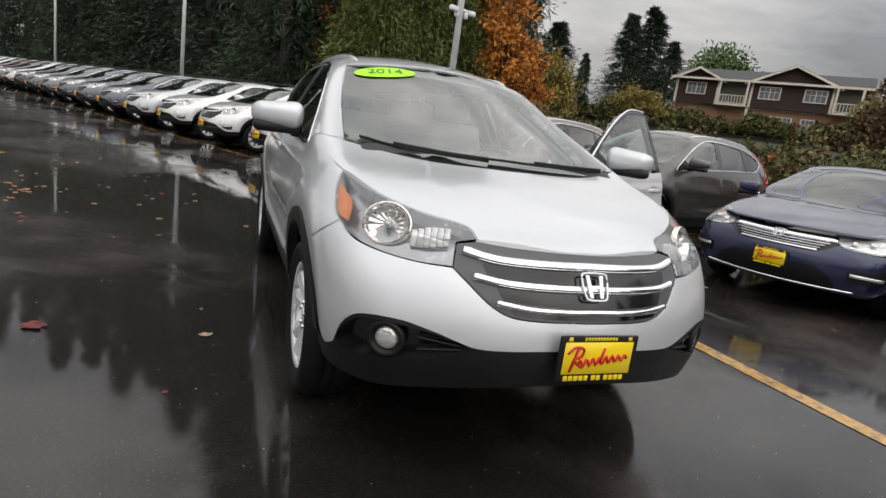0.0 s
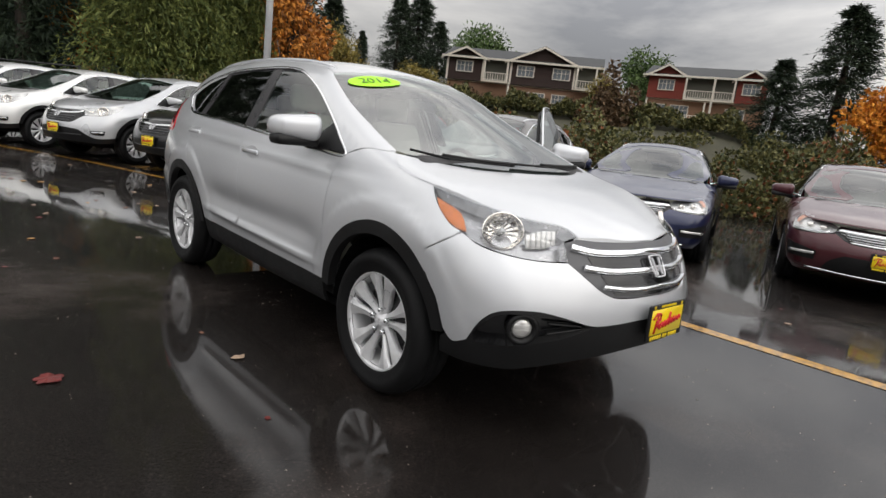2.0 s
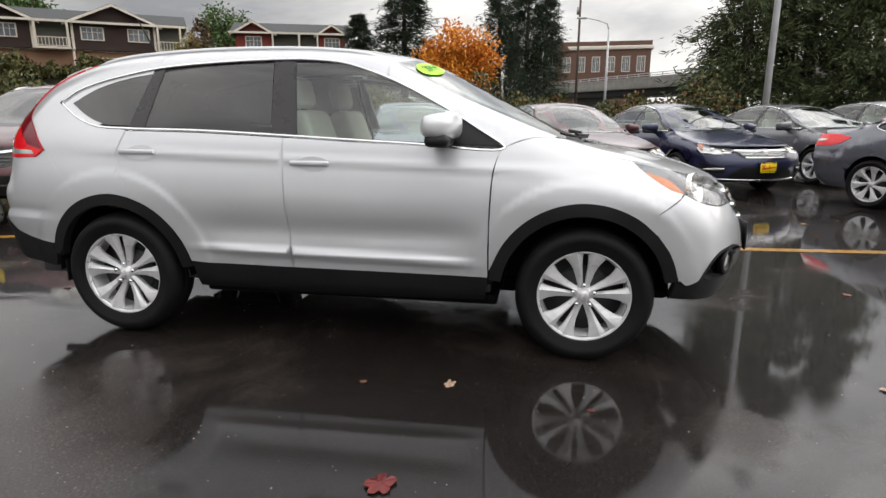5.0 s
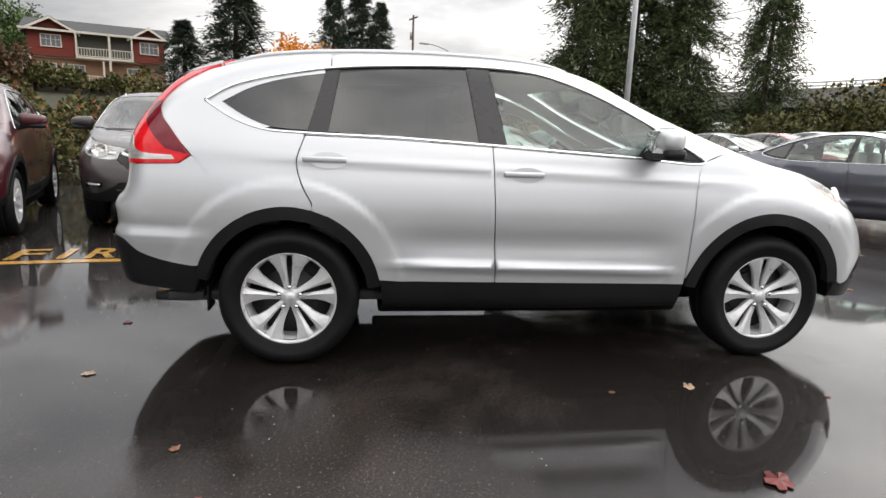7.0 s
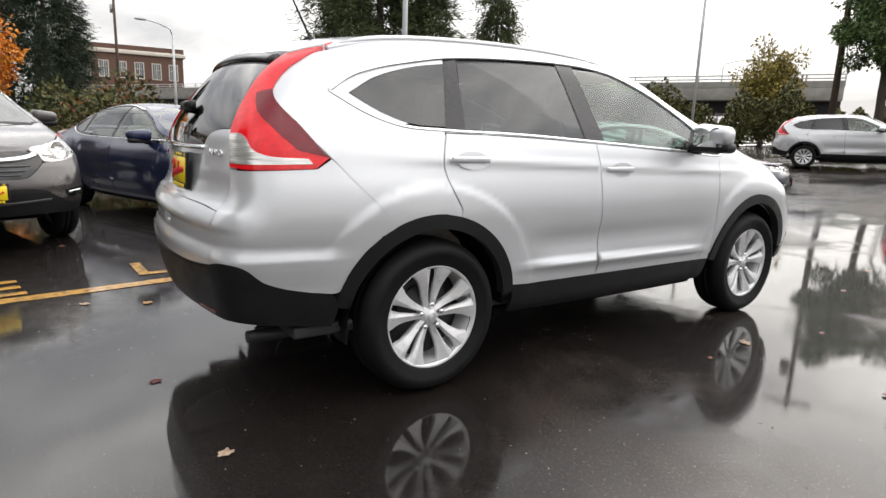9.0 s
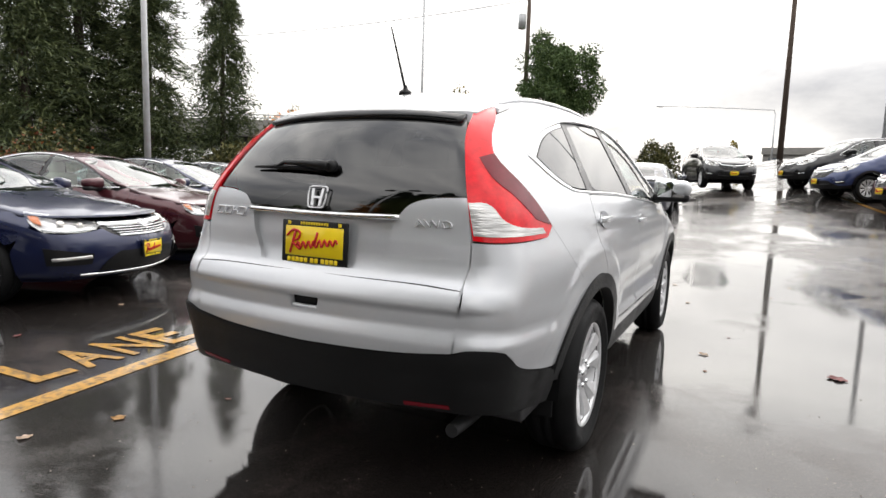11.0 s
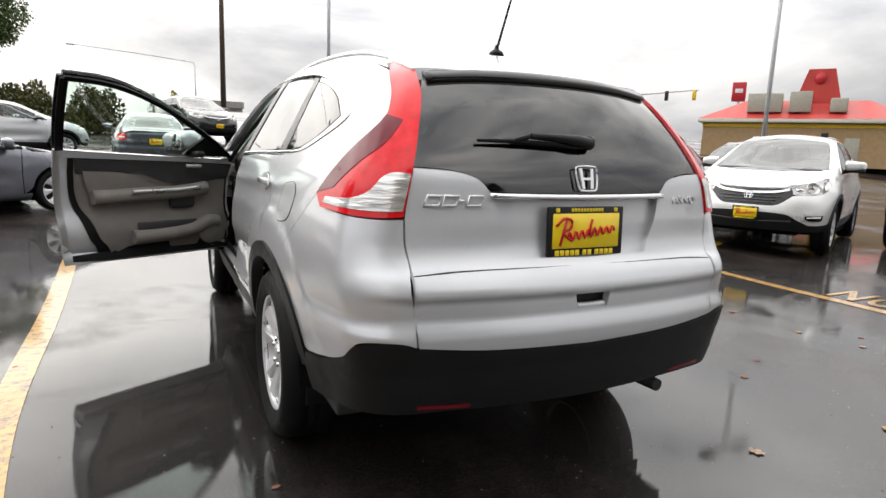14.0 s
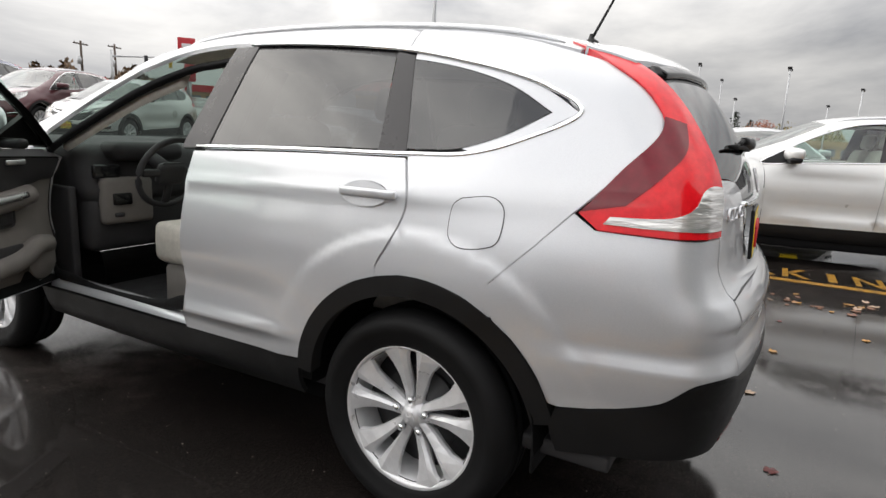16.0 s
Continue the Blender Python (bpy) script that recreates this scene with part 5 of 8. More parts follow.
    # cabin
    P("headliner", "top", mirror_points([(0.0, -0.38), (0.30, -0.34), (0.535, -0.24, 1), (0.53, 0.2), (0.53, 1.2), (0.515, 1.66, 1), (0.30, 1.70), (0.0, 1.70)]), SEAT, lift=-0.045, flange=0.0, step=0.1)
    cabin(car, hero)
    PAINT_COLOR[0] = None
    return car, doors


def rail_args(S, s):
    ys = np.linspace(-0.18, 1.60, 26)
    o, w = rays("top", np.array([[0.500 + 0.02 * math.sin((y + 0.2) * 1.7), y] for y in ys]), 1)
    p = S.reach(o, w)
    p[:, 0] *= s
    u = np.linspace(0, 1, 26)
    h = 0.006 * np.clip(np.minimum(u, 1 - u) / 0.07, 0, 1) ** 0.6
    p[:, 2] += h - 0.004
    bm = tube_bm([tuple(v) for v in p], [0.007 + 0.008 * min(1, min(a, 1 - a) / 0.06) for a in u], 10)
    feet = [box_bm(0.022, 0.10, 0.03, (p[k, 0], p[k, 1], p[k, 2] - 0.012), 0.01) for k in (2, 13, 23)]
    return join_bm(bm, *feet), SILVER


def seat(parent, x, y, name="seat", mat=None):
    """A bucket seat: cushion, backrest and head restraint."""
    s = new(name)
    s.parent = parent
    s.matrix_basis = Matrix.Translation((x, y, 0))
    cush = box_bm(0.50, 0.52, 0.17, (0, -0.10, 0.66), 0.055, 4)
    for v in cush.verts:
        if v.co.z > 0.70:
            v.co.z += 0.035 * (abs(v.co.x) / 0.25) ** 2 - 0.05 * (v.co.y + 0.1)
    part("cushion", cush, SEAT, s)
    back = box_bm(0.50, 0.14, 0.64, (0, 0, 0.30), 0.055, 4)
    for v in back.verts:
        v.co.x *= 1 - 0.22 * max(0, v.co.z - 0.2) / 0.42
        if v.co.y < 0:
            v.co.y -= 0.045 * (abs(v.co.x) / 0.25) ** 2
    bmesh.ops.transform(back, matrix=pose(0, 0.16, 0.68, -17, 0, 0), verts=back.verts)
    part("backrest", back, SEAT, s)
    head = box_bm(0.27, 0.10, 0.18, (0, 0, 0), 0.045, 4)
    bmesh.ops.transform(head, matrix=pose(0, 0.355, 1.385, -12, 0, 0), verts=head.verts)
    part("head_restraint", join_bm(head, tube_bm([(-0.06, 0.33, 1.25), (-0.06, 0.35, 1.34)], 0.006), tube_bm([(0.06, 0.33, 1.25), (0.06, 0.35, 1.34)], 0.006)), SEAT, s)
    base = box_bm(0.46, 0.48, 0.22, (0, -0.06, 0.47), 0.03)
    part("seat_base", base, TRIM_TAN, s)
    return s


def cabin(car, hero):
    """Seats, dashboard, wheel and floor seen through the glass and the open door."""
    floor_ = part("cabin_floor", box_bm(1.56, 2.75, 0.05, (0, 0.55, 0.345), 0.01), DASH, car)
    for x in (-0.37, 0.37):
        seat(car, x, 0.02)
    bench = box_bm(1.28, 0.50, 0.18, (0, 0.98, 0.68), 0.06, 3)
    part("rear_seat", join_bm(bench, box_bm(1.28, 0.14, 0.58, (0, 1.28, 0.99), 0.06, 3, None)), SEAT, car)
    for x in (-0.42, 0.0, 0.42):
        part("rear_head_restraint", box_bm(0.25, 0.09, 0.14, (x, 1.33, 1.345), 0.04, 3), SEAT, car)
    dash = box_bm(1.42, 0.56, 0.30, (0, -0.97, 0.955), 0.09, 4)
    for v in dash.verts:
        if v.co.z > 1.0:
            v.co.z += 0.03 * math.cos(v.co.x * 2.2) - 0.08 * (v.co.y + 0.7)
            v.co.y += -0.15 * v.co.x ** 2
    part("dashboard", dash, DASH, car)
    if hero:
        part("lower_dash", box_bm(1.38, 0.22, 0.30, (0, -0.82, 0.72), 0.06, 3), DASH, car, "black lower dashboard")
        part("instrument_hood", box_bm(0.40, 0.18, 0.10, (0.37, -0.74, 1.085), 0.045, 3), DASH, car)
        part("centre_console", box_bm(0.26, 0.70, 0.36, (0, -0.40, 0.56), 0.05, 3), DASH, car)
        part("rear_view_mirror", box_bm(0.24, 0.03, 0.065, (0, -0.42, 1.41), 0.02, 3), DASH, car)
        for y0, z0 in ((-0.70, 0.98),):
            part("dash_vent", box_bm(0.14, 0.03, 0.07, (0.60, -0.70, 0.985), 0.012, 2), GLOSSBLACK, car)
    sw = new("steering_wheel")
    sw.parent = car
    sw.matrix_basis = pose(0.37, -0.50, 0.985, 68 - 90, 0, 0)
    n = 32
    ring = [(0.185 * math.cos(2 * math.pi * k / n), 0, 0.185 * math.sin(2 * math.pi * k / n)) for k in range(n)]
    part("wheel_rim", tube_bm(ring, 0.016, 8, closed=True), DASH, sw)
    part("airbag_hub", join_bm(box_bm(0.16, 0.06, 0.12, (0, -0.01, -0.01), 0.03, 3), box_bm(0.33, 0.025, 0.04, (0, -0.005, 0.0), 0.01, 2), box_bm(0.04, 0.025, 0.15, (0, -0.005, -0.10), 0.01, 2)), DASH, sw)
    part("column", tube_bm([(0, -0.02, 0), (0, -0.30, 0.0)], 0.035), DASH, sw)
# ---- a four-door saloon ----
SALOON = Solid(
    profile=[(-2.15, 0.19), (-2.33, 0.24), (-2.41, 0.36), (-2.43, 0.50), (-2.40, 0.62), (-2.33, 0.71), (-2.20, 0.765), (-1.90, 0.85), (-1.50, 0.925), (-1.20, 0.975), (-1.02, 1.03), (-0.70, 1.19), (-0.35, 1.34),
             (-0.05, 1.42), (0.30, 1.458), (0.65, 1.452), (1.0, 1.405), (1.35, 1.305), (1.65, 1.185), (1.85, 1.115), (2.10, 1.085), (2.33, 1.065), (2.41, 1.00), (2.43, 0.85), (2.435, 0.65), (2.40, 0.42), (2.25, 0.25), (1.2, 0.19), (-1.0, 0.18)],
    section=[(0.15, 0.82), (0.25, 0.865), (0.40, 0.895), (0.55, 0.912), (0.70, 0.920), (0.82, 0.908), (0.90, 0.885), (0.97, 0.850), (1.05, 0.800), (1.20, 0.705), (1.35, 0.600), (1.42, 0.54), (1.55, 0.42)],
    plan_low=[(-2.6, -0.18), (-2.1, -0.05), (-1.6, -0.015), (-0.8, 0.0), (0.8, 0.0), (1.5, -0.015), (2.0, -0.06), (2.6, -0.18)],
    plan_high=[(-2.6, -0.28), (-2.0, -0.10), (-1.4, -0.05), (-0.6, 0.0), (0.5, 0.0), (1.2, -0.03), (1.8, -0.10), (2.6, -0.25)],
    kf=(0.36, 0.12), kr=0.16, crown=0.15, belt=0.97, blend=(0.15, 0.07, 0.13), arches=(-1.39, 1.385), low_crease=0.42, high_crease=0.86)


def build_saloon(name, label, color, step=0.07, group="", style="swirl"):
    S = SALOON
    PAINT_COLOR[0] = color
    car = thing(name, label, "car", group=group)

    def P(nm, proj, outline, mat, side=1, lbl="", parent=None, **kw):
        kw.setdefault("step", step)
        return part(nm, drape(S, proj, outline, side=side, **kw), mat, parent or car, lbl)

    AF, AR = (-1.39, 0.34, 0.37), (1.385, 0.34, 0.37)

    def both(c):
        return c + [(-a, z, *f) for a, z, *f in reversed(c) if a > 1e-6]

    for s in (-1, 1):
        P("fender", "side", [(-0.92, 0.30, 1), (-0.90, 0.6), (-0.93, 0.90), (-0.95, 0.955, 1), (-1.08, 1.00, 1), (-1.50, 0.905), (-1.78, 0.84, 1), (-1.90, 0.72, 1)] + [(-1.80, 0.60, 1)] + arc(*AF, 145, 8, 9), PAINT, s)
        fd = P("front_door", "side", [(-0.905, 0.30, 1), (-0.885, 0.6), (-0.915, 0.90), (-0.94, 0.952, 1), (-0.2, 0.968), (0.20, 0.978, 1), (0.19, 0.6), (0.16, 0.30, 1)], PAINT, s)
        rd = P("rear_door", "side", [(0.172, 0.30, 1), (0.202, 0.6), (0.212, 0.978, 1), (0.8, 0.99), (1.22, 1.00, 1), (1.23, 0.85), (1.12, 0.675, 1)] + arc(*AR, 125, 176, 6) + [(1.0, 0.30, 1)], PAINT, s)
        P("window", "side", [(-0.83, 1.010, 1), (-0.50, 1.185), (-0.18, 1.315), (0.05, 1.370), (0.17, 1.385, 1), (0.20, 1.000, 1), (-0.3, 0.992)], GLASS, s, lift=-0.005, flange=0.0, parent=fd).visible_shadow = False
        P("window", "side", [(0.24, 1.390, 1), (0.55, 1.388), (0.85, 1.340), (1.03, 1.290, 1), (1.10, 1.022, 1), (0.28, 1.002, 1)], GLASS, s, lift=-0.005, flange=0.0, parent=rd).visible_shadow = False
        P("quarter_window", "side", [(1.07, 1.275, 1), (1.28, 1.185), (1.42, 1.110), (1.44, 1.085, 1), (1.13, 1.035, 1)], PRIVACY, s, lift=-0.004, flange=0.0)
        dlo = [(-0.93, 0.985, 1), (-0.70, 1.10), (-0.40, 1.245), (-0.10, 1.355), (0.17, 1.402), (0.45, 1.412), (0.75, 1.380), (1.05, 1.300), (1.32, 1.195), (1.50, 1.095, 1), (1.22, 1.012), (0.2, 0.985)]
        P("window_surround", "side", dlo, PILLAR, s, lift=-0.012, flange=0.0, holes=[[(-0.83, 1.010, 1), (-0.50, 1.185, 1), (-0.18, 1.315, 1), (0.05, 1.370, 1), (0.17, 1.385, 1), (0.20, 1.000, 1)], [(0.24, 1.390, 1), (0.55, 1.388, 1), (0.85, 1.340, 1), (1.03, 1.290, 1), (1.10, 1.022, 1), (0.28, 1.002, 1)]])
        part("window_chrome", ribbon(S, "side", [p[:2] for p in dlo[3:]] + [dlo[0][:2]], s, 0.010, -0.002, 0.005, n=4), CHROME, car, "chrome window line")
        e = [(y, roof_edge(S, y, 0.50)) for y in (1.25, 0.9, 0.5, 0.1, -0.15)]
        P("roof_side", "side", [(-0.97, 1.000, 1), (-0.70, 1.106), (-0.40, 1.250), (-0.10, 1.360), (0.17, 1.406), (0.45, 1.416), (0.75, 1.384), (1.05, 1.304), (1.30, 1.206, 1)] + [(e[0][0] + 0.02, e[0][1], 1)] + e[1:] + [(-0.30, 1.345, 1), (-0.65, 1.190), (-1.06, 1.005, 1)], PAINT, s)
        P("quarter_panel", "side", [(1.232, 1.002, 1), (1.242, 0.85), (1.13, 0.678, 1)] + arc(*AR, 122, 30, 8) + [(1.78, 0.52, 1), (1.95, 0.66, 1), (2.02, 0.86, 1), (1.90, 1.06), (1.70, 1.140, 1), (1.32, 1.290, 1), (1.34, 1.195), (1.515, 1.092, 1)], PAINT, s)
        P("sill", "side", [(-1.02, 0.295, 1), (0.98, 0.295, 1), (0.98, 0.20, 1), (-1.02, 0.20, 1)], PAINT, s)
        for cy in (-1.39, 1.385):
            wheel(car, (s * 0.80, cy, 0.330), s, 0.328, 0.235, 0.215, style)
            well = bmesh.new()
            pts = arc(0, 0, 0.385, 0, 180, 11)
            rows = [[well.verts.new((s * x, cy + a, 0.335 + b)) for a, b in pts] for x in (0.86, 0.52)]
            for k in range(10):
                well.faces.new((rows[0][k], rows[0][k + 1], rows[1][k + 1], rows[1][k]))
            well.faces.new(rows[1])
            part("wheel_well", well, DARK, car)
        side_mirror(fd, s, (s * 0.985, -0.70, 1.02), PAINT)
        hl = P("headlight", "fcyl", cyl("fcyl", [(0.80, -1.80, 0.835, 1), (0.70, -2.00, 0.805), (0.55, -2.16, 0.775), (0.46, -2.22, 0.745, 1), (0.48, -2.24, 0.690, 1), (0.62, -2.15, 0.662), (0.80, -1.95, 0.668, 1), (0.825, -1.85, 0.750)]), LENS, s, flange=0.012, lift=0.002)
        hl.visible_shadow = False
        P("lamp_housing", "fcyl", cyl("fcyl", [(0.80, -1.80, 0.833, 1), (0.70, -2.00, 0.803), (0.55, -2.16, 0.773), (0.46, -2.22, 0.743, 1), (0.48, -2.24, 0.690, 1), (0.62, -2.15, 0.662), (0.80, -1.95, 0.668, 1), (0.825, -1.85, 0.750)]), CLEAR_LENS, s, lift=-0.022, flange=-0.02, parent=hl)
        for x_, y_, z_ in ((0.585, -2.15, 0.735), (0.700, -2.05, 0.748)):
            o_ = at_surface(S, "fcyl", (s * math.atan2(x_, -1.0 - y_), z_), 1, -0.010)
            part("reflector", lathe_bm([(0.0, 0.004), (0.018, 0.0), (0.030, -0.008), (0.033, -0.004), (0.033, 0.008)], 16, "y"), REFLECTOR, hl).matrix_basis = o_
        part("lamp_strip", ribbon(S, "fcyl", [(s * math.atan2(x_, -1.0 - y_), z_) for x_, y_, z_ in ((0.80, -1.93, 0.688), (0.66, -2.11, 0.680), (0.52, -2.21, 0.698))], 1, 0.012, -0.010, 0.006, n=4), CHROME, hl)
        P("indicator", "fcyl", cyl("fcyl", [(0.80, -1.82, 0.826, 1), (0.765, -1.90, 0.815, 1), (0.80, -1.95, 0.735, 1), (0.815, -1.87, 0.75, 1)]), AMBER, s, lift=-0.008, flange=0.0, parent=hl)
        P("fog_recess", "fcyl", cyl("fcyl", [(0.81, -1.95, 0.535, 1), (0.57, -2.20, 0.475, 1), (0.58, -2.18, 0.385, 1), (0.79, -1.96, 0.385, 1)]), TRIM, s, lift=0.014, flange=0.02)
        part("fog_strip", ribbon(S, "fcyl", [(s * math.atan2(x, y), z) for x, y, z in ((0.78, 1.0, 0.435), (0.66, 1.12, 0.445), (0.58, 1.18, 0.450))], 1, 0.030, 0.014, 0.008, n=4), CLEAR_LENS, car)
        tl = P("taillight", "rcyl", cyl("rcyl", [(0.90, 1.86, 0.945, 1), (0.80, 2.12, 0.985), (0.62, 2.30, 0.985, 1), (0.60, 2.36, 0.86, 1), (0.75, 2.28, 0.82), (0.88, 1.98, 0.85)]), RED_LENS, s, lift=0.006, flange=0.02, lbl="red tail lamp")
        P("lens_insert", "rcyl", cyl("rcyl", [(0.80, 2.16, 0.915, 1), (0.62, 2.33, 0.91, 1), (0.62, 2.34, 0.885, 1), (0.78, 2.18, 0.885, 1)]), CLEAR_LENS, s, lift=0.009, flange=0.003, parent=tl)
    P("hood", "top", mirror_points([(0.0, -1.20), (0.40, -1.17), (0.72, -1.03, 1), (0.80, -1.30), (0.80, -1.76, 1), (0.66, -2.02), (0.50, -2.17), (0.30, -2.25), (0.0, -2.29)]), PAINT)
    P("windshield", "top", mirror_points([(0.0, -0.14), (0.30, -0.15), (0.56, -0.27, 1), (0.66, -0.70), (0.715, -1.00, 1), (0.40, -1.13), (0.0, -1.16)]), PARKED_GLASS, lift=-0.004, flange=0.0).visible_shadow = False
    P("cowl", "top", mirror_points([(0.0, -1.15, 1), (0.40, -1.12), (0.72, -0.98, 1), (0.73, -1.06, 1), (0.40, -1.18), (0.0, -1.21, 1)]), TRIM, lift=-0.012, flange=0.0)
    P("roof", "top", mirror_points([(0.0, -0.13), (0.30, -0.14), (0.50, -0.26, 1), (0.50, 0.5), (0.50, 1.0), (0.48, 1.13, 1), (0.0, 1.17, 1)]), PAINT)
    P("rear_glass", "top", mirror_points([(0.0, 1.18, 1), (0.49, 1.14, 1), (0.58, 1.45), (0.66, 1.72, 1), (0.0, 1.80, 1)]), PRIVACY, lift=-0.003, flange=0.0)
    P("trunk_lid", "top", mirror_points([(0.0, 1.81, 1), (0.665, 1.73, 1), (0.74, 1.85), (0.72, 2.15), (0.60, 2.27, 1), (0.0, 2.36, 1)]), PAINT)
    P("rear_bumper", "rcyl", both(cyl("rcyl", [(0.0, 2.39, 1.03, 1), (0.58, 2.28, 1.005, 1), (0.59, 2.36, 0.85, 1), (0.75, 2.28, 0.81), (0.885, 1.97, 0.845, 1), (0.89, 1.92, 0.66, 1), (0.88, 1.77, 0.50, 1), (0.86, 1.76, 0.24, 1), (0.6, 2.25, 0.27), (0.0, 2.36, 0.27, 1)])), PAINT)
    P("front_bumper", "fcyl", both(cyl("fcyl", [(0.0, -2.40, 0.60, 1), (0.35, -2.34, 0.61), (0.47, -2.25, 0.684, 1), (0.62, -2.155, 0.655), (0.80, -1.955, 0.661), (0.86, -1.82, 0.73, 1), (0.89, -1.80, 0.60, 1), (0.89, -1.73, 0.48), (0.87, -1.755, 0.30, 1), (0.84, -1.78, 0.22, 1), (0.5, -2.27, 0.25), (0.0, -2.36, 0.25, 1)])), PAINT)
    P("lower_grille", "fcyl", both(cyl("fcyl", [(0.0, -2.42, 0.475, 1), (0.36, -2.34, 0.475, 1), (0.47, -2.28, 0.40), (0.52, -2.24, 0.315, 1), (0.0, -2.38, 0.295, 1)])), TRIM, lift=0.014, flange=0.02)
    grille = P("grille", "fcyl", both(cyl("fcyl", [(0.0, -2.31, 0.735, 1), (0.30, -2.27, 0.735), (0.465, -2.20, 0.752, 1), (0.475, -2.24, 0.695, 1), (0.35, -2.34, 0.612), (0.0, -2.40, 0.603, 1)])), GLOSSBLACK, lift=-0.004, flange=0.0, lbl="black mesh grille with chrome wing")
    for z0, hh, a_ in ((0.726, 0.046, 0.36), (0.680, 0.007, 0.32), (0.658, 0.007, 0.29), (0.636, 0.007, 0.265), (0.614, 0.018, 0.25)):
        part("chrome_bar", ribbon(S, "fcyl", [(k * a_, z0 + 0.05 * (k * a_) ** 2) for k in (-1, -0.55, 0, 0.55, 1)], 1, hh, 0.0, 0.012, n=4), CHROME, grille)
    part("bumper_chrome", ribbon(S, "fcyl", [(a, 0.285 + 0.03 * a * a) for a in (-0.52, -0.3, 0, 0.3, 0.52)], 1, 0.018, 0.012, 0.010, n=4), CHROME, car)
    emblem(grille, at_surface(S, "front", (0.0, 0.70), 1, 0.016), 0.10)
    number_plate(car, at_surface(S, "front", (0.0, 0.475), 1, 0.02), 0)
    number_plate(car, at_surface(S, "rear", (0.0, 0.82), 1, 0.012), 0)
    part("underbody", join_bm(box_bm(1.4, 2.3, 0.06, (0, 0, 0.21), 0.02), box_bm(1.1, 4.2, 0.06, (0, 0, 0.25), 0.02)), DARK, car)
    for x in (-0.37, 0.37):
        part("seat", join_bm(box_bm(0.48, 0.50, 0.16, (x, -0.05, 0.52), 0.05, 2), box_bm(0.46, 0.14, 0.60, (x, 0.25, 0.85), 0.05, 2), box_bm(0.25, 0.09, 0.16, (x, 0.32, 1.22), 0.04, 2)), SEAT, car)
    part("dashboard", box_bm(1.36, 0.5, 0.22, (0, -0.92, 0.87), 0.07, 3), DASH, car)
    part("rear_seat", join_bm(box_bm(1.25, 0.5, 0.16, (0, 0.95, 0.55), 0.05, 2), box_bm(1.2, 0.14, 0.5, (0, 1.22, 0.83), 0.05, 2)), SEAT, car)
    P("headliner", "top", mirror_points([(0.0, -0.15), (0.49, -0.26, 1), (0.49, 0.5), (0.47, 1.12, 1), (0.0, 1.15, 1)]), SEAT, lift=-0.04, flange=0.0, step=0.12)
    PAINT_COLOR[0] = None
    return car
hero, hero_doors = build_suv("crossover", "silver crossover with wet paint, black cladding and its driver door open", SILVER, hero=True, step=0.028)

# driver's door stands open on its hinge
HINGE = Vector((0.83, -0.82, 0))
open_door = hero_doors[("front_door", 1)]
swing = Matrix.Translation(HINGE) @ Matrix.Rotation(radians(-62), 4, "Z") @ Matrix.Translation(-HINGE)
open_door.matrix_basis = swing
# ---- fittings of the silver crossover ----
S = SUV
# spoiler over the rear window
sp_top = drape(S, "top", mirror_points([(0.0, 1.735), (0.30, 1.725), (0.515, 1.672, 1), (0.500, 1.82, 1), (0.30, 1.905), (0.0, 1.928)]), step=0.03, lift=0.012, flange=0.045)
part("spoiler", sp_top, SILVER, hero)
lip = ribbon(S, "rear", [(-0.475, 1.452), (-0.3, 1.468), (0.0, 1.474), (0.3, 1.468), (0.475, 1.452)], 1, 0.030, 0.002, 0.012)
part("spoiler_lip", lip, GLOSSBLACK, hero, "glossy black spoiler underside")
# aerial
part("aerial", join_bm(lathe_bm([(0.032, 0.0), (0.028, 0.012), (0.012, 0.022), (0.007, 0.04), (0.0, 0.04)], 20, "z", (0, 1.533, 1.612)), tube_bm([(0, 1.533, 1.63), (0, 1.62, 1.80), (0, 1.665, 1.885)], [0.006, 0.0045, 0.003], 8)), TRIM, hero)
# rear wiper: a flat arm from its pivot cap, with the blade along it
def on_glass(x, z, out):
    return at_surface(S, "rear", (x, z), 1, out).translation


arm_ = [on_glass(x, z, 0.026) for x, z in ((-0.030, 1.246), (0.02, 1.250), (0.10, 1.256), (0.20, 1.258))]
blade_ = [on_glass(x, z, 0.012) for x, z in ((-0.005, 1.234), (0.12, 1.242), (0.26, 1.246), (0.385, 1.244))]
rear_wiper = part("rear_wiper", join_bm(tube_bm(arm_, [0.017, 0.020, 0.014, 0.010], 8), lathe_bm([(0.024, 0.0), (0.024, 0.024), (0.014, 0.032), (0.0, 0.033)], 20, "y", tuple(arm_[0] + Vector((0.0, -0.026, 0))))), TRIM, hero)
part("wiper_blade", join_bm(tube_bm(blade_, [0.006, 0.009, 0.009, 0.005], 6), tube_bm([arm_[-1], blade_[2]], 0.008, 6)), RUBBER, rear_wiper)
# windscreen wipers
for pts in (((0.60, -1.262), (0.40, -1.300), (0.18, -1.318), (-0.06, -1.312)), ((-0.08, -1.345), (-0.30, -1.315), (-0.52, -1.250), (-0.66, -1.165))):
    o, w = rays("top", np.array(pts, float), 1)
    p = S.reach(o, w) + np.array([0, 0, 0.014])
    part("wiper", join_bm(tube_bm([tuple(v) for v in spline(p, 5)], 0.007, 6), tube_bm([tuple(v + np.array([0, 0, 0.010])) for v in spline(p[:3], 5)], 0.009, 6)), TRIM, hero)
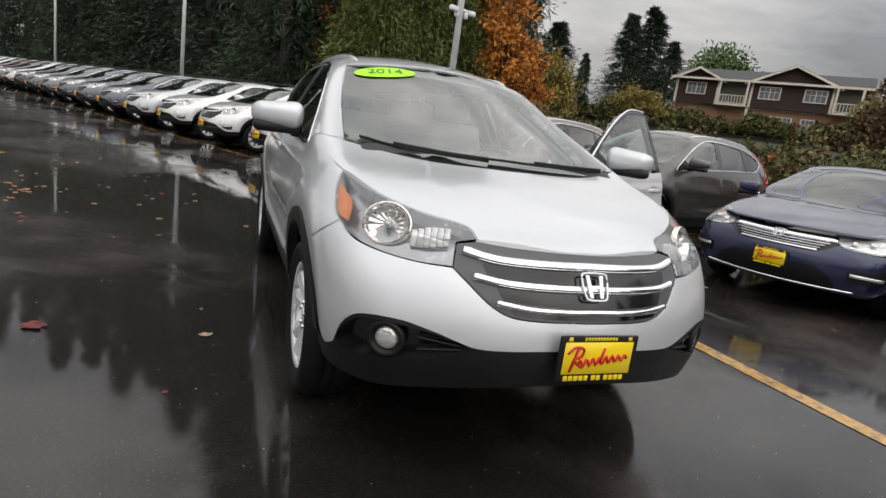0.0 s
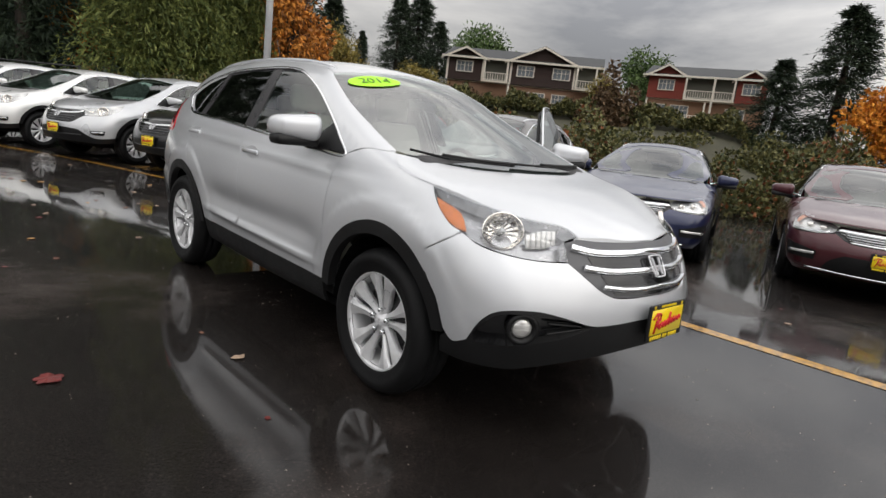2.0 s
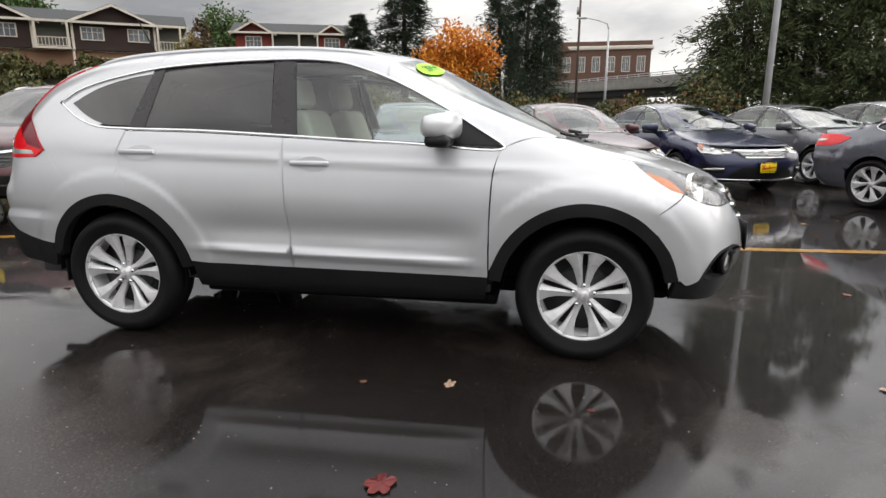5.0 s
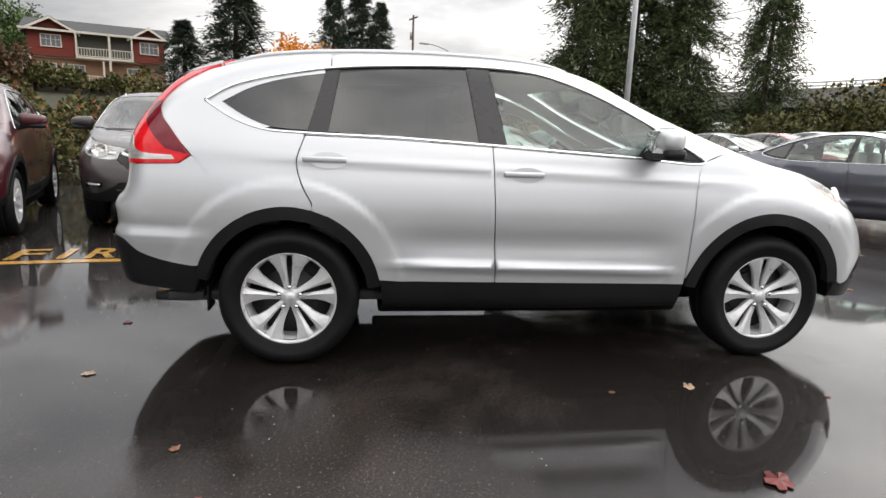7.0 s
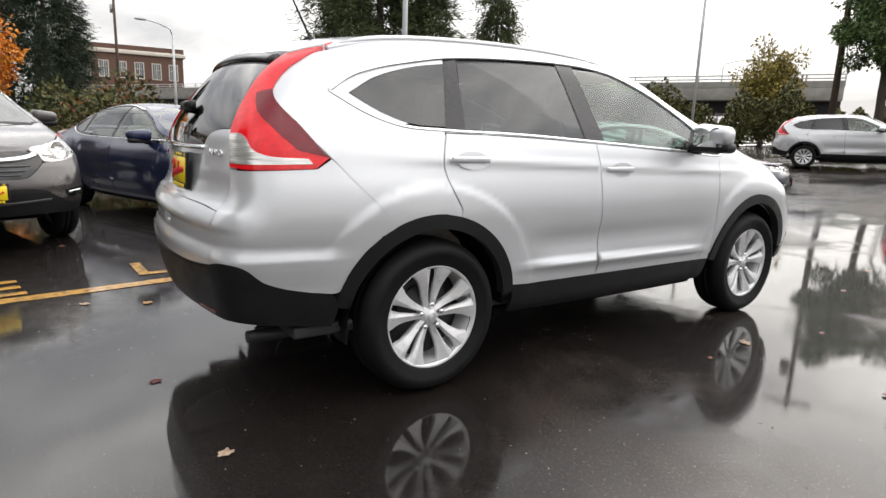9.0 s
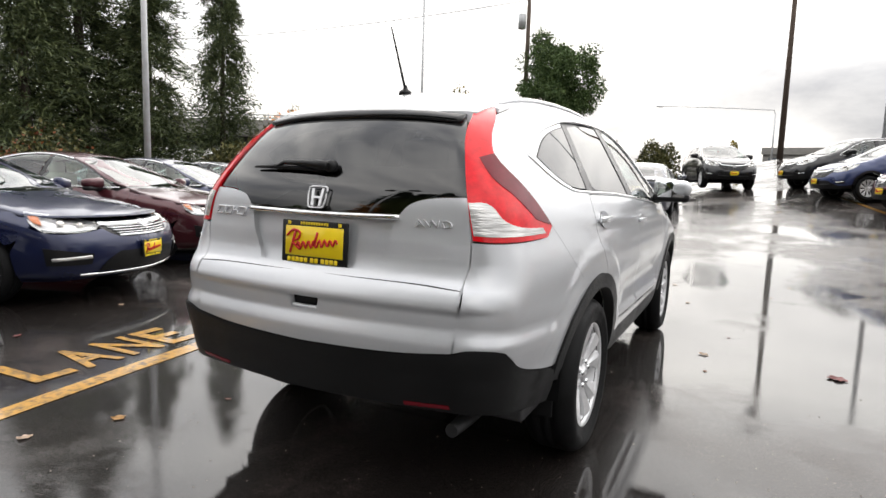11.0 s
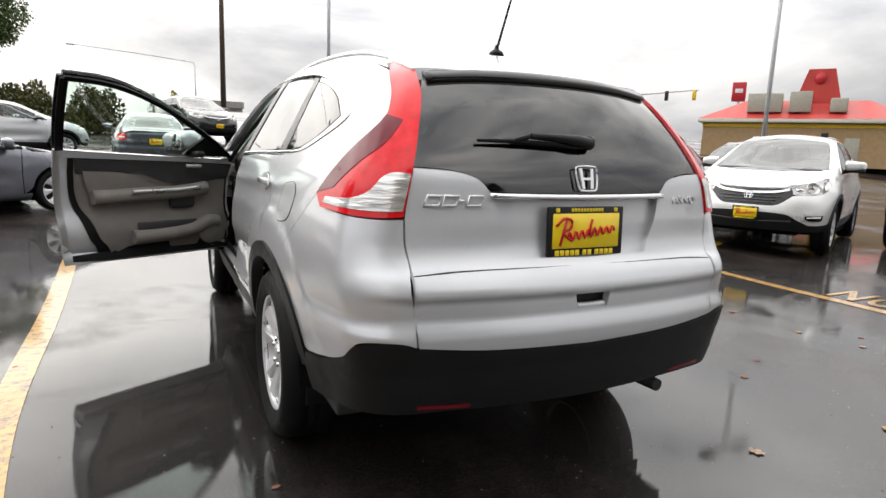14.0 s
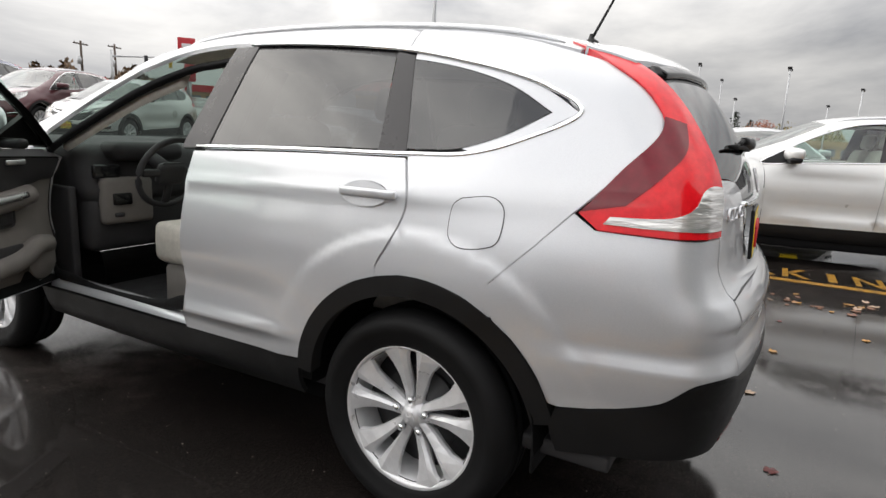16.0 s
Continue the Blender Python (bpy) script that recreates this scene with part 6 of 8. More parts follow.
# year sticker inside the top of the windscreen
q = np.array([(-0.385 + 0.175 * math.cos(a), -0.425 + 0.066 * math.sin(a) - 0.016 * math.cos(a)) for a in np.linspace(0, 2 * math.pi, 25)[:-1]])
STICKER = simple("sticker_green", (0.42, 0.95, 0.02), 0.5, vary=0.04)
STICKER_INK = simple("sticker_ink", (0.10, 0.22, 0.02), 0.5)
sticker = part("year_sticker", drape(S, "top", [tuple(v) for v in q], step=0.02, lift=0.003, flange=0.0), STICKER, hero, "bright green oval year sticker")
sp = at_surface(S, "top", (-0.385, -0.425), 1, 0.006)
ux = Vector((1, -0.08, 0.05)).normalized()
nz = Vector(S.normal(np.array([tuple(sp.translation)]), 0.03)[0])
uy = nz.cross(ux).normalized()
ux = uy.cross(nz)
if uy.z < 0:
    ux, uy = -ux, -uy
t4 = Matrix((ux, uy, nz)).transposed().to_4x4()
t4.translation = sp.translation
ob = part("year", text_mesh("2014", 0.105, 0.0006), STICKER_INK, sticker)
ob.matrix_basis = t4 @ Matrix.Diagonal((1.0, 0.85, 1, 1))
# badges on the tailgate, laid on its curve
def emboss(me, x0, z0, wide, tall, lean, lift):
    """Lays a flat mesh (x right, y up, z out) on the tail, seen from behind."""
    co = np.array([tuple(v.co) for v in me.vertices])
    o, w = rays("rear", np.stack([x0 - co[:, 0] * wide - co[:, 1] * lean, z0 + co[:, 1] * tall], 1), 1)
    p = S.reach(o, w)
    p[:, 1] += co[:, 2] + lift
    for v, q in zip(me.vertices, p):
        v.co = q
    me.update()
    return me


part("drive_badge", emboss(text_mesh("AWD", 0.060, 0.003), -0.494, 1.063, 0.98, 0.62, -0.25, 0.004), BADGE, hero, "chrome drive badge")
for a, w_, tall in ((-0.094, 0.046, 0.030), (-0.040, 0.046, 0.030), (0.014, 0.018, 0.007), (0.040, 0.048, 0.030)):
    outer = [(a + 0.012, tall / 2), (a + w_ + 0.012, tall / 2), (a + w_, -tall / 2), (a, -tall / 2)]
    bb = tube_bm([(x, y, 0.002) for x, y in outer], 0.0042, 6, closed=True) if tall > 0.01 else tube_bm([(a, 0, 0.002), (a + w_, 0, 0.002)], 0.0042, 6)
    bar = bpy.data.meshes.new("badge_bar")
    bb.to_mesh(bar)
    bb.free()
    bar.polygons.foreach_set("use_smooth", [True] * len(bar.polygons))
    part("badge_bar", emboss(bar, 0.484, 1.065, 1.0, 1.0, 0.0, 0.004), BADGE, hero, "slanted chrome badge frame")
# filler flap, exhaust, mud flaps
FLAP = [(p[0], p[1]) for p in FUEL_DOOR]
part("filler_flap", drape(S, "side", FLAP, side=1, step=0.025, lift=0.0022, flange=0.004), SILVER, hero)
# raised dark ribbon stands in for the shaded gap round the flap
part("filler_gap", ribbon(S, "side", FLAP + [FLAP[0]], 1, 0.0035, 0.0, 0.0024), ALLOY_DARK, hero)
part("exhaust", lathe_bm([(0.026, 0.10), (0.030, 0.0), (0.030, -0.10), (0.026, -0.14), (0.024, 0.08)], 24, "y", (-0.55, 1.95, 0.285)), ALLOY_DARK, hero)
for s in (-1, 1):
    part("mud_flap", box_bm(0.13, 0.012, 0.13, (s * 0.77, 1.715, 0.345), 0.005), RUBBER, hero)
# driver's door: inner card, frame and fittings, all swinging with the door
def inner(nm, outline, mat, lift, lbl="", flange=0.02, step=0.04):
    return part(nm, drape(S, "side", outline, side=1, step=step, lift=lift, flange=flange), mat, open_door, lbl)


inner("door_shell", [(-0.805, 0.445, 1), (-0.81, 0.62), (-0.815, 0.84), (-0.828, 1.0), (-0.855, 1.088, 1), (-0.36, 1.105), (0.285, 1.136, 1), (0.270, 0.82), (0.247, 0.450, 1)], SILVER, -0.105, flange=-0.10)
# dark strip added over the silver foot of the door shell
inner("lower_strip", [(-0.795, 0.449, 1), (-0.795, 0.480, 1), (0.238, 0.484, 1), (0.238, 0.454, 1)], RUBBER, -0.109, "dark strip along the door foot", flange=-0.006)
inner("door_seal", [(-0.785, 0.50), (-0.79, 0.62), (-0.795, 0.84), (-0.80, 1.0), (-0.82, 1.09, 1), (0.245, 1.13, 1), (0.225, 0.85), (0.14, 0.62), (0.02, 0.505), (-0.2, 0.485), (-0.6, 0.482)], RUBBER, -0.112, flange=-0.008)
inner("door_card", [(-0.765, 0.53), (-0.77, 0.62), (-0.775, 0.84), (-0.78, 1.0), (-0.80, 1.085, 1), (0.215, 1.122, 1), (0.195, 0.86), (0.10, 0.64), (-0.02, 0.53), (-0.2, 0.51), (-0.6, 0.505)], TRIM_TAN, -0.120, "grey moulded inner door panel", flange=-0.006)
inner("upper_card", [(-0.78, 0.985, 1), (-0.80, 1.088, 1), (0.218, 1.124, 1), (0.20, 1.035, 1), (-0.05, 1.025), (-0.25, 0.985), (-0.40, 0.955), (-0.6, 0.96)], DASH, -0.128, "black upper door trim", flange=-0.006)
inner("insert", [(0.17, 1.015, 1), (-0.05, 1.005), (-0.25, 0.965), (-0.33, 0.93, 1), (-0.20, 0.895), (0.13, 0.885, 1)], TRIM_TAN, -0.134, flange=-0.006)


def on_card(y, z, out):
    p = S.reach(np.array([[0, y, z]], float), np.array([[1, 0, 0]], float))[0]
    return Vector((p[0] - out, y, z))


def swept(nm, pts, rad, mat, out, lbl=""):
    part(nm, tube_bm([on_card(y, z, out) for y, z in spline(pts, 6)], rad, 10), mat, open_door, lbl)


swept("armrest", [(-0.62, 0.90), (-0.45, 0.875), (-0.2, 0.868), (0.12, 0.855)], 0.045, TRIM_TAN, 0.145)
swept("pull_strip", [(-0.55, 0.905), (-0.40, 0.892), (-0.22, 0.888), (-0.10, 0.885)], 0.014, SATIN, 0.186, "satin metal pull strip")
swept("map_pocket", [(-0.70, 0.66), (-0.62, 0.665), (-0.5, 0.62), (-0.3, 0.60), (-0.1, 0.60)], 0.045, TRIM_TAN, 0.14)
# solid dark blocks draw the shaded pocket mouth and grip hollow
part("pocket_gap", box_bm(0.02, 0.40, 0.05, on_card(-0.34, 0.665, 0.135), 0.008), DASH, open_door)
part("grip_recess", box_bm(0.02, 0.17, 0.09, on_card(-0.45, 0.81, 0.135), 0.02), DASH, open_door)
part("inner_handle", box_bm(0.014, 0.11, 0.022, on_card(-0.52, 1.045, 0.142), 0.006), SATIN, open_door)
part("speaker", lathe_bm([(0.0, 0.0), (0.085, 0.0), (0.09, 0.008), (0.0, 0.012)], 32, "x", on_card(-0.63, 0.60, 0.160)), TRIM_TAN, open_door)
part("latch", box_bm(0.02, 0.012, 0.07, on_card(0.238, 0.86, 0.07), 0.003), SATIN, open_door)
# window frame of the open door
fr = [(0.268, 1.15), (0.290, 1.35), (0.300, 1.548), (0.12, 1.545), (-0.018, 1.524), (-0.286, 1.433), (-0.551, 1.302), (-0.756, 1.184), (-0.86, 1.112)]
part("window_frame", ribbon(S, "side", fr[:3], 1, 0.058, -0.020, 0.014), PILLAR, open_door, "black door window frame")
part("window_frame", ribbon(S, "side", fr[2:], 1, 0.026, -0.020, 0.016), PILLAR, open_door)
part("frame_chrome", ribbon(S, "side", [(a, b + 0.014) for a, b in fr[2:]], 1, 0.012, 0.0, 0.006), CHROME, open_door)
part("frame_back", ribbon(S, "side", fr[2:], 1, 0.028, -0.050, 0.016), RUBBER, open_door)
part("frame_back", ribbon(S, "side", fr[:3], 1, 0.044, -0.050, 0.016), RUBBER, open_door)
# door opening: pillars and seals of the body
part("door_opening", ribbon(S, "side", [(0.30, 0.47), (0.32, 0.80), (0.335, 1.15), (0.36, 1.53)], 1, 0.13, -0.075, 0.03), SILVER, hero)
part("b_pillar_trim", ribbon(S, "side", [(0.33, 0.47), (0.35, 0.80), (0.365, 1.15), (0.39, 1.53)], 1, 0.16, -0.13, 0.03), TRIM_TAN, hero)
part("opening_seal", ribbon(S, "side", [(0.24, 0.50), (0.262, 0.80), (0.280, 1.15), (0.300, 1.530), (0.12, 1.525), (-0.018, 1.504), (-0.286, 1.413), (-0.551, 1.282), (-0.756, 1.164), (-0.84, 1.08), (-0.80, 0.80), (-0.78, 0.50), (-0.60, 0.455), (0.0, 0.46), (0.24, 0.50)], 1, 0.032, -0.070, 0.02), RUBBER, hero)
part("a_pillar_inner", ribbon(S, "side", [(-0.10, 1.500), (-0.30, 1.430), (-0.551, 1.310), (-0.80, 1.17)], 1, 0.10, -0.11, 0.02), SEAT, hero)
part("hinge_pillar", ribbon(S, "side", [(-0.87, 1.10), (-0.86, 0.80), (-0.84, 0.46)], 1, 0.10, -0.06, 0.02), SILVER, hero)
part("inner_sill", box_bm(0.12, 1.06, 0.14, (0.80, -0.27, 0.395), 0.03, 3), SILVER, hero)
part("kick_panel", box_bm(0.04, 0.30, 0.50, (0.74, -0.90, 0.66), 0.01), DASH, hero)
for z in (0.62, 0.93):
    part("door_hinge", box_bm(0.05, 0.05, 0.05, (0.835, -0.82, z), 0.01), SILVER, hero)
panel_ = part("knee_panel", box_bm(0.28, 0.06, 0.24, (0.50, -0.700, 0.835), 0.028, 3, None), TRIM_TAN, hero, "light grey panel under the dashboard")
part("coin_box", box_bm(0.10, 0.02, 0.06, (0.54, -0.668, 0.845), 0.008, 2), GLOSSBLACK, panel_)
part("hood_release", box_bm(0.05, 0.02, 0.02, (0.56, -0.668, 0.765), 0.006, 2), DASH, panel_)
# passenger-side linings
for s in (-1,):
    part("door_lining", drape(S, "side", [(-0.80, 0.50, 1), (-0.83, 1.09, 1), (0.28, 1.13, 1), (0.25, 0.50, 1)], side=s, step=0.08, lift=-0.12, flange=0.0), TRIM_TAN, hero)
for s in (-1, 1):
    part("rear_lining", drape(S, "side", [(0.36, 0.50, 1), (0.38, 1.14, 1), (1.22, 1.16, 1), (1.20, 0.86, 1), (0.90, 0.52, 1)], side=s, step=0.08, lift=-0.12, flange=0.0), TRIM_TAN, hero)
    part("boot_lining", drape(S, "side", [(1.30, 0.88, 1), (1.25, 1.16, 1), (1.55, 1.20, 1), (1.80, 1.10, 1), (1.85, 0.8, 1)], side=s, step=0.1, lift=-0.12, flange=0.0), DASH, hero)
part("boot_floor", box_bm(1.3, 0.75, 0.05, (0, 1.75, 0.72), 0.01), DASH, hero)
# ---- painted lines and lettering ----
def road_paint(name, color):
    m, nodes, links, b = material(name)
    n = link_noise(nodes, links, 16.0, 8.0, 0.7)
    mix = nodes.new("ShaderNodeMix")
    mix.data_type = "RGBA"
    mix.inputs[6].default_value, mix.inputs[7].default_value = (0.035, 0.034, 0.032, 1), (*color, 1)
    links.new(ramp(nodes, links, n.outputs["Fac"], [(0.36, 0.10), (0.54, 0.95)]), mix.inputs[0])
    links.new(mix.outputs[2], b.inputs["Base Color"])
    b.inputs["Roughness"].default_value, b.inputs["Coat Weight"].default_value, b.inputs["Coat Roughness"].default_value = 0.5, 1.0, 0.07
    b.inputs["Coat IOR"].default_value = 1.38
    return m


YELLOW_PAINT = road_paint("yellow_road_paint", (0.60, 0.31, 0.035))


def stripe(points, width, name="yellow_line"):
    """A painted stripe that lies on the ground along points."""
    c = spline(points, 10)
    t = np.gradient(c, axis=0)
    t /= np.linalg.norm(t, axis=1)[:, None]
    m = np.stack([-t[:, 1], t[:, 0]], 1) * width / 2
    verts, faces = [], []
    for p, q in zip(c, m):
        for k in (-1, 1):
            v = p + q * k
            verts.append((v[0], v[1], ground_z(v[0], v[1]) + 0.004))
    for i in range(len(c) - 1):
        faces.append((2 * i, 2 * i + 2, 2 * i + 3, 2 * i + 1))
    me = bpy.data.meshes.new(name)
    me.from_pydata(verts, [], faces)
    ensure(me, YELLOW_PAINT)
    return tagged(new(name, me), "worn yellow line painted on wet asphalt", "road marking", group="yellow lines", kind="structure")


stripe([(2.9, -10.0), (2.25, -5.5), (2.04, -2.5), (1.97, -0.9), (1.92, 0.9), (1.72, 2.46), (1.47, 4.0), (0.60, 6.6), (-0.10, 8.65), (-1.04, 10.56)], 0.13)
stripe([(-1.04, 10.56), (-2.7, 14.2), (-5.4, 20.0), (-10.2, 30.4)], 0.12)
stripe([(-4.2, 6.5), (-4.2, 2.2), (-4.22, 1.0), (-4.28, -0.6), (-4.55, -2.4), (-4.95, -4.5), (-5.15, -6.0), (-5.22, -7.5), (-5.15, -9.0), (-4.85, -11.9), (-4.25, -15.6), (-3.8, -18.0)], 0.13)


GLYPHS = {}


def stencil(ch):
    """One heavy letter, fitted to a cell one unit wide and one high."""
    if ch not in GLYPHS:
        me = text_mesh(ch, 1.0, 0.0, 0.022)
        co = np.array([tuple(v.co) for v in me.vertices])
        lo, hi = co.min(0), co.max(0)
        co = (co - lo) / np.maximum(hi - lo, 1e-6)
        if ch == "I":
            co[:, 0] = 0.5 + (co[:, 0] - 0.5) * 0.30
        GLYPHS[ch] = (co, [tuple(p.vertices) for p in me.polygons])
        bpy.data.meshes.remove(me)
    return GLYPHS[ch]


def lettering(word, start, heading, tall=0.47, wide=0.25, pitch=0.31):
    """A stencilled word on the ground; its foot begins at start and runs to heading (degrees)."""
    d = np.array([math.cos(radians(heading)), math.sin(radians(heading))])
    up = np.array([-d[1], d[0]])
    verts, faces = [], []
    for k, ch in enumerate(word):
        co, fs = stencil(ch)
        base = len(verts)
        for u, v, _ in co:
            q = np.array(start) + d * (pitch * k + wide * u) + up * tall * v
            verts.append((q[0], q[1], ground_z(q[0], q[1]) + 0.006))
        faces += [tuple(base + i for i in f) for f in fs]
    me = bpy.data.meshes.new("painted_word")
    me.from_pydata(verts, [], faces)
    ensure(me, YELLOW_PAINT)
    return tagged(new("painted_word", me), "worn yellow stencilled word on wet asphalt", "road marking", group="painted words", kind="structure")


lettering("NO", (0.42, 8.05), -69)
lettering("PARKING", (0.80, 7.05), -71)
lettering("FIRE", (1.60, 4.02), -81)
lettering("LANE", (2.03, 2.14), -87.5)
for word, y0 in (("NO", 0.47), ("PARKING", 1.47), ("FIRE", 4.1), ("LANE", 5.75)):
    lettering(word, (-4.36, y0), 90)

# ---- parked cars ----
def spot(px, py, heading, half):
    """The pose of a car whose nose is at px, py and points to heading (degrees)."""
    a = radians(heading)
    cx, cy = px - math.cos(a) * half, py - math.sin(a) * half
    hub = half * 0.575
    nose, tail = (ground_z(cx + k * math.cos(a) * hub, cy + k * math.sin(a) * hub) for k in (1, -1))
    tilt = math.degrees(math.atan2(nose - tail, 2 * hub))
    return pose(cx, cy, (nose + tail) / 2, 0, 0, heading + 90) @ pose(0, 0, 0, -tilt, 0, 0)


PAINTS = {
    "white": (0.80, 0.80, 0.79, 1), "silver": (0.60, 0.61, 0.63, 1), "grey": (0.17, 0.175, 0.19, 1), "steel": (0.13, 0.135, 0.165, 1), "black": (0.012, 0.012, 0.014, 1),
    "brown": (0.055, 0.048, 0.046, 1), "maroon": (0.075, 0.012, 0.018, 1), "red": (0.26, 0.02, 0.022, 1), "blue": (0.012, 0.018, 0.065, 1), "mid_blue": (0.03, 0.045, 0.13, 1),
}
SUV.relief = 0.0
PLATE_BEVEL[0] = 0.0
suv_master, _ = build_suv("parked_crossover", "silver crossover parked in a row on wet asphalt", PAINT, step=0.075, color=PAINTS["silver"], style="ten", group="parked crossovers", face="late")
saloon_master = build_saloon("parked_saloon", "dark blue saloon parked nose-out on wet asphalt", PAINTS["blue"], group="parked saloons")
used = set()


def park(master, color, where, label):
    ob = master if master not in used else copy_thing(master, where)
    used.add(master)
    ob.matrix_basis = where
    for o in ob.children_recursive:
        o.color = PAINTS[color]
    ob["label"] = label
    return ob


SUV_LABEL = "{} crossover parked in a row on wet asphalt"
SAL_LABEL = "{} saloon parked nose-out on wet asphalt"
# the near row, noses towards the aisle
park(saloon_master, "blue", spot(3.72, 0.16, 201, 2.43), SAL_LABEL.format("dark blue"))
park(saloon_master, "maroon", spot(4.74, -2.24, 200, 2.43), SAL_LABEL.format("maroon"))
park(saloon_master, "blue", spot(5.85, -4.48, 201, 2.43), SAL_LABEL.format("navy blue"))
for k, c in enumerate(("grey", "silver", "red", "white", "grey", "silver", "black")):
    park(saloon_master, c, spot(7.3 + 1.1 * k, -7.2 - 2.4 * k, 203, 2.43), SAL_LABEL.format(c))
park(saloon_master, "steel", spot(2.16, -8.24, 212, 2.43), "steel grey saloon standing across the aisle on wet asphalt")
park(suv_master, "brown", spot(3.1, 3.1, 196, 2.27), SUV_LABEL.format("brown"))
park(suv_master, "maroon", spot(1.75, 5.1, 198, 2.27), SUV_LABEL.format("maroon"))
park(suv_master, "black", spot(0.45, 6.9, 202, 2.27), SUV_LABEL.format("black"))
ROW = ("silver", "white", "white", "silver", "steel", "steel", "steel", "grey", "steel", "brown", "silver", "steel", "maroon", "grey", "white", "white", "silver", "white")
for k, c in enumerate(ROW):
    park(suv_master, c, spot(-0.53 - 1.1 * k, 8.85 + 2.4 * k, 204, 2.27), SUV_LABEL.format(c))
# the opposite row
park(suv_master, "white", spot(-5.7, -1.45, 24, 2.27), SUV_LABEL.format("white"))
park(suv_master, "silver", spot(-6.56, -8.6, -71, 2.27), "silver crossover standing across the aisle on wet asphalt")
park(suv_master, "white", pose(-6.04, 2.80, 0, 0, 0, 8), "white crossover standing across the aisle on wet asphalt")
for k, (c, px, py) in enumerate((("white", -5.20, -11.8), ("maroon", -4.35, -14.0), ("mid_blue", -3.15, -16.3), ("black", -2.40, -19.2))):
    park(suv_master, c, spot(px, py, 24, 2.27), SUV_LABEL.format(c.replace("_", " ")))
park(suv_master, "mid_blue", spot(-8.0, -0.05, 19, 2.27), SUV_LABEL.format("blue"))
park(suv_master, "black", spot(-9.2, -4.6, 26, 2.27), SUV_LABEL.format("dark grey"))
park(suv_master, "silver", spot(-9.0, 2.55, 19, 2.27), SUV_LABEL.format("silver"))
park(suv_master, "black", spot(-0.95, -19.2, 108, 2.27), "black crossover waiting at the top of the ramp")
park(saloon_master, "steel", spot(1.45, -16.9, -87, 2.43), "steel grey saloon seen from behind on the ramp")
park(suv_master, "silver", spot(3.2, -19.5, 205, 2.27), SUV_LABEL.format("silver"))

# ---- fallen leaves ----
def leaf_mesh(seed):
    r = random.Random(seed)
    pts = []
    for k in range(22):
        a = 2 * math.pi * k / 22
        lobe = 0.55 + 0.45 * abs(math.cos(2.5 * a)) ** 0.7
        pts.append((math.cos(a) * lobe * r.uniform(0.85, 1.1), math.sin(a) * lobe * r.uniform(0.85, 1.1)))
    me = bpy.data.meshes.new("leaf")
    verts = [(0, 0, 0.012)] + [(x * 0.05, y * 0.05, 0.004 + r.uniform(0, 0.012) * (x * x + y * y)) for x, y in pts]
    verts += [(v[0], v[1], v[2] - 0.002) for v in verts]
    n = 23
    faces = [(0, 1 + k, 1 + (k + 1) % 22) for k in range(22)] + [(n, n + 1 + (k + 1) % 22, n + 1 + k) for k in range(22)]
    me.from_pydata(verts, [], faces)
    return me


LEAF_COLORS = [simple("leaf_red", (0.13, 0.016, 0.014), 0.45, vary=0.4, scale=40), simple("leaf_brown", (0.20, 0.09, 0.05), 0.5, vary=0.4, scale=40), simple("leaf_ochre", (0.36, 0.19, 0.05), 0.5, vary=0.4, scale=40), simple("leaf_pale", (0.38, 0.27, 0.19), 0.5, vary=0.4, scale=40)]
LEAVES = []
for k in range(8):
    me = leaf_mesh(k)
    ensure(me, LEAF_COLORS[k % 4])
    LEAVES.append(me)
rl = random.Random(11)
SPOTS = [(-2.08, -0.555, 4, 1.3), (-1.269, -0.678, 3, 0.8), (-1.75, 2.35, 2, 0.7), (-2.0, 3.0, 1, 0.8), (-2.4, 2.9, 2, 0.6), (1.35, 2.55, 3, 0.7), (1.2, 2.2, 2, 0.7)]
SPOTS += [(rl.uniform(-4.0, 4.2), rl.uniform(-5, 11), rl.randrange(8), rl.uniform(0.35, 0.75)) for _ in range(60)]
SPOTS += [(rl.gauss(-2.2, 0.9), rl.gauss(5.0, 1.6), rl.randrange(8), rl.uniform(0.35, 0.8)) for _ in range(40)]
SPOTS += [(rl.gauss(-3.25, 0.16), rl.gauss(3.1, 0.6), rl.choice((1, 2, 3)), rl.uniform(0.4, 0.9)) for _ in range(50)]
for x, y, k, sc in SPOTS:
    if abs(x) < 0.9 and abs(y) < 2.3:
        continue
    ob = new("fallen_leaf", LEAVES[k])
    ob.matrix_basis = pose(x, y, ground_z(x, y) + 0.0005, 0, 0, rl.uniform(0, 360)) @ Matrix.Diagonal((sc, sc * rl.uniform(0.6, 1.0), sc, 1))
    tagged(ob, "wet fallen maple leaf lying on asphalt", "leaf", group="fallen leaves")

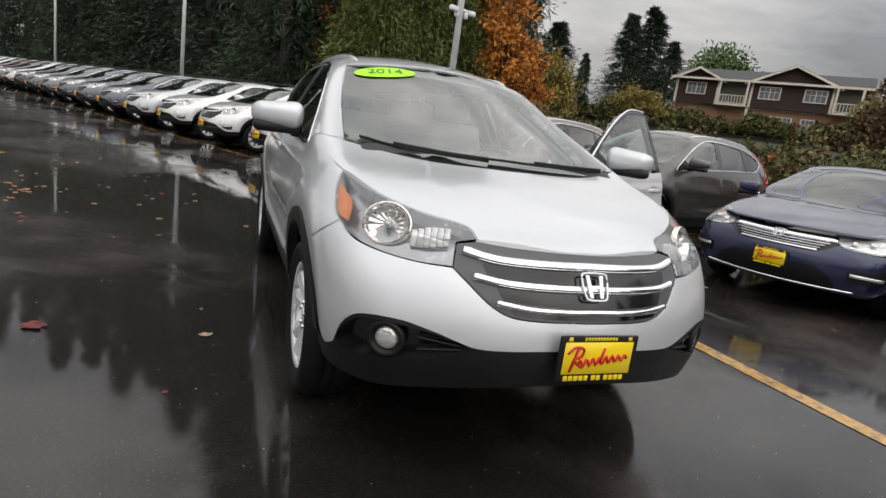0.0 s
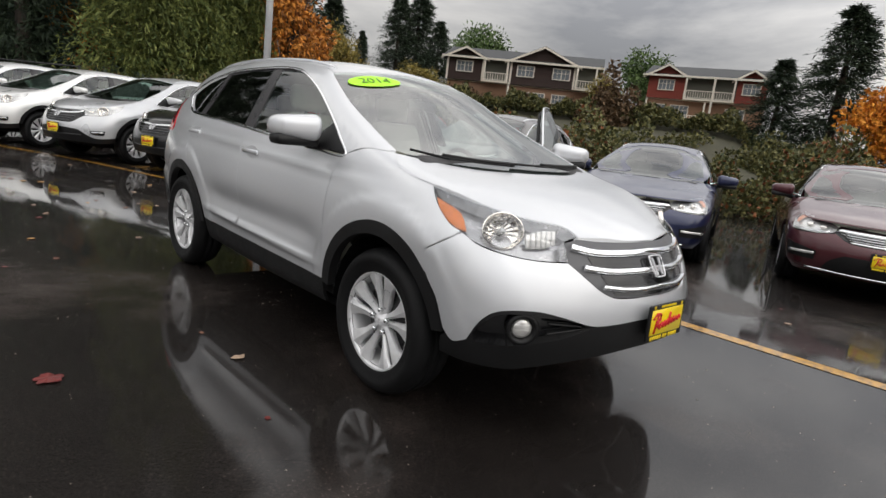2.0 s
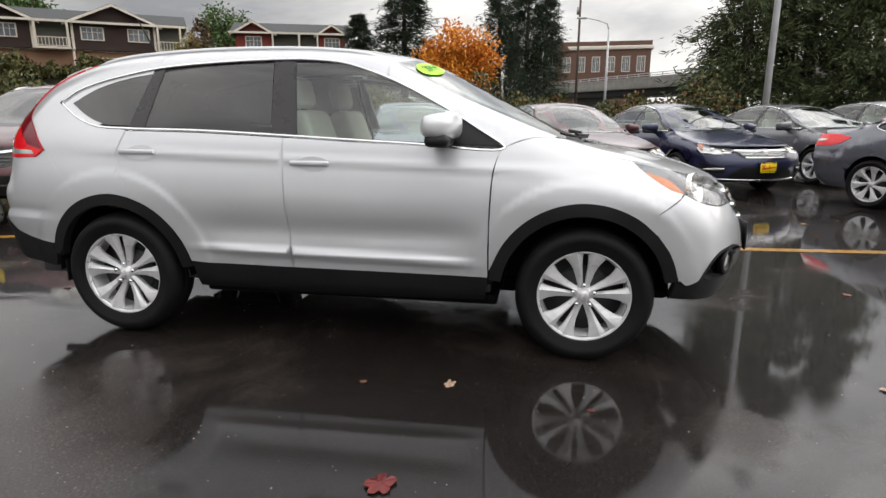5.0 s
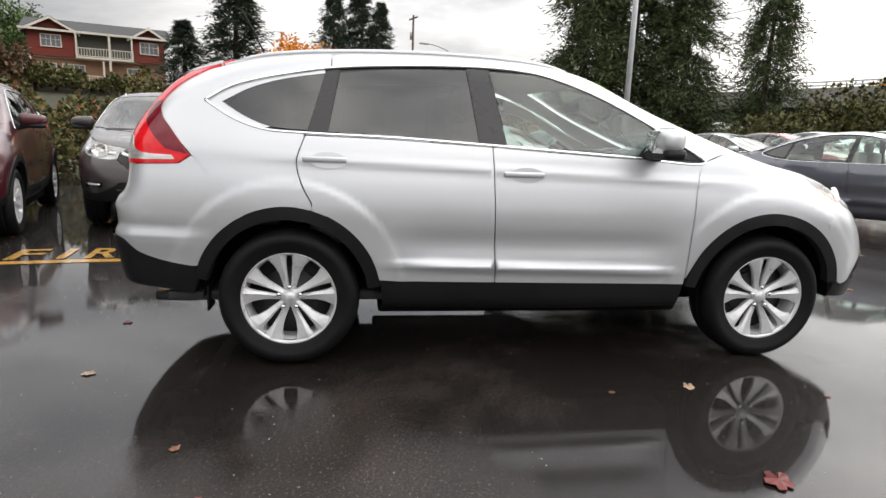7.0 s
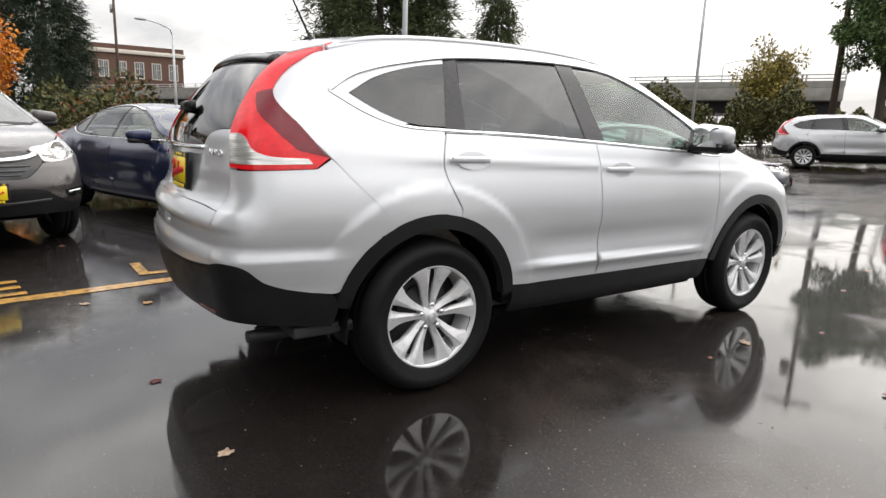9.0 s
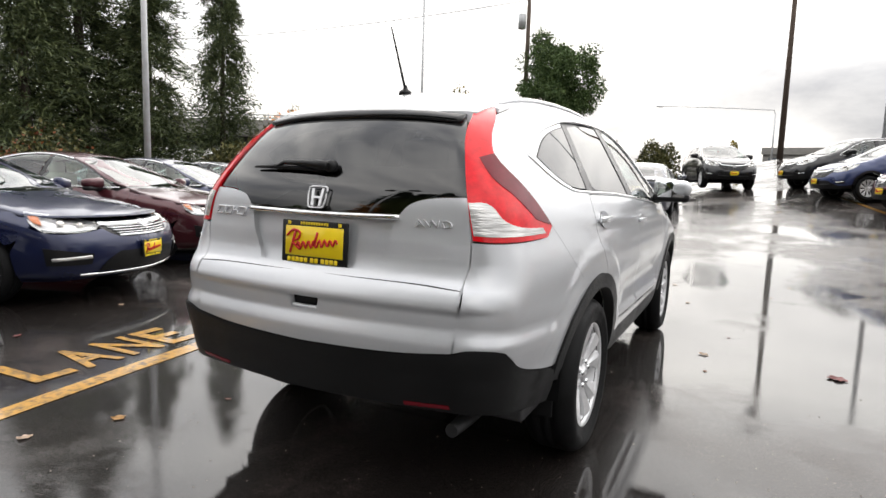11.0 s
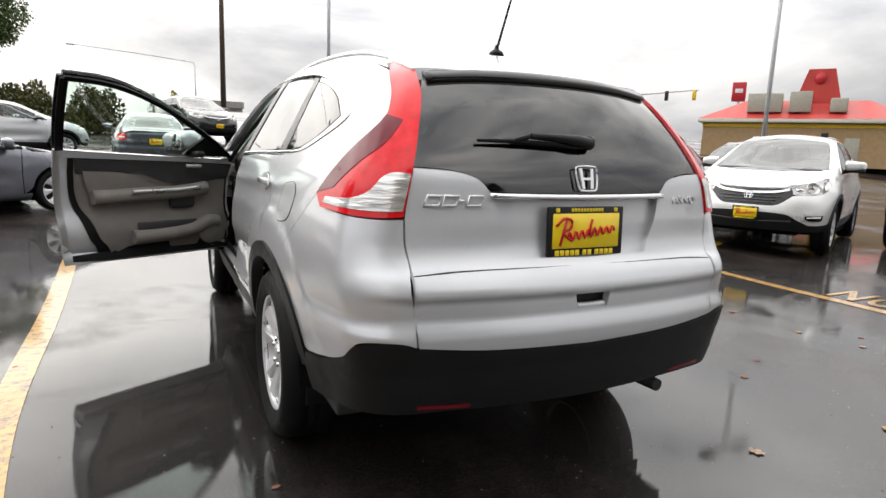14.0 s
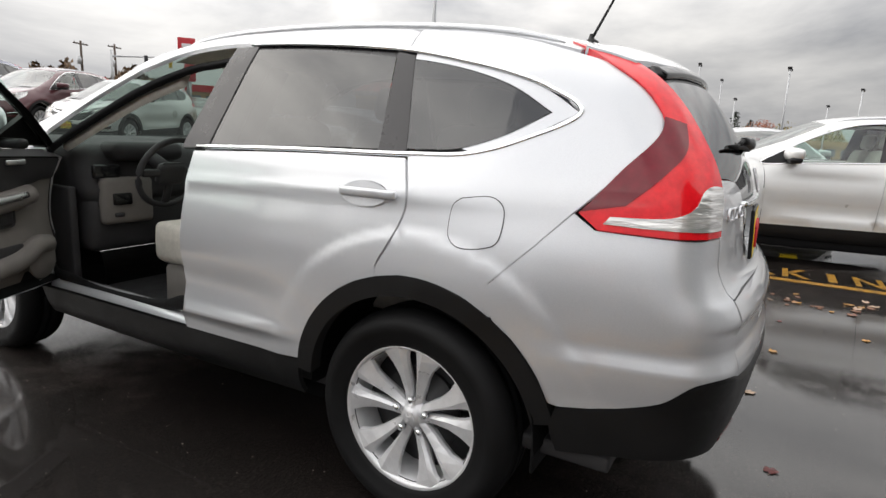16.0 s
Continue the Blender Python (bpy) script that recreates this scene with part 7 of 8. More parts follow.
# ---- grit on the asphalt ----
rg = np.random.default_rng(17)
n_ = 4200
gx_, gy_ = rg.uniform(-5.0, 3.6, n_), rg.uniform(-5.5, 8.0, n_)
size_ = rg.uniform(0.0015, 0.0050, n_) * rg.uniform(0.6, 1.4, n_)
tet = np.array([(1, 0, 0), (-0.5, 0.87, 0), (-0.5, -0.87, 0), (0.1, 0.0, 0.9)])
turn_ = rg.uniform(0, 6.28, n_)
gv, gf = [], []
for k in range(n_):
    c_, s_ = math.cos(turn_[k]) * size_[k], math.sin(turn_[k]) * size_[k]
    z_ = ground_z(gx_[k], gy_[k]) - 0.0004
    gv += [(gx_[k] + a * c_ - b * s_, gy_[k] + a * s_ + b * c_, z_ + d * size_[k]) for a, b, d in tet]
    gf += [(4 * k, 4 * k + 1, 4 * k + 3), (4 * k + 1, 4 * k + 2, 4 * k + 3), (4 * k + 2, 4 * k, 4 * k + 3)]
grit = bpy.data.meshes.new("grit")
grit.from_pydata(gv, [], gf)
ensure(grit, simple("grit_stone", (0.24, 0.21, 0.18), 0.6, vary=0.5, scale=3.0))
tagged(new("grit", grit), "pale grit scattered over the wet asphalt", "grit", kind="stuff")
# ---- trees and shrubs ----
def leaf_material(name, dark, light, trans=0.25):
    m, nodes, links, b = material(name)
    geo = nodes.new("ShaderNodeNewGeometry")
    links.new(ramp(nodes, links, geo.outputs["Random Per Island"], [(0.0, dark), (1.0, light)]), b.inputs["Base Color"])
    b.inputs["Roughness"].default_value = 0.6
    b.inputs["Specular IOR Level"].default_value = 0.25
    return m


CONIFER = leaf_material("conifer_needles", (0.008, 0.016, 0.010), (0.048, 0.070, 0.036))
CEDAR = leaf_material("cedar_sprays", (0.034, 0.056, 0.014), (0.170, 0.185, 0.048))
MAPLE = leaf_material("orange_maple", (0.42, 0.13, 0.015), (0.92, 0.40, 0.05))
MAPLE_MIX = leaf_material("faded_maple", (0.16, 0.06, 0.015), (0.74, 0.30, 0.05))
FIR = leaf_material("near_fir_needles", (0.022, 0.036, 0.016), (0.125, 0.150, 0.060))
GREENLEAF = leaf_material("green_leaves", (0.030, 0.062, 0.018), (0.15, 0.215, 0.075))
RUSSET = leaf_material("russet_leaves", (0.24, 0.09, 0.055), (0.60, 0.26, 0.16))
OLIVE = leaf_material("turning_leaves", (0.09, 0.085, 0.022), (0.40, 0.31, 0.08))
BRAMBLE = leaf_material("bramble_leaves", (0.022, 0.034, 0.012), (0.17, 0.155, 0.055))
BRAMBLE_RED = leaf_material("bramble_red", (0.09, 0.022, 0.012), (0.30, 0.11, 0.04))
BROWNLEAF = leaf_material("brown_leaves", (0.05, 0.034, 0.018), (0.20, 0.125, 0.07))
BARK = simple("bark", (0.055, 0.042, 0.033), 0.9, vary=0.4, scale=6, bumps=0.6, bump_scale=18, stretch=(1, 1, 0.2))


def cards(centres, ways, lengths, widths, rng, curl=0.25):
    """Many small bent leaf sprays: each a folded strip of four triangles."""
    n = len(centres)
    w = ways / np.maximum(np.linalg.norm(ways, axis=1), 1e-6)[:, None]
    side = np.cross(w, rng.normal(size=(n, 3)))
    side /= np.maximum(np.linalg.norm(side, axis=1), 1e-6)[:, None]
    up = np.cross(side, w)
    L, W = lengths[:, None], widths[:, None]
    a = centres
    m = centres + w * L * 0.5 + up * L * curl * 0.3
    e = centres + w * L - up * L * curl * 0.2
    verts = np.concatenate([a, m - side * W, m + side * W, e], 1).reshape(-1, 3)
    i = np.arange(n)[:, None] * 4
    faces = np.concatenate([np.concatenate([i, i + 1, i + 2], 1), np.concatenate([i + 1, i + 3, i + 2], 1)], 0)
    return verts, faces


def mesh_of(name, verts, faces, mat):
    me = bpy.data.meshes.new(name)
    me.vertices.add(len(verts))
    me.vertices.foreach_set("co", np.asarray(verts, float).ravel())
    nf = len(faces)
    me.loops.add(nf * 3)
    me.loops.foreach_set("vertex_index", np.asarray(faces, int).ravel())
    me.polygons.add(nf)
    me.polygons.foreach_set("loop_start", np.arange(nf) * 3)
    me.polygons.foreach_set("loop_total", np.full(nf, 3))
    me.update()
    ensure(me, mat)
    return me


def trunk_bm(height, r0, lean=0.02, seed=0):
    r = random.Random(seed)
    pts, rad = [], []
    for k in range(8):
        u = k / 7
        pts.append((lean * height * u * r.uniform(0.5, 1.3), lean * height * u * r.uniform(-1, 1), height * u))
        rad.append(r0 * (1 - u) ** 0.8 + 0.02)
    return tube_bm(pts, rad, 9)


def conifer(name, label, height, spread, seed, mat, count=5200, droop=0.35, bare=0.08, wide=0.09, long=1.0):
    rng = np.random.default_rng(seed)
    tree = thing(name, label, "tree")
    part("trunk", trunk_bm(height * 0.97, height * 0.016 + 0.06, 0.006, seed), BARK, tree)
    boughs = int(height * 14)
    cs, ws = [], []
    per = count // boughs
    for b in range(boughs):
        u = bare + (1 - bare) * (b + rng.uniform()) / boughs
        reach_ = spread * (1 - u) ** 0.7 * rng.uniform(0.38, 1.15) + 0.15
        a = rng.uniform(0, 2 * np.pi)
        s = rng.uniform(0.12, 1.0, per) ** 0.8
        z = height * u + reach_ * (0.18 * s - droop * s ** 2) + 0.0
        jitter = rng.normal(size=(per, 3)) * (0.10 + 0.10 * reach_) * np.array([1, 1, 0.5])
        d = np.array([np.cos(a), np.sin(a), 0])
        cs.append(d * (reach_ * s)[:, None] + np.stack([0 * z, 0 * z, z], 1) + jitter)
        ws.append(d + rng.normal(size=(per, 3)) * 0.55 + np.array([0, 0, -0.30]))
    c, w = np.concatenate(cs), np.concatenate(ws)
    n = len(c)
    v, f = cards(c, w, rng.uniform(0.4, 1.0, n) * (0.36 + 0.035 * spread) * long, rng.uniform(0.6, 1.4, n) * wide, rng)
    part("crown", mesh_of("crown", v, f, mat), mat, tree)
    return tree


def broadleaf(name, label, height, spread, seed, mat, count=6500, low=0.25, leaf=0.22):
    rng = np.random.default_rng(seed)
    r = random.Random(seed)
    tree = thing(name, label, "tree")
    bms = [trunk_bm(height * 0.75, height * 0.02 + 0.05, 0.02, seed)]
    cl = []
    k = 0
    while len(cl) < 84:
        p = rng.normal(size=3)
        p /= np.linalg.norm(p)
        p *= rng.uniform(0.2, 0.95)
        z = height * (low + (1 - low) * (0.5 + 0.5 * p[2]))
        q = np.array([p[0] * spread, p[1] * spread, z])
        cl.append((q, rng.uniform(0.19, 0.36) * spread))
    for q, _ in cl[::6]:
        b = np.array([0, 0, height * rng.uniform(0.25, 0.55)])
        bms.append(tube_bm([tuple(b), tuple((b + q) / 2 + np.array([0, 0, 0.1])), tuple(q)], [height * 0.008 + 0.02, height * 0.005 + 0.012, 0.01], 5))
    part("trunk", bms[0], BARK, tree)
    for limb in bms[1:]:
        part("limb", limb, BARK, tree)
    cs, ws = [], []
    for q, rad in cl:
        n = count // len(cl)
        d = rng.normal(size=(n, 3))
        d /= np.linalg.norm(d, axis=1)[:, None]
        s = rng.uniform(0.35, 1.05, n)[:, None]
        cs.append(q + d * s * rad * np.array([1, 1, 0.8]))
        ws.append(d + rng.normal(size=(n, 3)) * 0.7 + np.array([0, 0, -0.3]))
    c, w = np.concatenate(cs), np.concatenate(ws)
    n = len(c)
    v, f = cards(c, w, rng.uniform(0.6, 1.3, n) * leaf * 1.6, rng.uniform(0.25, 0.5, n) * leaf, rng)
    part("crown", mesh_of("crown", v, f, mat), mat, tree)
    return tree


def polar(az, dist, eye=(-2.4, 0.0)):
    return eye[0] + dist * math.cos(radians(az)), eye[1] + dist * math.sin(radians(az))


def plant(master, spots):
    first = True
    for x, y, z, sc, turn in spots:
        m = pose(x, y, z, 0, 0, turn)
        ob = master if first else copy_thing(master, m)
        ob.matrix_basis = m @ Matrix.Diagonal((sc, sc, sc, 1) if not isinstance(sc, tuple) else (sc[0], sc[0], sc[1], 1))
        first = False


rt = random.Random(3)


def bank_share(az):
    return float(0.08 + 0.92 * smooth(10, 21, az))


dark_a = conifer("conifer", "tall dark green fir in the row behind the yard", 20, 5.0, 1, CONIFER, 24000, 0.5, 0.03, 0.038, 1.4)
dark_b = conifer("conifer", "tall dark green spruce in the row behind the yard", 18, 4.4, 2, CONIFER, 22000, 0.6, 0.03, 0.038, 1.4)
cedar = conifer("cedar", "bushy light green cedar behind the yard", 15, 4.2, 4, CEDAR, 60000, 0.75, 0.02, 0.032, 1.15)
EYE0, EYE4 = (-1.26, -3.87), (-3.58, -2.05)
wall_a, wall_b = [], []
# Last six firs are added behind the cedars to darken the ground's reflections.
for k, (az, d, sc) in enumerate(((64.0, 50, 0.85), (68.5, 44, 0.95), (74, 44, 1.0), (81, 37, 1.05), (83.5, 41, 1.1), (86.5, 44, 1.15), (89.5, 50, 1.1), (92, 56, 1.2), (94.5, 60, 1.2), (97, 68, 1.25), (99.5, 72, 1.3), (102, 80, 1.3), (104, 88, 1.35), (106.5, 95, 1.4), (109, 95, 1.4), (84.8, 36, 0.9), (91, 48, 0.9), (95.8, 58, 0.95), (100.6, 70, 1.0), (66.5, 48, 1.35), (71.0, 50, 1.6), (75.5, 47, 1.6), (79.5, 46, 1.65), (83.0, 52, 1.7), (87.5, 56, 1.7))):
    x, y = polar(az, d, EYE0)
    (wall_a if k % 2 else wall_b).append((x, y, ground_z(x, y) - 0.2, (sc, sc * 1.32), rt.uniform(0, 360)))
# near firs to the east, behind the lamp post
near_fir = conifer("near_fir", "broad mid-green fir behind the lamp post", 18, 4.6, 21, FIR, 40000, 0.55, 0.03, 0.036, 1.2)
plant(near_fir, [(x, y, -0.2, sc, turn) for x, y, sc, turn in ((24.4, -9.6, 0.76, 10), (25.6, -12.6, 0.86, 130), (23.0, -14.0, 0.66, 220), (22.6, -17.9, (0.46, 0.74), 300))])
# firs among and behind the houses: bearing, distance, top angle, half-width angle, foot
for az, d, top, half, z0 in ((57.6, 62, 10.4, 2.0, 3.0), (54.9, 64, 8.0, 0.8, 3.0), (51.9, 80, 11.6, 1.6, 4.5), (50.2, 82, 12.2, 1.9, 4.5), (48.2, 84, 9.6, 1.4, 4.5), (13.9, 62, 12.6, 2.9, 3.0), (18.0, 64, 8.7, 1.9, 3.0), (4.9, 74, 12.4, 1.9, 2.5), (2.4, 76, 12.8, 2.3, 2.5), (0.6, 78, 11.6, 1.7, 2.5), (3.7, 58, 7.4, 0.9, 2.0)):
    x, y = polar(az, d, EYE4)
    z0 = z0 * bank_share(az) - 0.3 * (az < 20)
    h, r_ = 1.2 + d * math.tan(radians(top)) - z0, d * math.tan(radians(half)) * 1.4
    (wall_b if az > 10 else wall_a).append((x, y, z0, (r_ / (3.2 if az > 10 else 3.7), h / (18 if az > 10 else 20)), rt.uniform(0, 360)))
plant(dark_a, wall_a)
plant(dark_b, wall_b)
# Cedars are stretched upwards so the wet ground mirrors dark green.
plant(cedar, [(*polar(77.2, 33, EYE0), -0.2, (0.78, 1.30), 10), (*polar(73.0, 34, EYE0), -0.2, (0.86, 1.45), 80), (*polar(69.0, 35, EYE0), -0.2, (0.76, 1.25), 200)])
russet = broadleaf("russet_tree", "small tree with thin russet leaves beyond the parked cars", 6.0, 2.7, 31, RUSSET, 5200, 0.16, 0.17)
WEST = (1.95, 3.05)
plant(russet, [(*polar(-161.0, 58, WEST), ground_z(*polar(-161.0, 58, WEST)) - 0.1, (0.78, 0.74), 0), (*polar(-155.4, 62, WEST), ground_z(*polar(-155.4, 62, WEST)) - 0.1, (0.85, 0.85), 140), (*polar(-177.6, 74, WEST), ground_z(*polar(-177.6, 74, WEST)) - 0.1, (0.8, 0.72), 60)])
maple = broadleaf("maple", "bright orange autumn maple", 7.0, 3.4, 7, MAPLE, 11000, 0.12, 0.20)
plant(maple, [(*polar(9.3, 60, EYE4), 0.2, (1.30, 1.36), 0), (*polar(-45, 62), 0.5, 1.0, 30)])
slim_maple = broadleaf("maple", "thin orange maple between the cedars", 12.5, 2.0, 17, MAPLE_MIX, 5200, 0.04, 0.20)
plant(slim_maple, [(*polar(64.9, 34, EYE0), -0.3, (0.92, 1.05), 50), (*polar(62.4, 37, EYE0), -0.3, (0.85, 0.62), 150), (*polar(80.2, 36, EYE0), 0.0, (0.95, 0.90), 220), (*polar(66.6, 38, EYE0), 0.0, (0.75, 0.92), 320)])
green_tree = broadleaf("street_tree", "full round green tree beside the road", 8.8, 2.35, 8, GREENLEAF, 34000, 0.36, 0.105)
plant(green_tree, [(8.4, -28.8, ground_z(8.4, -28.8) - 0.1, 1.0, 0)])
old = broadleaf("far_tree", "rounded dark green tree behind the houses", 12.0, 5.5, 9, GREENLEAF, 7000, 0.2, 0.35)
plant(old, [(*polar(44.0, 96, EYE4), 5.5, (1.05, 1.05), 0), (*polar(29.0, 92, EYE4), 5.5, (0.85, 0.85), 80)])
olive = broadleaf("turning_tree", "small tree with yellowing leaves", 8.0, 3.0, 10, OLIVE, 7000, 0.2, 0.2)
plant(olive, [(18.4, -37.8, ground_z(18.4, -37.8) - 0.2, (0.74, 0.86), 0), (*polar(32.2, 66, EYE4), 3.5, (0.6, 0.72), 40), (*polar(60.0, 44, EYE0), 0.5, (0.6, 0.9), 90), (*polar(49.5, 56, EYE4), 3.0, (0.9, 0.5), 90), (*polar(-43.5, 84), 1, (0.55, 1.05), 140), (*polar(-46, 86), 1, (0.8, 1.25), 220), (*polar(-48.5, 84), 1, (0.6, 1.1), 300)])


def bank_z(x, y):
    """Height of the bank on which the houses stand."""
    r_, az = math.hypot(x + 2.4, y), math.degrees(math.atan2(y, x + 2.4))
    return -0.4 + (float(np.interp(r_, [33, 42, 52, 62, 71, 140], [-0.3, 1.0, 2.6, 4.0, 5.0, 6.5])) + 0.4) * bank_share(az)


def thicket(name, label, path, width, height, seed, mat, count, leaf=0.16, kind="stuff", foot=ground_z):
    """A bank of tangled leaves along a path."""
    rng = np.random.default_rng(seed)
    c = spline(path, 10)
    d = np.r_[0, np.cumsum(np.linalg.norm(np.diff(c, axis=0), axis=1))]
    s = rng.uniform(0, d[-1], count)
    px, py = np.interp(s, d, c[:, 0]), np.interp(s, d, c[:, 1])
    tx, ty = np.gradient(c[:, 0]), np.gradient(c[:, 1])
    tl = np.hypot(tx, ty)
    nx, ny = np.interp(s, d, -ty / tl), np.interp(s, d, tx / tl)
    u = rng.uniform(-1, 1, count)
    top = height * (0.62 + 0.25 * np.sin(s * 0.9 + seed) + 0.18 * np.sin(s * 2.3 + 1.7 * seed) + 0.12 * np.sin(s * 5.1)) * np.sqrt(np.clip(1 - (u * 0.92) ** 2, 0, 1))
    v = rng.uniform(0.0, 1.0, count) ** 0.55
    z = np.array([foot(a, b) for a, b in zip(px, py)]) + top * v
    cs = np.stack([px + nx * u * width / 2, py + ny * u * width / 2, z], 1)
    ws = np.stack([nx * u, ny * u, 0.5 * v], 1) + rng.normal(size=(count, 3)) * 0.7
    ve, fa = cards(cs, ws, rng.uniform(0.6, 1.5, count) * leaf, rng.uniform(0.25, 0.55, count) * leaf, rng, 0.4)
    ob = new(name, mesh_of(name, ve, fa, mat))
    return tagged(ob, label, "shrubs", kind=kind)


HEDGE = [(17.0, -6.5), (15.0, -1.0), (12.7, 3.5), (10.2, 8.5), (8.0, 14.0), (6.0, 19.0), (4.0, 26.0)]
HEDGE2 = [(20.0, -5.0), (18.0, 1.0), (16.0, 6.0), (14.0, 11.0), (12.0, 17.0), (9.5, 24.0)]
thicket("bramble_bank", "tangled bramble bank turning brown and red", HEDGE, 3.4, 2.3, 1, BRAMBLE, 46000, 0.115)
thicket("bramble_bank", "red leaves scattered through the bramble bank", HEDGE, 3.5, 2.35, 1, BRAMBLE_RED, 7000, 0.11)
thicket("bramble_bank", "taller shrubs rising behind the brambles", HEDGE2, 4.0, 2.3, 2, BRAMBLE, 34000, 0.14)
HEDGE3 = [(18.5, -15.0), (19.5, -22.0), (18.5, -29.0), (14.0, -34.0), (9.0, -36.0), (3.5, -38.5)]
thicket("roadside_scrub", "dark green scrub below the bridge", HEDGE3, 5.0, 3.5, 3, BRAMBLE, 64000, 0.18)
thicket("hillside_scrub", "brown and green scrub under the houses", [polar(58, 46), polar(46, 50), polar(36, 52), polar(26, 52), polar(16, 50), polar(11, 48)], 10.0, 3.6, 4, BRAMBLE, 36000, 0.28)
thicket("hillside_scrub", "low green scrub before the bridge", [polar(11, 48), polar(3, 47), polar(-7, 49)], 7.0, 2.2, 24, BRAMBLE, 12000, 0.24)
thicket("hillside_scrub", "brown shrubs between the houses", [polar(32.5, 58), polar(30, 60), polar(28, 59)], 5.0, 9.0, 5, BROWNLEAF, 7000, 0.36)
thicket("bank_scrub", "mixed green and brown scrub on the bank below the houses", [polar(58, 61), polar(48, 63), polar(38, 63.5), polar(28, 63), polar(18, 62)], 9.0, 2.2, 14, BRAMBLE, 24000, 0.34, foot=bank_z)
thicket("bank_scrub", "russet shrubs close under the houses", [polar(56, 62), polar(46, 65), polar(36, 65.5), polar(26, 65)], 4.0, 2.0, 15, BROWNLEAF, 5000, 0.34, foot=bank_z)
thicket("woodland_edge", "dark undergrowth below the firs", [polar(62, 34, EYE0), polar(72, 31, EYE0), polar(82, 33, EYE0), polar(92, 45, EYE0), polar(102, 66, EYE0), polar(110, 84, EYE0)], 7.0, 2.6, 6, CONIFER, 30000, 0.20)
thicket("far_scrub", "brown roadside shrubs on the skyline", [polar(-99, 75), polar(-108, 70), polar(-118, 66), polar(-124, 70)], 5.0, 3.2, 7, BROWNLEAF, 9000, 0.5)
thicket("far_scrub", "yellow broom at the top of the ramp", [(-0.5, -41.5), (2.5, -41.0), (5.0, -39.5)], 2.0, 1.5, 8, OLIVE, 3000, 0.22)
thicket("far_woods", "autumn woods along the far side of the road", [polar(-158, 120), polar(-166, 125), polar(-174, 130), polar(176, 120), polar(166, 120)], 14.0, 5.6, 9, OLIVE, 30000, 0.42)
far_fir = conifer("skyline_fir", "small fir on the skyline", 9, 2.2, 12, CONIFER, 1200)
plant(far_fir, [(*polar(az, d), ground_z(*polar(az, d)) - 0.1, sc, az * 7) for az, d, sc in ((-102, 95, 0.75), (-103.2, 97, 0.6), (-105, 96, 0.7), (-108.3, 95, 0.8), (-109.3, 98, 0.65), (-86.5, 55, 0.35), (-112, 98, 0.5), (-114.5, 99, 0.6), (-177.4, 90, 0.7), (-178.6, 95, 0.6))])

# ---- bank on which the houses stand ----
hill_rows = []
for r_, z in ((33, -0.3), (42, 1.0), (52, 2.6), (62, 4.0), (71, 5.0), (140, 6.5)):
    hill_rows.append([(*polar(a, r_), -0.4 + (z + 0.4) * bank_share(a)) for a in np.linspace(-14, 62, 40)])
SOIL = simple("scrub_soil", (0.045, 0.042, 0.022), 0.9, vary=0.5, scale=1.5, bumps=0.8, bump_scale=3)
hm = bpy.data.meshes.new("bank")
hm.from_pydata([v for r_ in hill_rows for v in r_], [], [(i * 40 + j, i * 40 + j + 1, (i + 1) * 40 + j + 1, (i + 1) * 40 + j) for i in range(5) for j in range(39)])
ensure(hm, SOIL)
tagged(new("bank", hm), "scrub-covered bank below the houses", "ground", kind="structure")
# ---- buildings ----
SIDING_BROWN = simple("brown_siding", (0.040, 0.022, 0.018), 0.75, vary=0.15, scale=2, bumps=0.5, bump_scale=9, stretch=(0.02, 0.02, 1))
SIDING_RED = simple("red_siding", (0.20, 0.035, 0.022), 0.75, vary=0.15, scale=2, bumps=0.5, bump_scale=9, stretch=(0.02, 0.02, 1))
SIDING_TAN = simple("tan_siding", (0.30, 0.17, 0.105), 0.75, vary=0.15, scale=2, bumps=0.4, bump_scale=9, stretch=(0.02, 0.02, 1))
SIDING_GREY = simple("grey_green_siding", (0.10, 0.10, 0.08), 0.8, vary=0.15, scale=2, bumps=0.4, bump_scale=9, stretch=(0.02, 0.02, 1))
WHITE_TRIM = simple("white_trim", (0.72, 0.66, 0.57), 0.6, vary=0.08)
SHINGLE = simple("roof_shingle", (0.06, 0.062, 0.065), 0.85, vary=0.3, scale=5, bumps=0.4, bump_scale=12)
PANE = simple("window_pane", (0.16, 0.18, 0.20), 0.08, vary=0.3, scale=1.2, spec=0.8)
CONCRETE = simple("concrete", (0.30, 0.29, 0.27), 0.8, vary=0.2, scale=1.5, bumps=0.3, bump_scale=20)
BRICK = simple("brown_brick", (0.15, 0.085, 0.062), 0.85, vary=0.25, scale=8, bumps=0.4, bump_scale=30)
GALV = simple("galvanised_steel", (0.54, 0.55, 0.56), 0.45, 0.25, vary=0.12, scale=3)
POLE_WOOD = simple("pole_wood", (0.09, 0.065, 0.05), 0.9, vary=0.3, scale=4, stretch=(1, 1, 0.1))
RED_ROOF = simple("red_metal_roof", (0.52, 0.055, 0.045), 0.45, vary=0.12, scale=2, bumps=0.4, bump_scale=5, stretch=(1, 0.02, 0.02))
STUCCO = simple("tan_stucco", (0.40, 0.27, 0.14), 0.85, vary=0.12, scale=3, bumps=0.3, bump_scale=50)
HVAC = simple("hvac_metal", (0.42, 0.40, 0.33), 0.6, vary=0.12)
SIGN_RED = simple("sign_red", (0.50, 0.02, 0.03), 0.4)
SIGN_BLUE = simple("sign_blue", (0.03, 0.16, 0.42), 0.4)
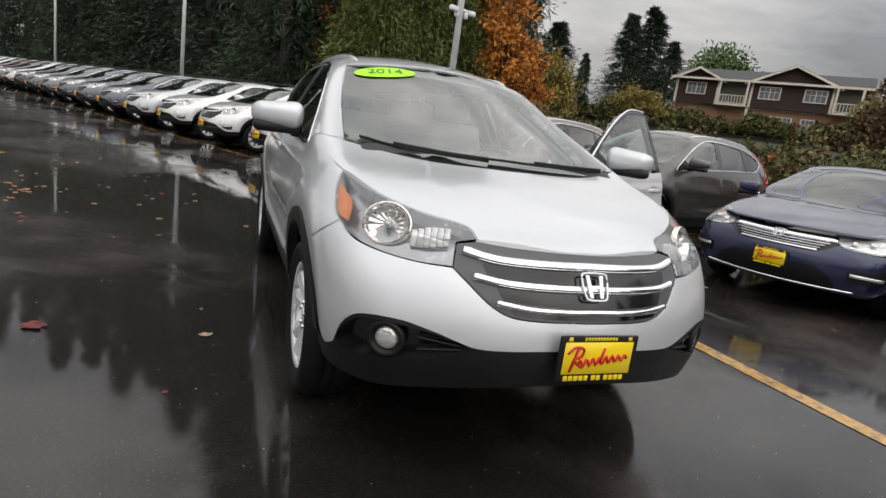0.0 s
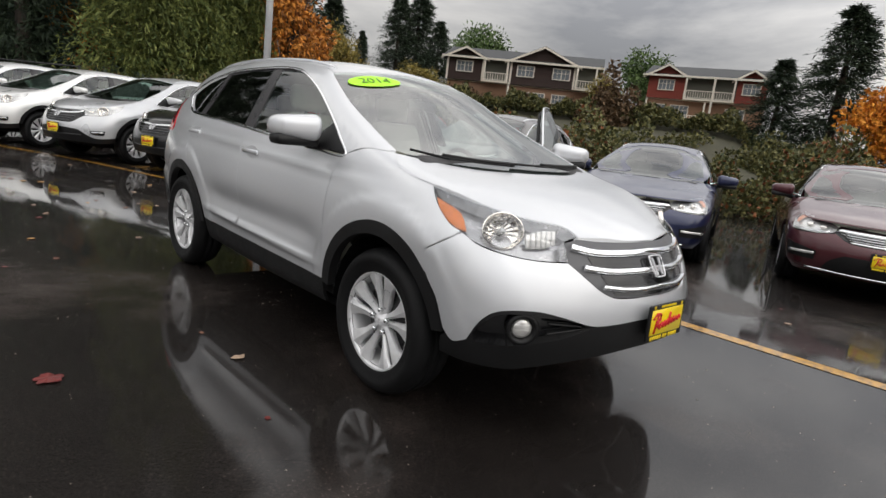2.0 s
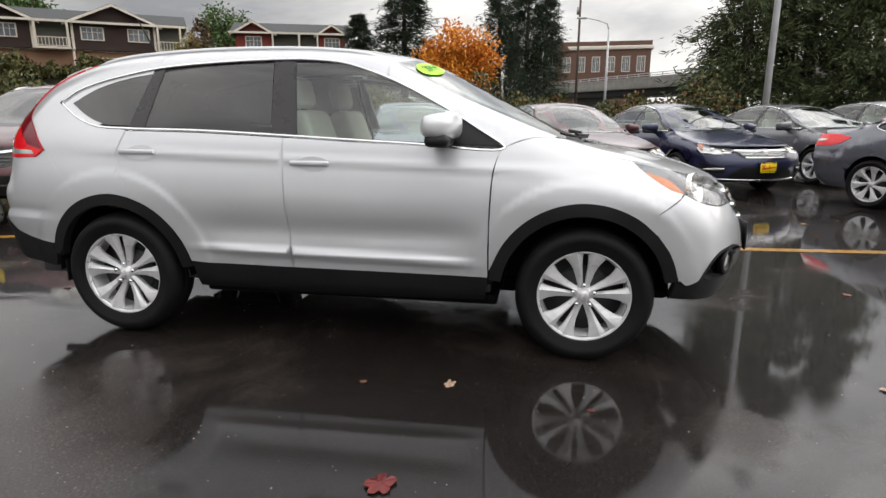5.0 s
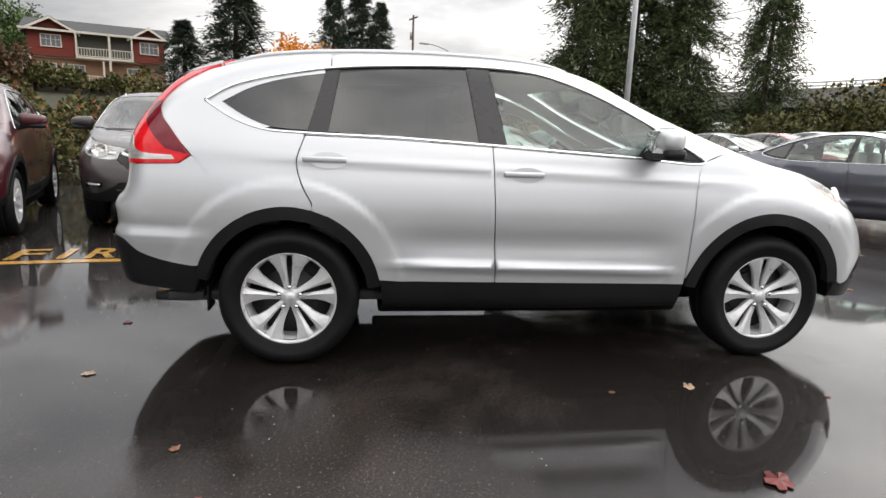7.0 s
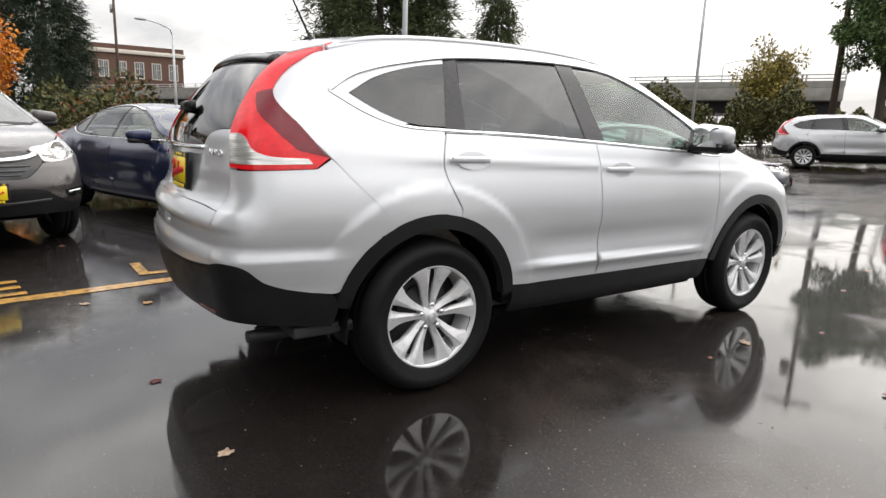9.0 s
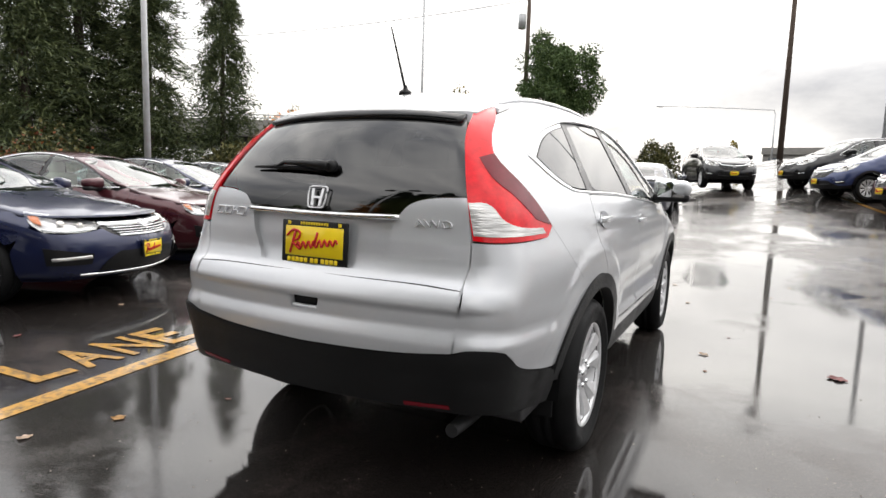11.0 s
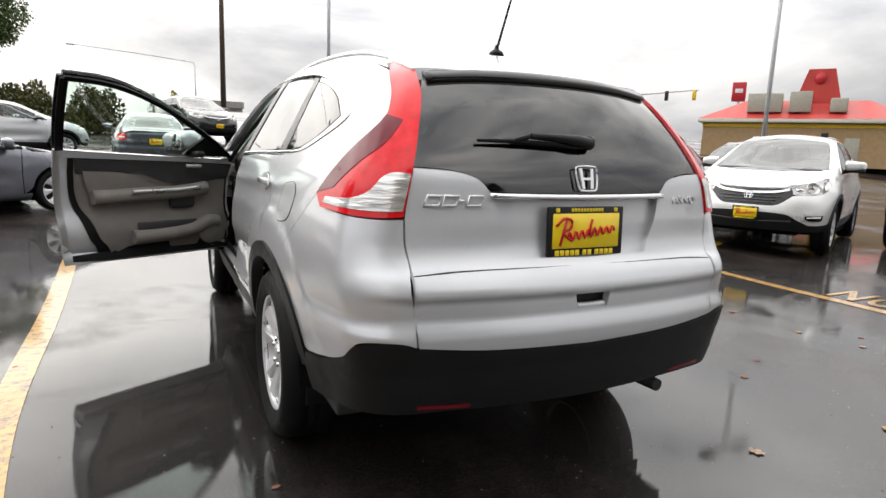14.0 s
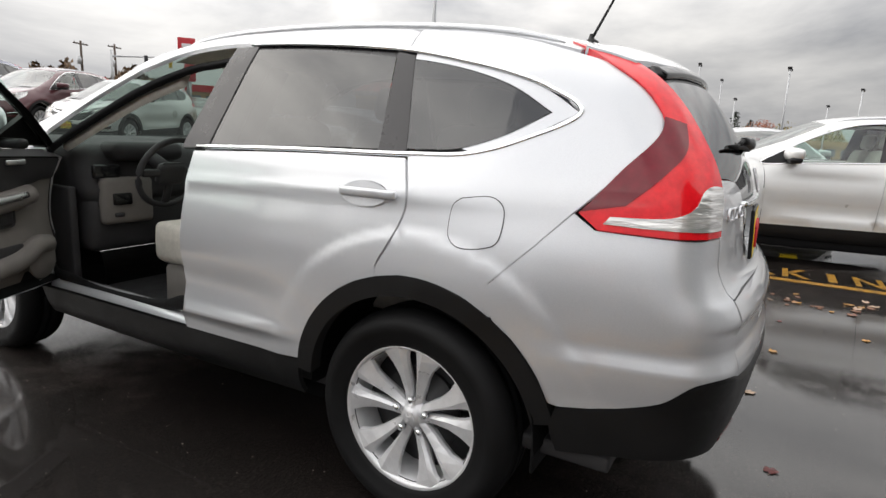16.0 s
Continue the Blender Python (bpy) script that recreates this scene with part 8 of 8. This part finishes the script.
SIGN_WHITE = simple("sign_white", (0.75, 0.75, 0.75), 0.5)
YELLOW_POST = simple("yellow_post", (0.75, 0.50, 0.02), 0.5)
DARK_METAL = simple("dark_metal", (0.03, 0.03, 0.032), 0.5, 0.3)


def house_window(parent, x, z, w, h, y=0.0):
    """A white-framed window with glazing bars, proud of a wall whose face is at y (looking to -y)."""
    win = new("window")
    win.parent = parent
    win.matrix_basis = pose(x, y, z)
    t = 0.09
    frame_ = join_bm(box_bm(w + 2 * t, 0.10, t, (0, -0.05, h / 2 + t / 2)), box_bm(w + 2 * t, 0.12, t, (0, -0.06, -h / 2 - t / 2)), box_bm(t, 0.10, h, (-w / 2 - t / 2, -0.05, 0)), box_bm(t, 0.10, h, (w / 2 + t / 2, -0.05, 0)),
                     box_bm(0.07, 0.07, h, (0, -0.045, 0)), box_bm(w, 0.05, 0.04, (0, -0.04, h * 0.12)), box_bm(0.03, 0.05, h, (-w / 4, -0.035, 0)), box_bm(0.03, 0.05, h, (w / 4, -0.035, 0)))
    part("window_frame", frame_, WHITE_TRIM, win)
    part("pane", box_bm(w, 0.02, h, (0, -0.015, 0)), PANE, win)


def gable(parent, x0, x1, z, rise_, depth, siding):
    """A front gable: wall triangle, two roof slabs and white barge boards."""
    c, hw = (x0 + x1) / 2, (x1 - x0) / 2
    part("gable_wall", prism_bm([(x0, z), (x1, z), (c, z + rise_)], 0.2, "xz", (0, -0.15, 0)), siding, parent)
    e = 0.55
    zz = rise_ * e / hw
    for s in (-1, 1):
        slab = prism_bm([(c, z + rise_ + 0.04), (c + s * (hw + e), z - zz + 0.04), (c + s * (hw + e), z - zz + 0.20), (c, z + rise_ + 0.20)], depth, "xz", (0, -0.75, 0))
        part("roof", slab, SHINGLE, parent)
        part("barge_board", prism_bm([(c, z + rise_ - 0.10), (c + s * (hw + e), z - zz - 0.10), (c + s * (hw + e), z - zz + 0.16), (c, z + rise_ + 0.16)], 0.06, "xz", (0, -0.82, 0)), WHITE_TRIM, parent)


def balcony(parent, x0, x1, z, deep=1.5):
    w = x1 - x0
    c = (x0 + x1) / 2
    b = new("balcony")
    b.parent = parent
    b.matrix_basis = pose(c, 0, z)
    part("slab", box_bm(w, deep, 0.22, (0, -deep / 2 + 0.4, 0)), WHITE_TRIM, b)
    rails = [box_bm(w, 0.07, 0.08, (0, -deep + 0.45, 1.0)), box_bm(w, 0.07, 0.06, (0, -deep + 0.45, 0.2))]
    part("handrail", join_bm(*rails), WHITE_TRIM, b)
    n = max(4, int(w / 0.22))
    for k in range(n + 1):
        part("baluster", box_bm(0.045, 0.045, 0.85, (-w / 2 + w * k / n, -deep + 0.45, 0.58)), WHITE_TRIM, b)
    for s in (-1, 1):
        part("post", box_bm(0.16, 0.16, 2.7, (s * (w / 2 - 0.08), -deep + 0.45, 1.3)), WHITE_TRIM, b)


def apartment_house(name, label, at, siding, upper, width):
    """A two-storey house: gabled upper floor, balconies, tan ground floor. The front looks to -y; base at z 0."""
    h = thing(name, label, "house", at)
    part("lower_wall", box_bm(width, 7.5, 2.9, (0, 3.75, 1.45)), SIDING_TAN, h)
    part("upper_wall", box_bm(width, 7.5, 2.7, (0, 3.75, 4.30)), SIDING_GREY if upper is None else upper, h)
    part("belt_board", box_bm(width + 0.1, 0.08, 0.28, (0, -0.06, 2.95)), WHITE_TRIM, h)
    ridge = prism_bm([(-1.0, 5.60), (8.5, 5.60), (3.75, 7.35)], width * 1.0 + 1.0, "yz", (-width / 2 - 0.5, 0, 0))
    part("main_roof", ridge, SHINGLE, h)
    part("fascia", box_bm(width + 1.1, 0.10, 0.22, (0, -1.05, 5.58)), WHITE_TRIM, h)
    return h


def facing(x, y, z, toward=(-2.0, -1.0)):
    """Pose whose -y looks towards a point."""
    return pose(x, y, z, 0, 0, math.degrees(math.atan2(toward[1] - y, toward[0] - x)) + 90)


bx, by = polar(40.0, 69.5, EYE4)
brown = apartment_house("apartment_house", "two-storey brown house with white trim and balconies", facing(bx, by, 4.4) @ pose(0, 0, 0, 0, 0, -6) @ Matrix.Diagonal((1.17, 1.0, 0.93, 1)), SIDING_BROWN, None, 14.4)
# front bays: narrow gable, balcony, wide gable, balcony
for x0, x1, r_ in ((-7.3, -3.6, 1.1), (-1.0, 5.2, 1.75)):
    part("bay_wall", box_bm(x1 - x0, 0.5, 2.75, ((x0 + x1) / 2, -0.2, 4.32)), SIDING_BROWN, brown)
    gable(brown, x0, x1, 5.65, r_, 5.0, SIDING_BROWN)
    for xx in (x0 + 0.08, x1 - 0.08):
        part("corner_board", box_bm(0.18, 0.08, 2.8, (xx, -0.48, 4.32)), WHITE_TRIM, brown)
for x in (-5.5, 0.5, 3.9):
    house_window(brown, x, 4.55, 1.5, 1.15, -0.46)
for x in (-5.6, 0.4, 1.9, 3.9):
    house_window(brown, x, 1.55, 1.2, 1.2, 0.0)
balcony(brown, -3.5, -1.1, 3.0)
balcony(brown, 5.3, 7.2, 3.0)
balcony(brown, -1.0, 7.2, 0.1)
rx_, ry_ = polar(23.9, 74.0, EYE4)
red = apartment_house("apartment_house", "two-storey red house with white windows and balconies", facing(rx_, ry_, 4.9) @ pose(0, 0, 0, 0, 0, -4) @ Matrix.Diagonal((1.07, 1.0, 0.93, 1)), SIDING_RED, SIDING_GREY, 11.5)
for x0, x1, r_ in ((-5.7, -2.0, 1.2), (3.0, 5.7, 1.0)):
    part("bay_wall", box_bm(x1 - x0, 0.5, 2.75, ((x0 + x1) / 2, -0.2, 4.32)), SIDING_RED, red)
    gable(red, x0, x1, 5.65, r_, 5.0, SIDING_RED)
for x in (-3.85, 4.35):
    house_window(red, x, 4.55, 1.5, 1.15, -0.46)
for x in (-4.5, -2.2, 3.2):
    house_window(red, x, 1.55, 1.7, 1.3, 0.0)
balcony(red, -1.9, 2.9, 3.0)
balcony(red, -5.6, 0.4, 0.1)
part("corner_post", box_bm(0.2, 0.2, 5.6, (0.9, -1.0, 2.8)), WHITE_TRIM, red)

# brick building beyond the bridge
kx, ky = polar(-4.2, 122, EYE4)
mill = thing("brick_building", "old brown brick building with tall windows", "building", facing(kx, ky, 0) @ Matrix.Diagonal((1.42, 1.2, 1.38, 1)))
part("wall", box_bm(14, 8, 9.6, (0, 4, 4.8)), BRICK, mill)
part("cornice", box_bm(14.6, 8.6, 0.5, (0, 4, 9.8), 0.08), WHITE_TRIM, mill)
part("parapet", box_bm(14.2, 8.2, 0.7, (0, 4, 10.3)), BRICK, mill)
part("gable_front", prism_bm([(-6.8, 9.4), (-3.4, 9.4), (-5.1, 11.4)], 0.5, "xz", (0, -0.4, 0)), BRICK, mill)
for k in range(7):
    house_window(mill, -5.9 + k * 1.95, 7.6, 0.9, 1.9, 0.0)

# ---- road bridge ----
def bridge(a, b, z):
    a, b = Vector((*a, 0)), Vector((*b, 0))
    L, yaw = (b - a).length, math.degrees(math.atan2(b.y - a.y, b.x - a.x))
    br = thing("road_bridge", "grey concrete road bridge with a metal rail", "bridge", pose(a.x, a.y, 0, 0, 0, yaw))
    part("deck", box_bm(L, 9.0, 1.0, (L / 2, 0, z - 1.3), 0.05), CONCRETE, br)
    part("girder", box_bm(L, 7.0, 1.0, (L / 2, 0, z - 2.2), 0.05), DARK_METAL, br)
    for s in (-1, 1):
        part("parapet", box_bm(L, 0.25, 0.45, (L / 2, s * 4.4, z - 0.6)), CONCRETE, br)
        for zz in (0.15, 0.42):
            part("rail", box_bm(L, 0.09, 0.09, (L / 2, s * 4.4, z - 0.35 + zz)), GALV, br)
    n = int(L / 2.4)
    for k in range(n + 1):
        part("rail_post", box_bm(0.10, 0.10, 0.9, (L * k / n, -4.4, z - 0.35)), GALV, br)
        part("rail_post", box_bm(0.10, 0.10, 0.9, (L * k / n, 4.4, z - 0.35)), GALV, br)
    for k in range(4):
        part("pier", box_bm(1.2, 6.0, z - 2.6, (L * (k + 0.5) / 4, 0, (z - 2.6) / 2), 0.08), CONCRETE, br)


bridge((110.8, -2.9), (19.0, -49.7), 6.3)

# ---- poles, lamps and signs ----
def lamp_post(x, y, h, label, heads=2, turn=0.0, r0=0.09, square=False, cams=False):
    z = ground_z(x, y)
    p = thing("lamp_post", label, "lamp post", pose(x, y, z, 0, 0, turn), group="lamp posts")
    part("base", lathe_bm([(0.26, 0.0), (0.26, 0.5), (0.24, 0.55), (0.0, 0.55)], 20, "z"), CONCRETE, p)
    part("pole", tube_bm([(0, 0, 0.5), (0, 0, h * 0.5), (0, 0, h)], [r0, r0 * 0.88, r0 * 0.72], 12), GALV, p)
    for k in range(heads):
        s = 1 if k == 0 else -1
        arm = part("lamp_head", join_bm(tube_bm([(0, 0, h - 0.1), (s * 0.5, 0, h - 0.02)], 0.03, 6), box_bm(0.62, 0.34, 0.16, (s * 0.80, 0, h), 0.04, 2)), DARK_METAL, p)
    if cams:
        for s in (-1, 1):
            part("security_camera", join_bm(tube_bm([(0, 0, 4.05), (s * 0.25, -0.06, 4.05)], 0.03, 6), box_bm(0.26, 0.12, 0.12, (s * 0.30, -0.08, 4.01), 0.03, 2), box_bm(0.10, 0.10, 0.16, (s * 0.16, -0.05, 3.93), 0.03, 2)), SIGN_WHITE, p, "white security camera")
    return p


lamp_post(4.1, 10.5, 9.0, "grey steel lamp post with security cameras", cams=True, turn=25)
lamp_post(*polar(93.2, 30, EYE0), 9.0, "grey steel lamp post behind the parked cars", turn=25)
lamp_post(*polar(102.3, 50, EYE0), 9.0, "grey steel lamp post far along the row", turn=25)
lamp_post(13.4, -6.9, 9.0, "grey steel lamp post behind the saloons", turn=25)
lamp_post(13.9, -23.0, 10.0, "slim lamp post beside the road", 1, r0=0.07)
lamp_post(-5.4, -21.0, 9.5, "grey lamp post over the far row", 1, 180, r0=0.08)
lamp_post(-16.2, -8.9, 8.5, "grey lamp post by the restaurant", 2, r0=0.075)
for az, d, h in ((-174.4, 60, 9.0), (178.0, 55, 8.0), (-176.0, 80, 9.5), (-177.5, 70, 6.5), (173, 70, 7.5), (175.5, 80, 6.5), (-164.6, 70, 6.5), (-162.9, 62, 5.6)):
    x, y = polar(az, d)
    lamp_post(x, y, h, "twin-headed lamp post of a far car park", 2, az)


def utility_pole(x, y, h, label, arms=1):
    p = thing("utility_pole", label, "utility pole", pose(x, y, ground_z(x, y), 0, 0, 20), group="utility poles")
    part("pole", tube_bm([(0, 0, 0), (0, 0, h)], [0.17, 0.11], 10), POLE_WOOD, p)
    for k in range(arms):
        part("crossarm", box_bm(2.2, 0.10, 0.12, (0, 0, h - 0.35 - 0.8 * k)), POLE_WOOD, p)
        for q in (-0.95, -0.4, 0.4, 0.95):
            part("insulator", lathe_bm([(0.05, 0.0), (0.06, 0.08), (0.03, 0.16), (0.0, 0.16)], 8, "z", (q, 0, h - 0.29 - 0.8 * k)), SIGN_WHITE, p)
    part("transformer", lathe_bm([(0.0, h - 2.6), (0.22, h - 2.6), (0.22, h - 1.8), (0.0, h - 1.75)], 14, "z", (0.36, 0, 0)), GALV, p)
    return p


utility_pole(10.5, -29.1, 11.5, "dark wooden utility pole by the round tree")
utility_pole(-2.9, -36.5, 12.0, "dark wooden utility pole at the crossing", 2)
ux_, uy_ = polar(-2.2, 70, EYE4)
utility_pole(ux_, uy_, 14.5, "wooden utility pole by the brick building")
for az_ in (-117.4, -119.9):
    ux_, uy_ = polar(az_, 78)
    utility_pole(ux_, uy_, 6.6, "far wooden utility pole at the crossing")
ux_, uy_ = polar(7.6, 110, EYE4)
utility_pole(ux_, uy_, 16.5, "far wooden utility pole among the trees")


def street_lamp(x, y, h, label, arm, turn):
    p = thing("street_lamp", label, "street lamp", pose(x, y, ground_z(x, y), 0, 0, turn), group="street lamps")
    part("pole", tube_bm([(0, 0, 0), (0, 0, h - 0.6)], [0.11, 0.07], 10), GALV, p)
    part("arm", tube_bm([(0, 0, h - 0.7), (0.15, 0, h - 0.25), (arm * 0.5, 0, h), (arm, 0, h + 0.15)], [0.05, 0.045, 0.04, 0.03], 8), GALV, p)
    part("lamp_head", box_bm(0.7, 0.26, 0.14, (arm + 0.2, 0, h + 0.12), 0.04, 2), GALV, p)


street_lamp(*polar(-4.4, 46, EYE4), 7.8, "grey curved street lamp by the bridge", 1.8, 100)
street_lamp(-3.2, -66.0, 6.4, "street lamp with a long arm over the road", 11.0, 12)
street_lamp(*polar(-58, 75), 9.0, "far street lamp beside the bridge", 2.5, 200)

# overhead wires
for a, b, sag in (((10.5, -29.1, 11.9), (-2.9, -36.5, 14.4), 0.5), ((10.5, -29.1, 11.5), (60, -20, 12.0), 1.5)):
    a, b = Vector(a), Vector(b)
    pts = [a.lerp(b, u) - Vector((0, 0, 4 * sag * u * (1 - u))) for u in np.linspace(0, 1, 17)]
    tagged(part("overhead_wire", tube_bm(pts, 0.018, 5), DARK_METAL), "thin black wire strung between utility poles", "wire", group="wires")

# traffic signals at the crossing
def traffic_signal(x, y, h, arm, turn, label):
    p = thing("traffic_signal", label, "traffic signal", pose(x, y, ground_z(x, y), 0, 0, turn), group="traffic signals")
    part("pole", tube_bm([(0, 0, 0), (0, 0, h)], [0.16, 0.12], 10), GALV, p)
    part("mast_arm", tube_bm([(0, 0, h - 0.6), (arm, 0, h - 0.2)], [0.10, 0.05], 8), GALV, p)
    for u in (0.55, 0.95):
        part("signal_head", box_bm(0.36, 0.30, 1.0, (arm * u, -0.1, h - 0.75), 0.05, 2), DARK_METAL if u < 0.9 else YELLOW_POST, p)


sx_, sy_ = polar(-119.2, 65)
traffic_signal(sx_, sy_, 4.7, 5.6, 148, "traffic signal on a long mast arm")
sx_, sy_ = polar(-133, 65)
traffic_signal(sx_, sy_, 5.4, 7.0, 120, "traffic signal across the road")


def pole_sign(az, d, z0, w, h, mat, label):
    x, y = polar(az, d)
    g = ground_z(x, y)
    p = thing("pole_sign", label, "sign", facing(x, y, g), group="roadside signs")
    part("post", tube_bm([(0, 0, 0), (0, 0, z0)], 0.12, 8), GALV, p)
    part("panel", box_bm(w, 0.3, h, (0, 0, z0 + h / 2), 0.05, 2), mat, p)
    part("mark", box_bm(w * 0.55, 0.05, h * 0.22, (0, -0.17, z0 + h * 0.55), 0.01), SIGN_WHITE, p, "pale shape on the sign")


pole_sign(-125.3, 65, 4.85, 1.7, 1.75, SIGN_RED, "red sign panel on a pole with a pale mark")
pole_sign(-125.5, 64.4, 2.2, 1.1, 1.9, SIGN_RED, "smaller red sign with white squares")
pole_sign(-110.0, 80, 4.2, 1.3, 2.4, SIGN_BLUE, "tall blue sign panel beside the road")
pole_sign(-103.2, 82, 3.8, 1.8, 1.6, SIGN_WHITE, "pale sign panel on a roadside post")
pole_sign(-142.6, 56, 3.8, 1.15, 1.7, SIGN_RED, "round-topped red and purple sign by the restaurant")

# ---- restaurant with the red roof ----
qx, qy = polar(-147.1, 38, (0.5, 3.0))
rest = thing("restaurant", "tan restaurant with a red hipped roof and rooftop units", "building", facing(qx, qy, ground_z(qx, qy), (1.5, 3.5)) @ Matrix.Diagonal((0.68, 0.8, 0.76, 1)))
part("wall", box_bm(15, 10, 3.2, (0, 5, 1.6)), STUCCO, rest)
part("eave", box_bm(15.8, 10.8, 0.30, (0, 5, 3.25), 0.05), WHITE_TRIM, rest)
hip = bmesh.new()
lo = [hip.verts.new(v) for v in ((-7.9, -0.4, 3.4), (7.9, -0.4, 3.4), (7.9, 10.4, 3.4), (-7.9, 10.4, 3.4))]
hi = [hip.verts.new(v) for v in ((-4.6, 2.4, 4.9), (4.6, 2.4, 4.9), (4.6, 7.6, 4.9), (-4.6, 7.6, 4.9))]
for k in range(4):
    hip.faces.new((lo[k], lo[(k + 1) % 4], hi[(k + 1) % 4], hi[k]))
hip.faces.new(hi)
hip.faces.new(lo[::-1])
part("roof", hip, RED_ROOF, rest)
part("cupola", prism_bm([(-1.7, 4.7), (1.7, 4.7), (1.0, 7.2), (-0.9, 7.2)], 2.4, "xz", (0.9, 2.0, 0)), RED_ROOF, rest)
part("round_mark", lathe_bm([(0.0, 0.0), (0.42, 0.0), (0.42, -0.08), (0.0, -0.1)], 24, "y", (0.9, 1.98, 6.5)), SIGN_RED, rest)
for xx, ww, hh in ((-2.6, 2.6, 1.4), (0.0, 1.6, 1.5), (2.7, 1.2, 1.0)):
    part("rooftop_unit", box_bm(ww, 1.5, hh, (xx - 0.3, 0.9, 3.9 + hh / 2), 0.05, 2), HVAC, rest)
part("service_door", box_bm(1.0, 0.06, 2.05, (3.6, -0.02, 1.03), 0.01), HVAC, rest)
part("wall_vent", box_bm(0.5, 0.08, 0.4, (1.7, -0.03, 2.2), 0.02), DARK_METAL, rest)
part("band", box_bm(15.1, 0.06, 0.25, (0, -0.03, 2.9)), YELLOW_POST, rest)
for x, y in ((-12.4, -4.6), (-18.2, -7.5), (-15.5, 0.8)):
    bol = thing("bollard", "yellow painted steel bollard on wet asphalt", "bollard", pose(x, y, ground_z(x, y)), group="bollards")
    part("post", lathe_bm([(0.10, 0.0), (0.10, 1.5), (0.07, 1.56), (0.0, 1.58)], 16, "z"), YELLOW_POST, bol)
# low shops on the skyline
for az, d, w, h, mat, lb in ((-100.5, 88, 8, 3.5, CONCRETE, "low grey shop on the skyline"), (-128.5, 95, 9, 3.6, SIGN_RED, "low red shop across the road"), (-157, 100, 14, 3.2, STUCCO, "long pale shop across the road"), (176, 105, 22, 2.8, STUCCO, "long pale building across the road"), (-92.5, 70, 6, 2.6, CONCRETE, "small pale kiosk at the crossing")):
    x, y = polar(az, d)
    sh = thing("shop", lb, "building", facing(x, y, ground_z(x, y)))
    part("wall", box_bm(w, 6, h, (0, 3, h / 2)), STUCCO if mat is SIGN_RED else mat, sh)
    part("fascia", box_bm(w + 0.3, 0.3, h * 0.28, (0, -0.1, h * 0.86)), mat, sh)
    for k in range(int(w / 2.2)):
        part("shop_window", box_bm(1.5, 0.1, h * 0.4, (-w / 2 + 1.3 + 2.2 * k, -0.03, h * 0.38)), PANE, sh)
# fence behind the far row
fn_ = thing("wire_fence", "dark wire fence on a low rail behind the far cars", "fence", pose(0, 0, 0))
fa = [Vector((-3.0 - 0.42 * s + 5.2, 21.0 + 0.91 * s, 0)) for s in range(0, 70, 3)]
for p in fa:
    part("post", box_bm(0.06, 0.06, 2.0, (p.x, p.y, 1.0)), DARK_METAL, fn_)
for zz in (0.3, 1.1, 1.95):
    part("rail", tube_bm([tuple(p + Vector((0, 0, zz))) for p in fa], 0.03, 5), DARK_METAL, fn_)
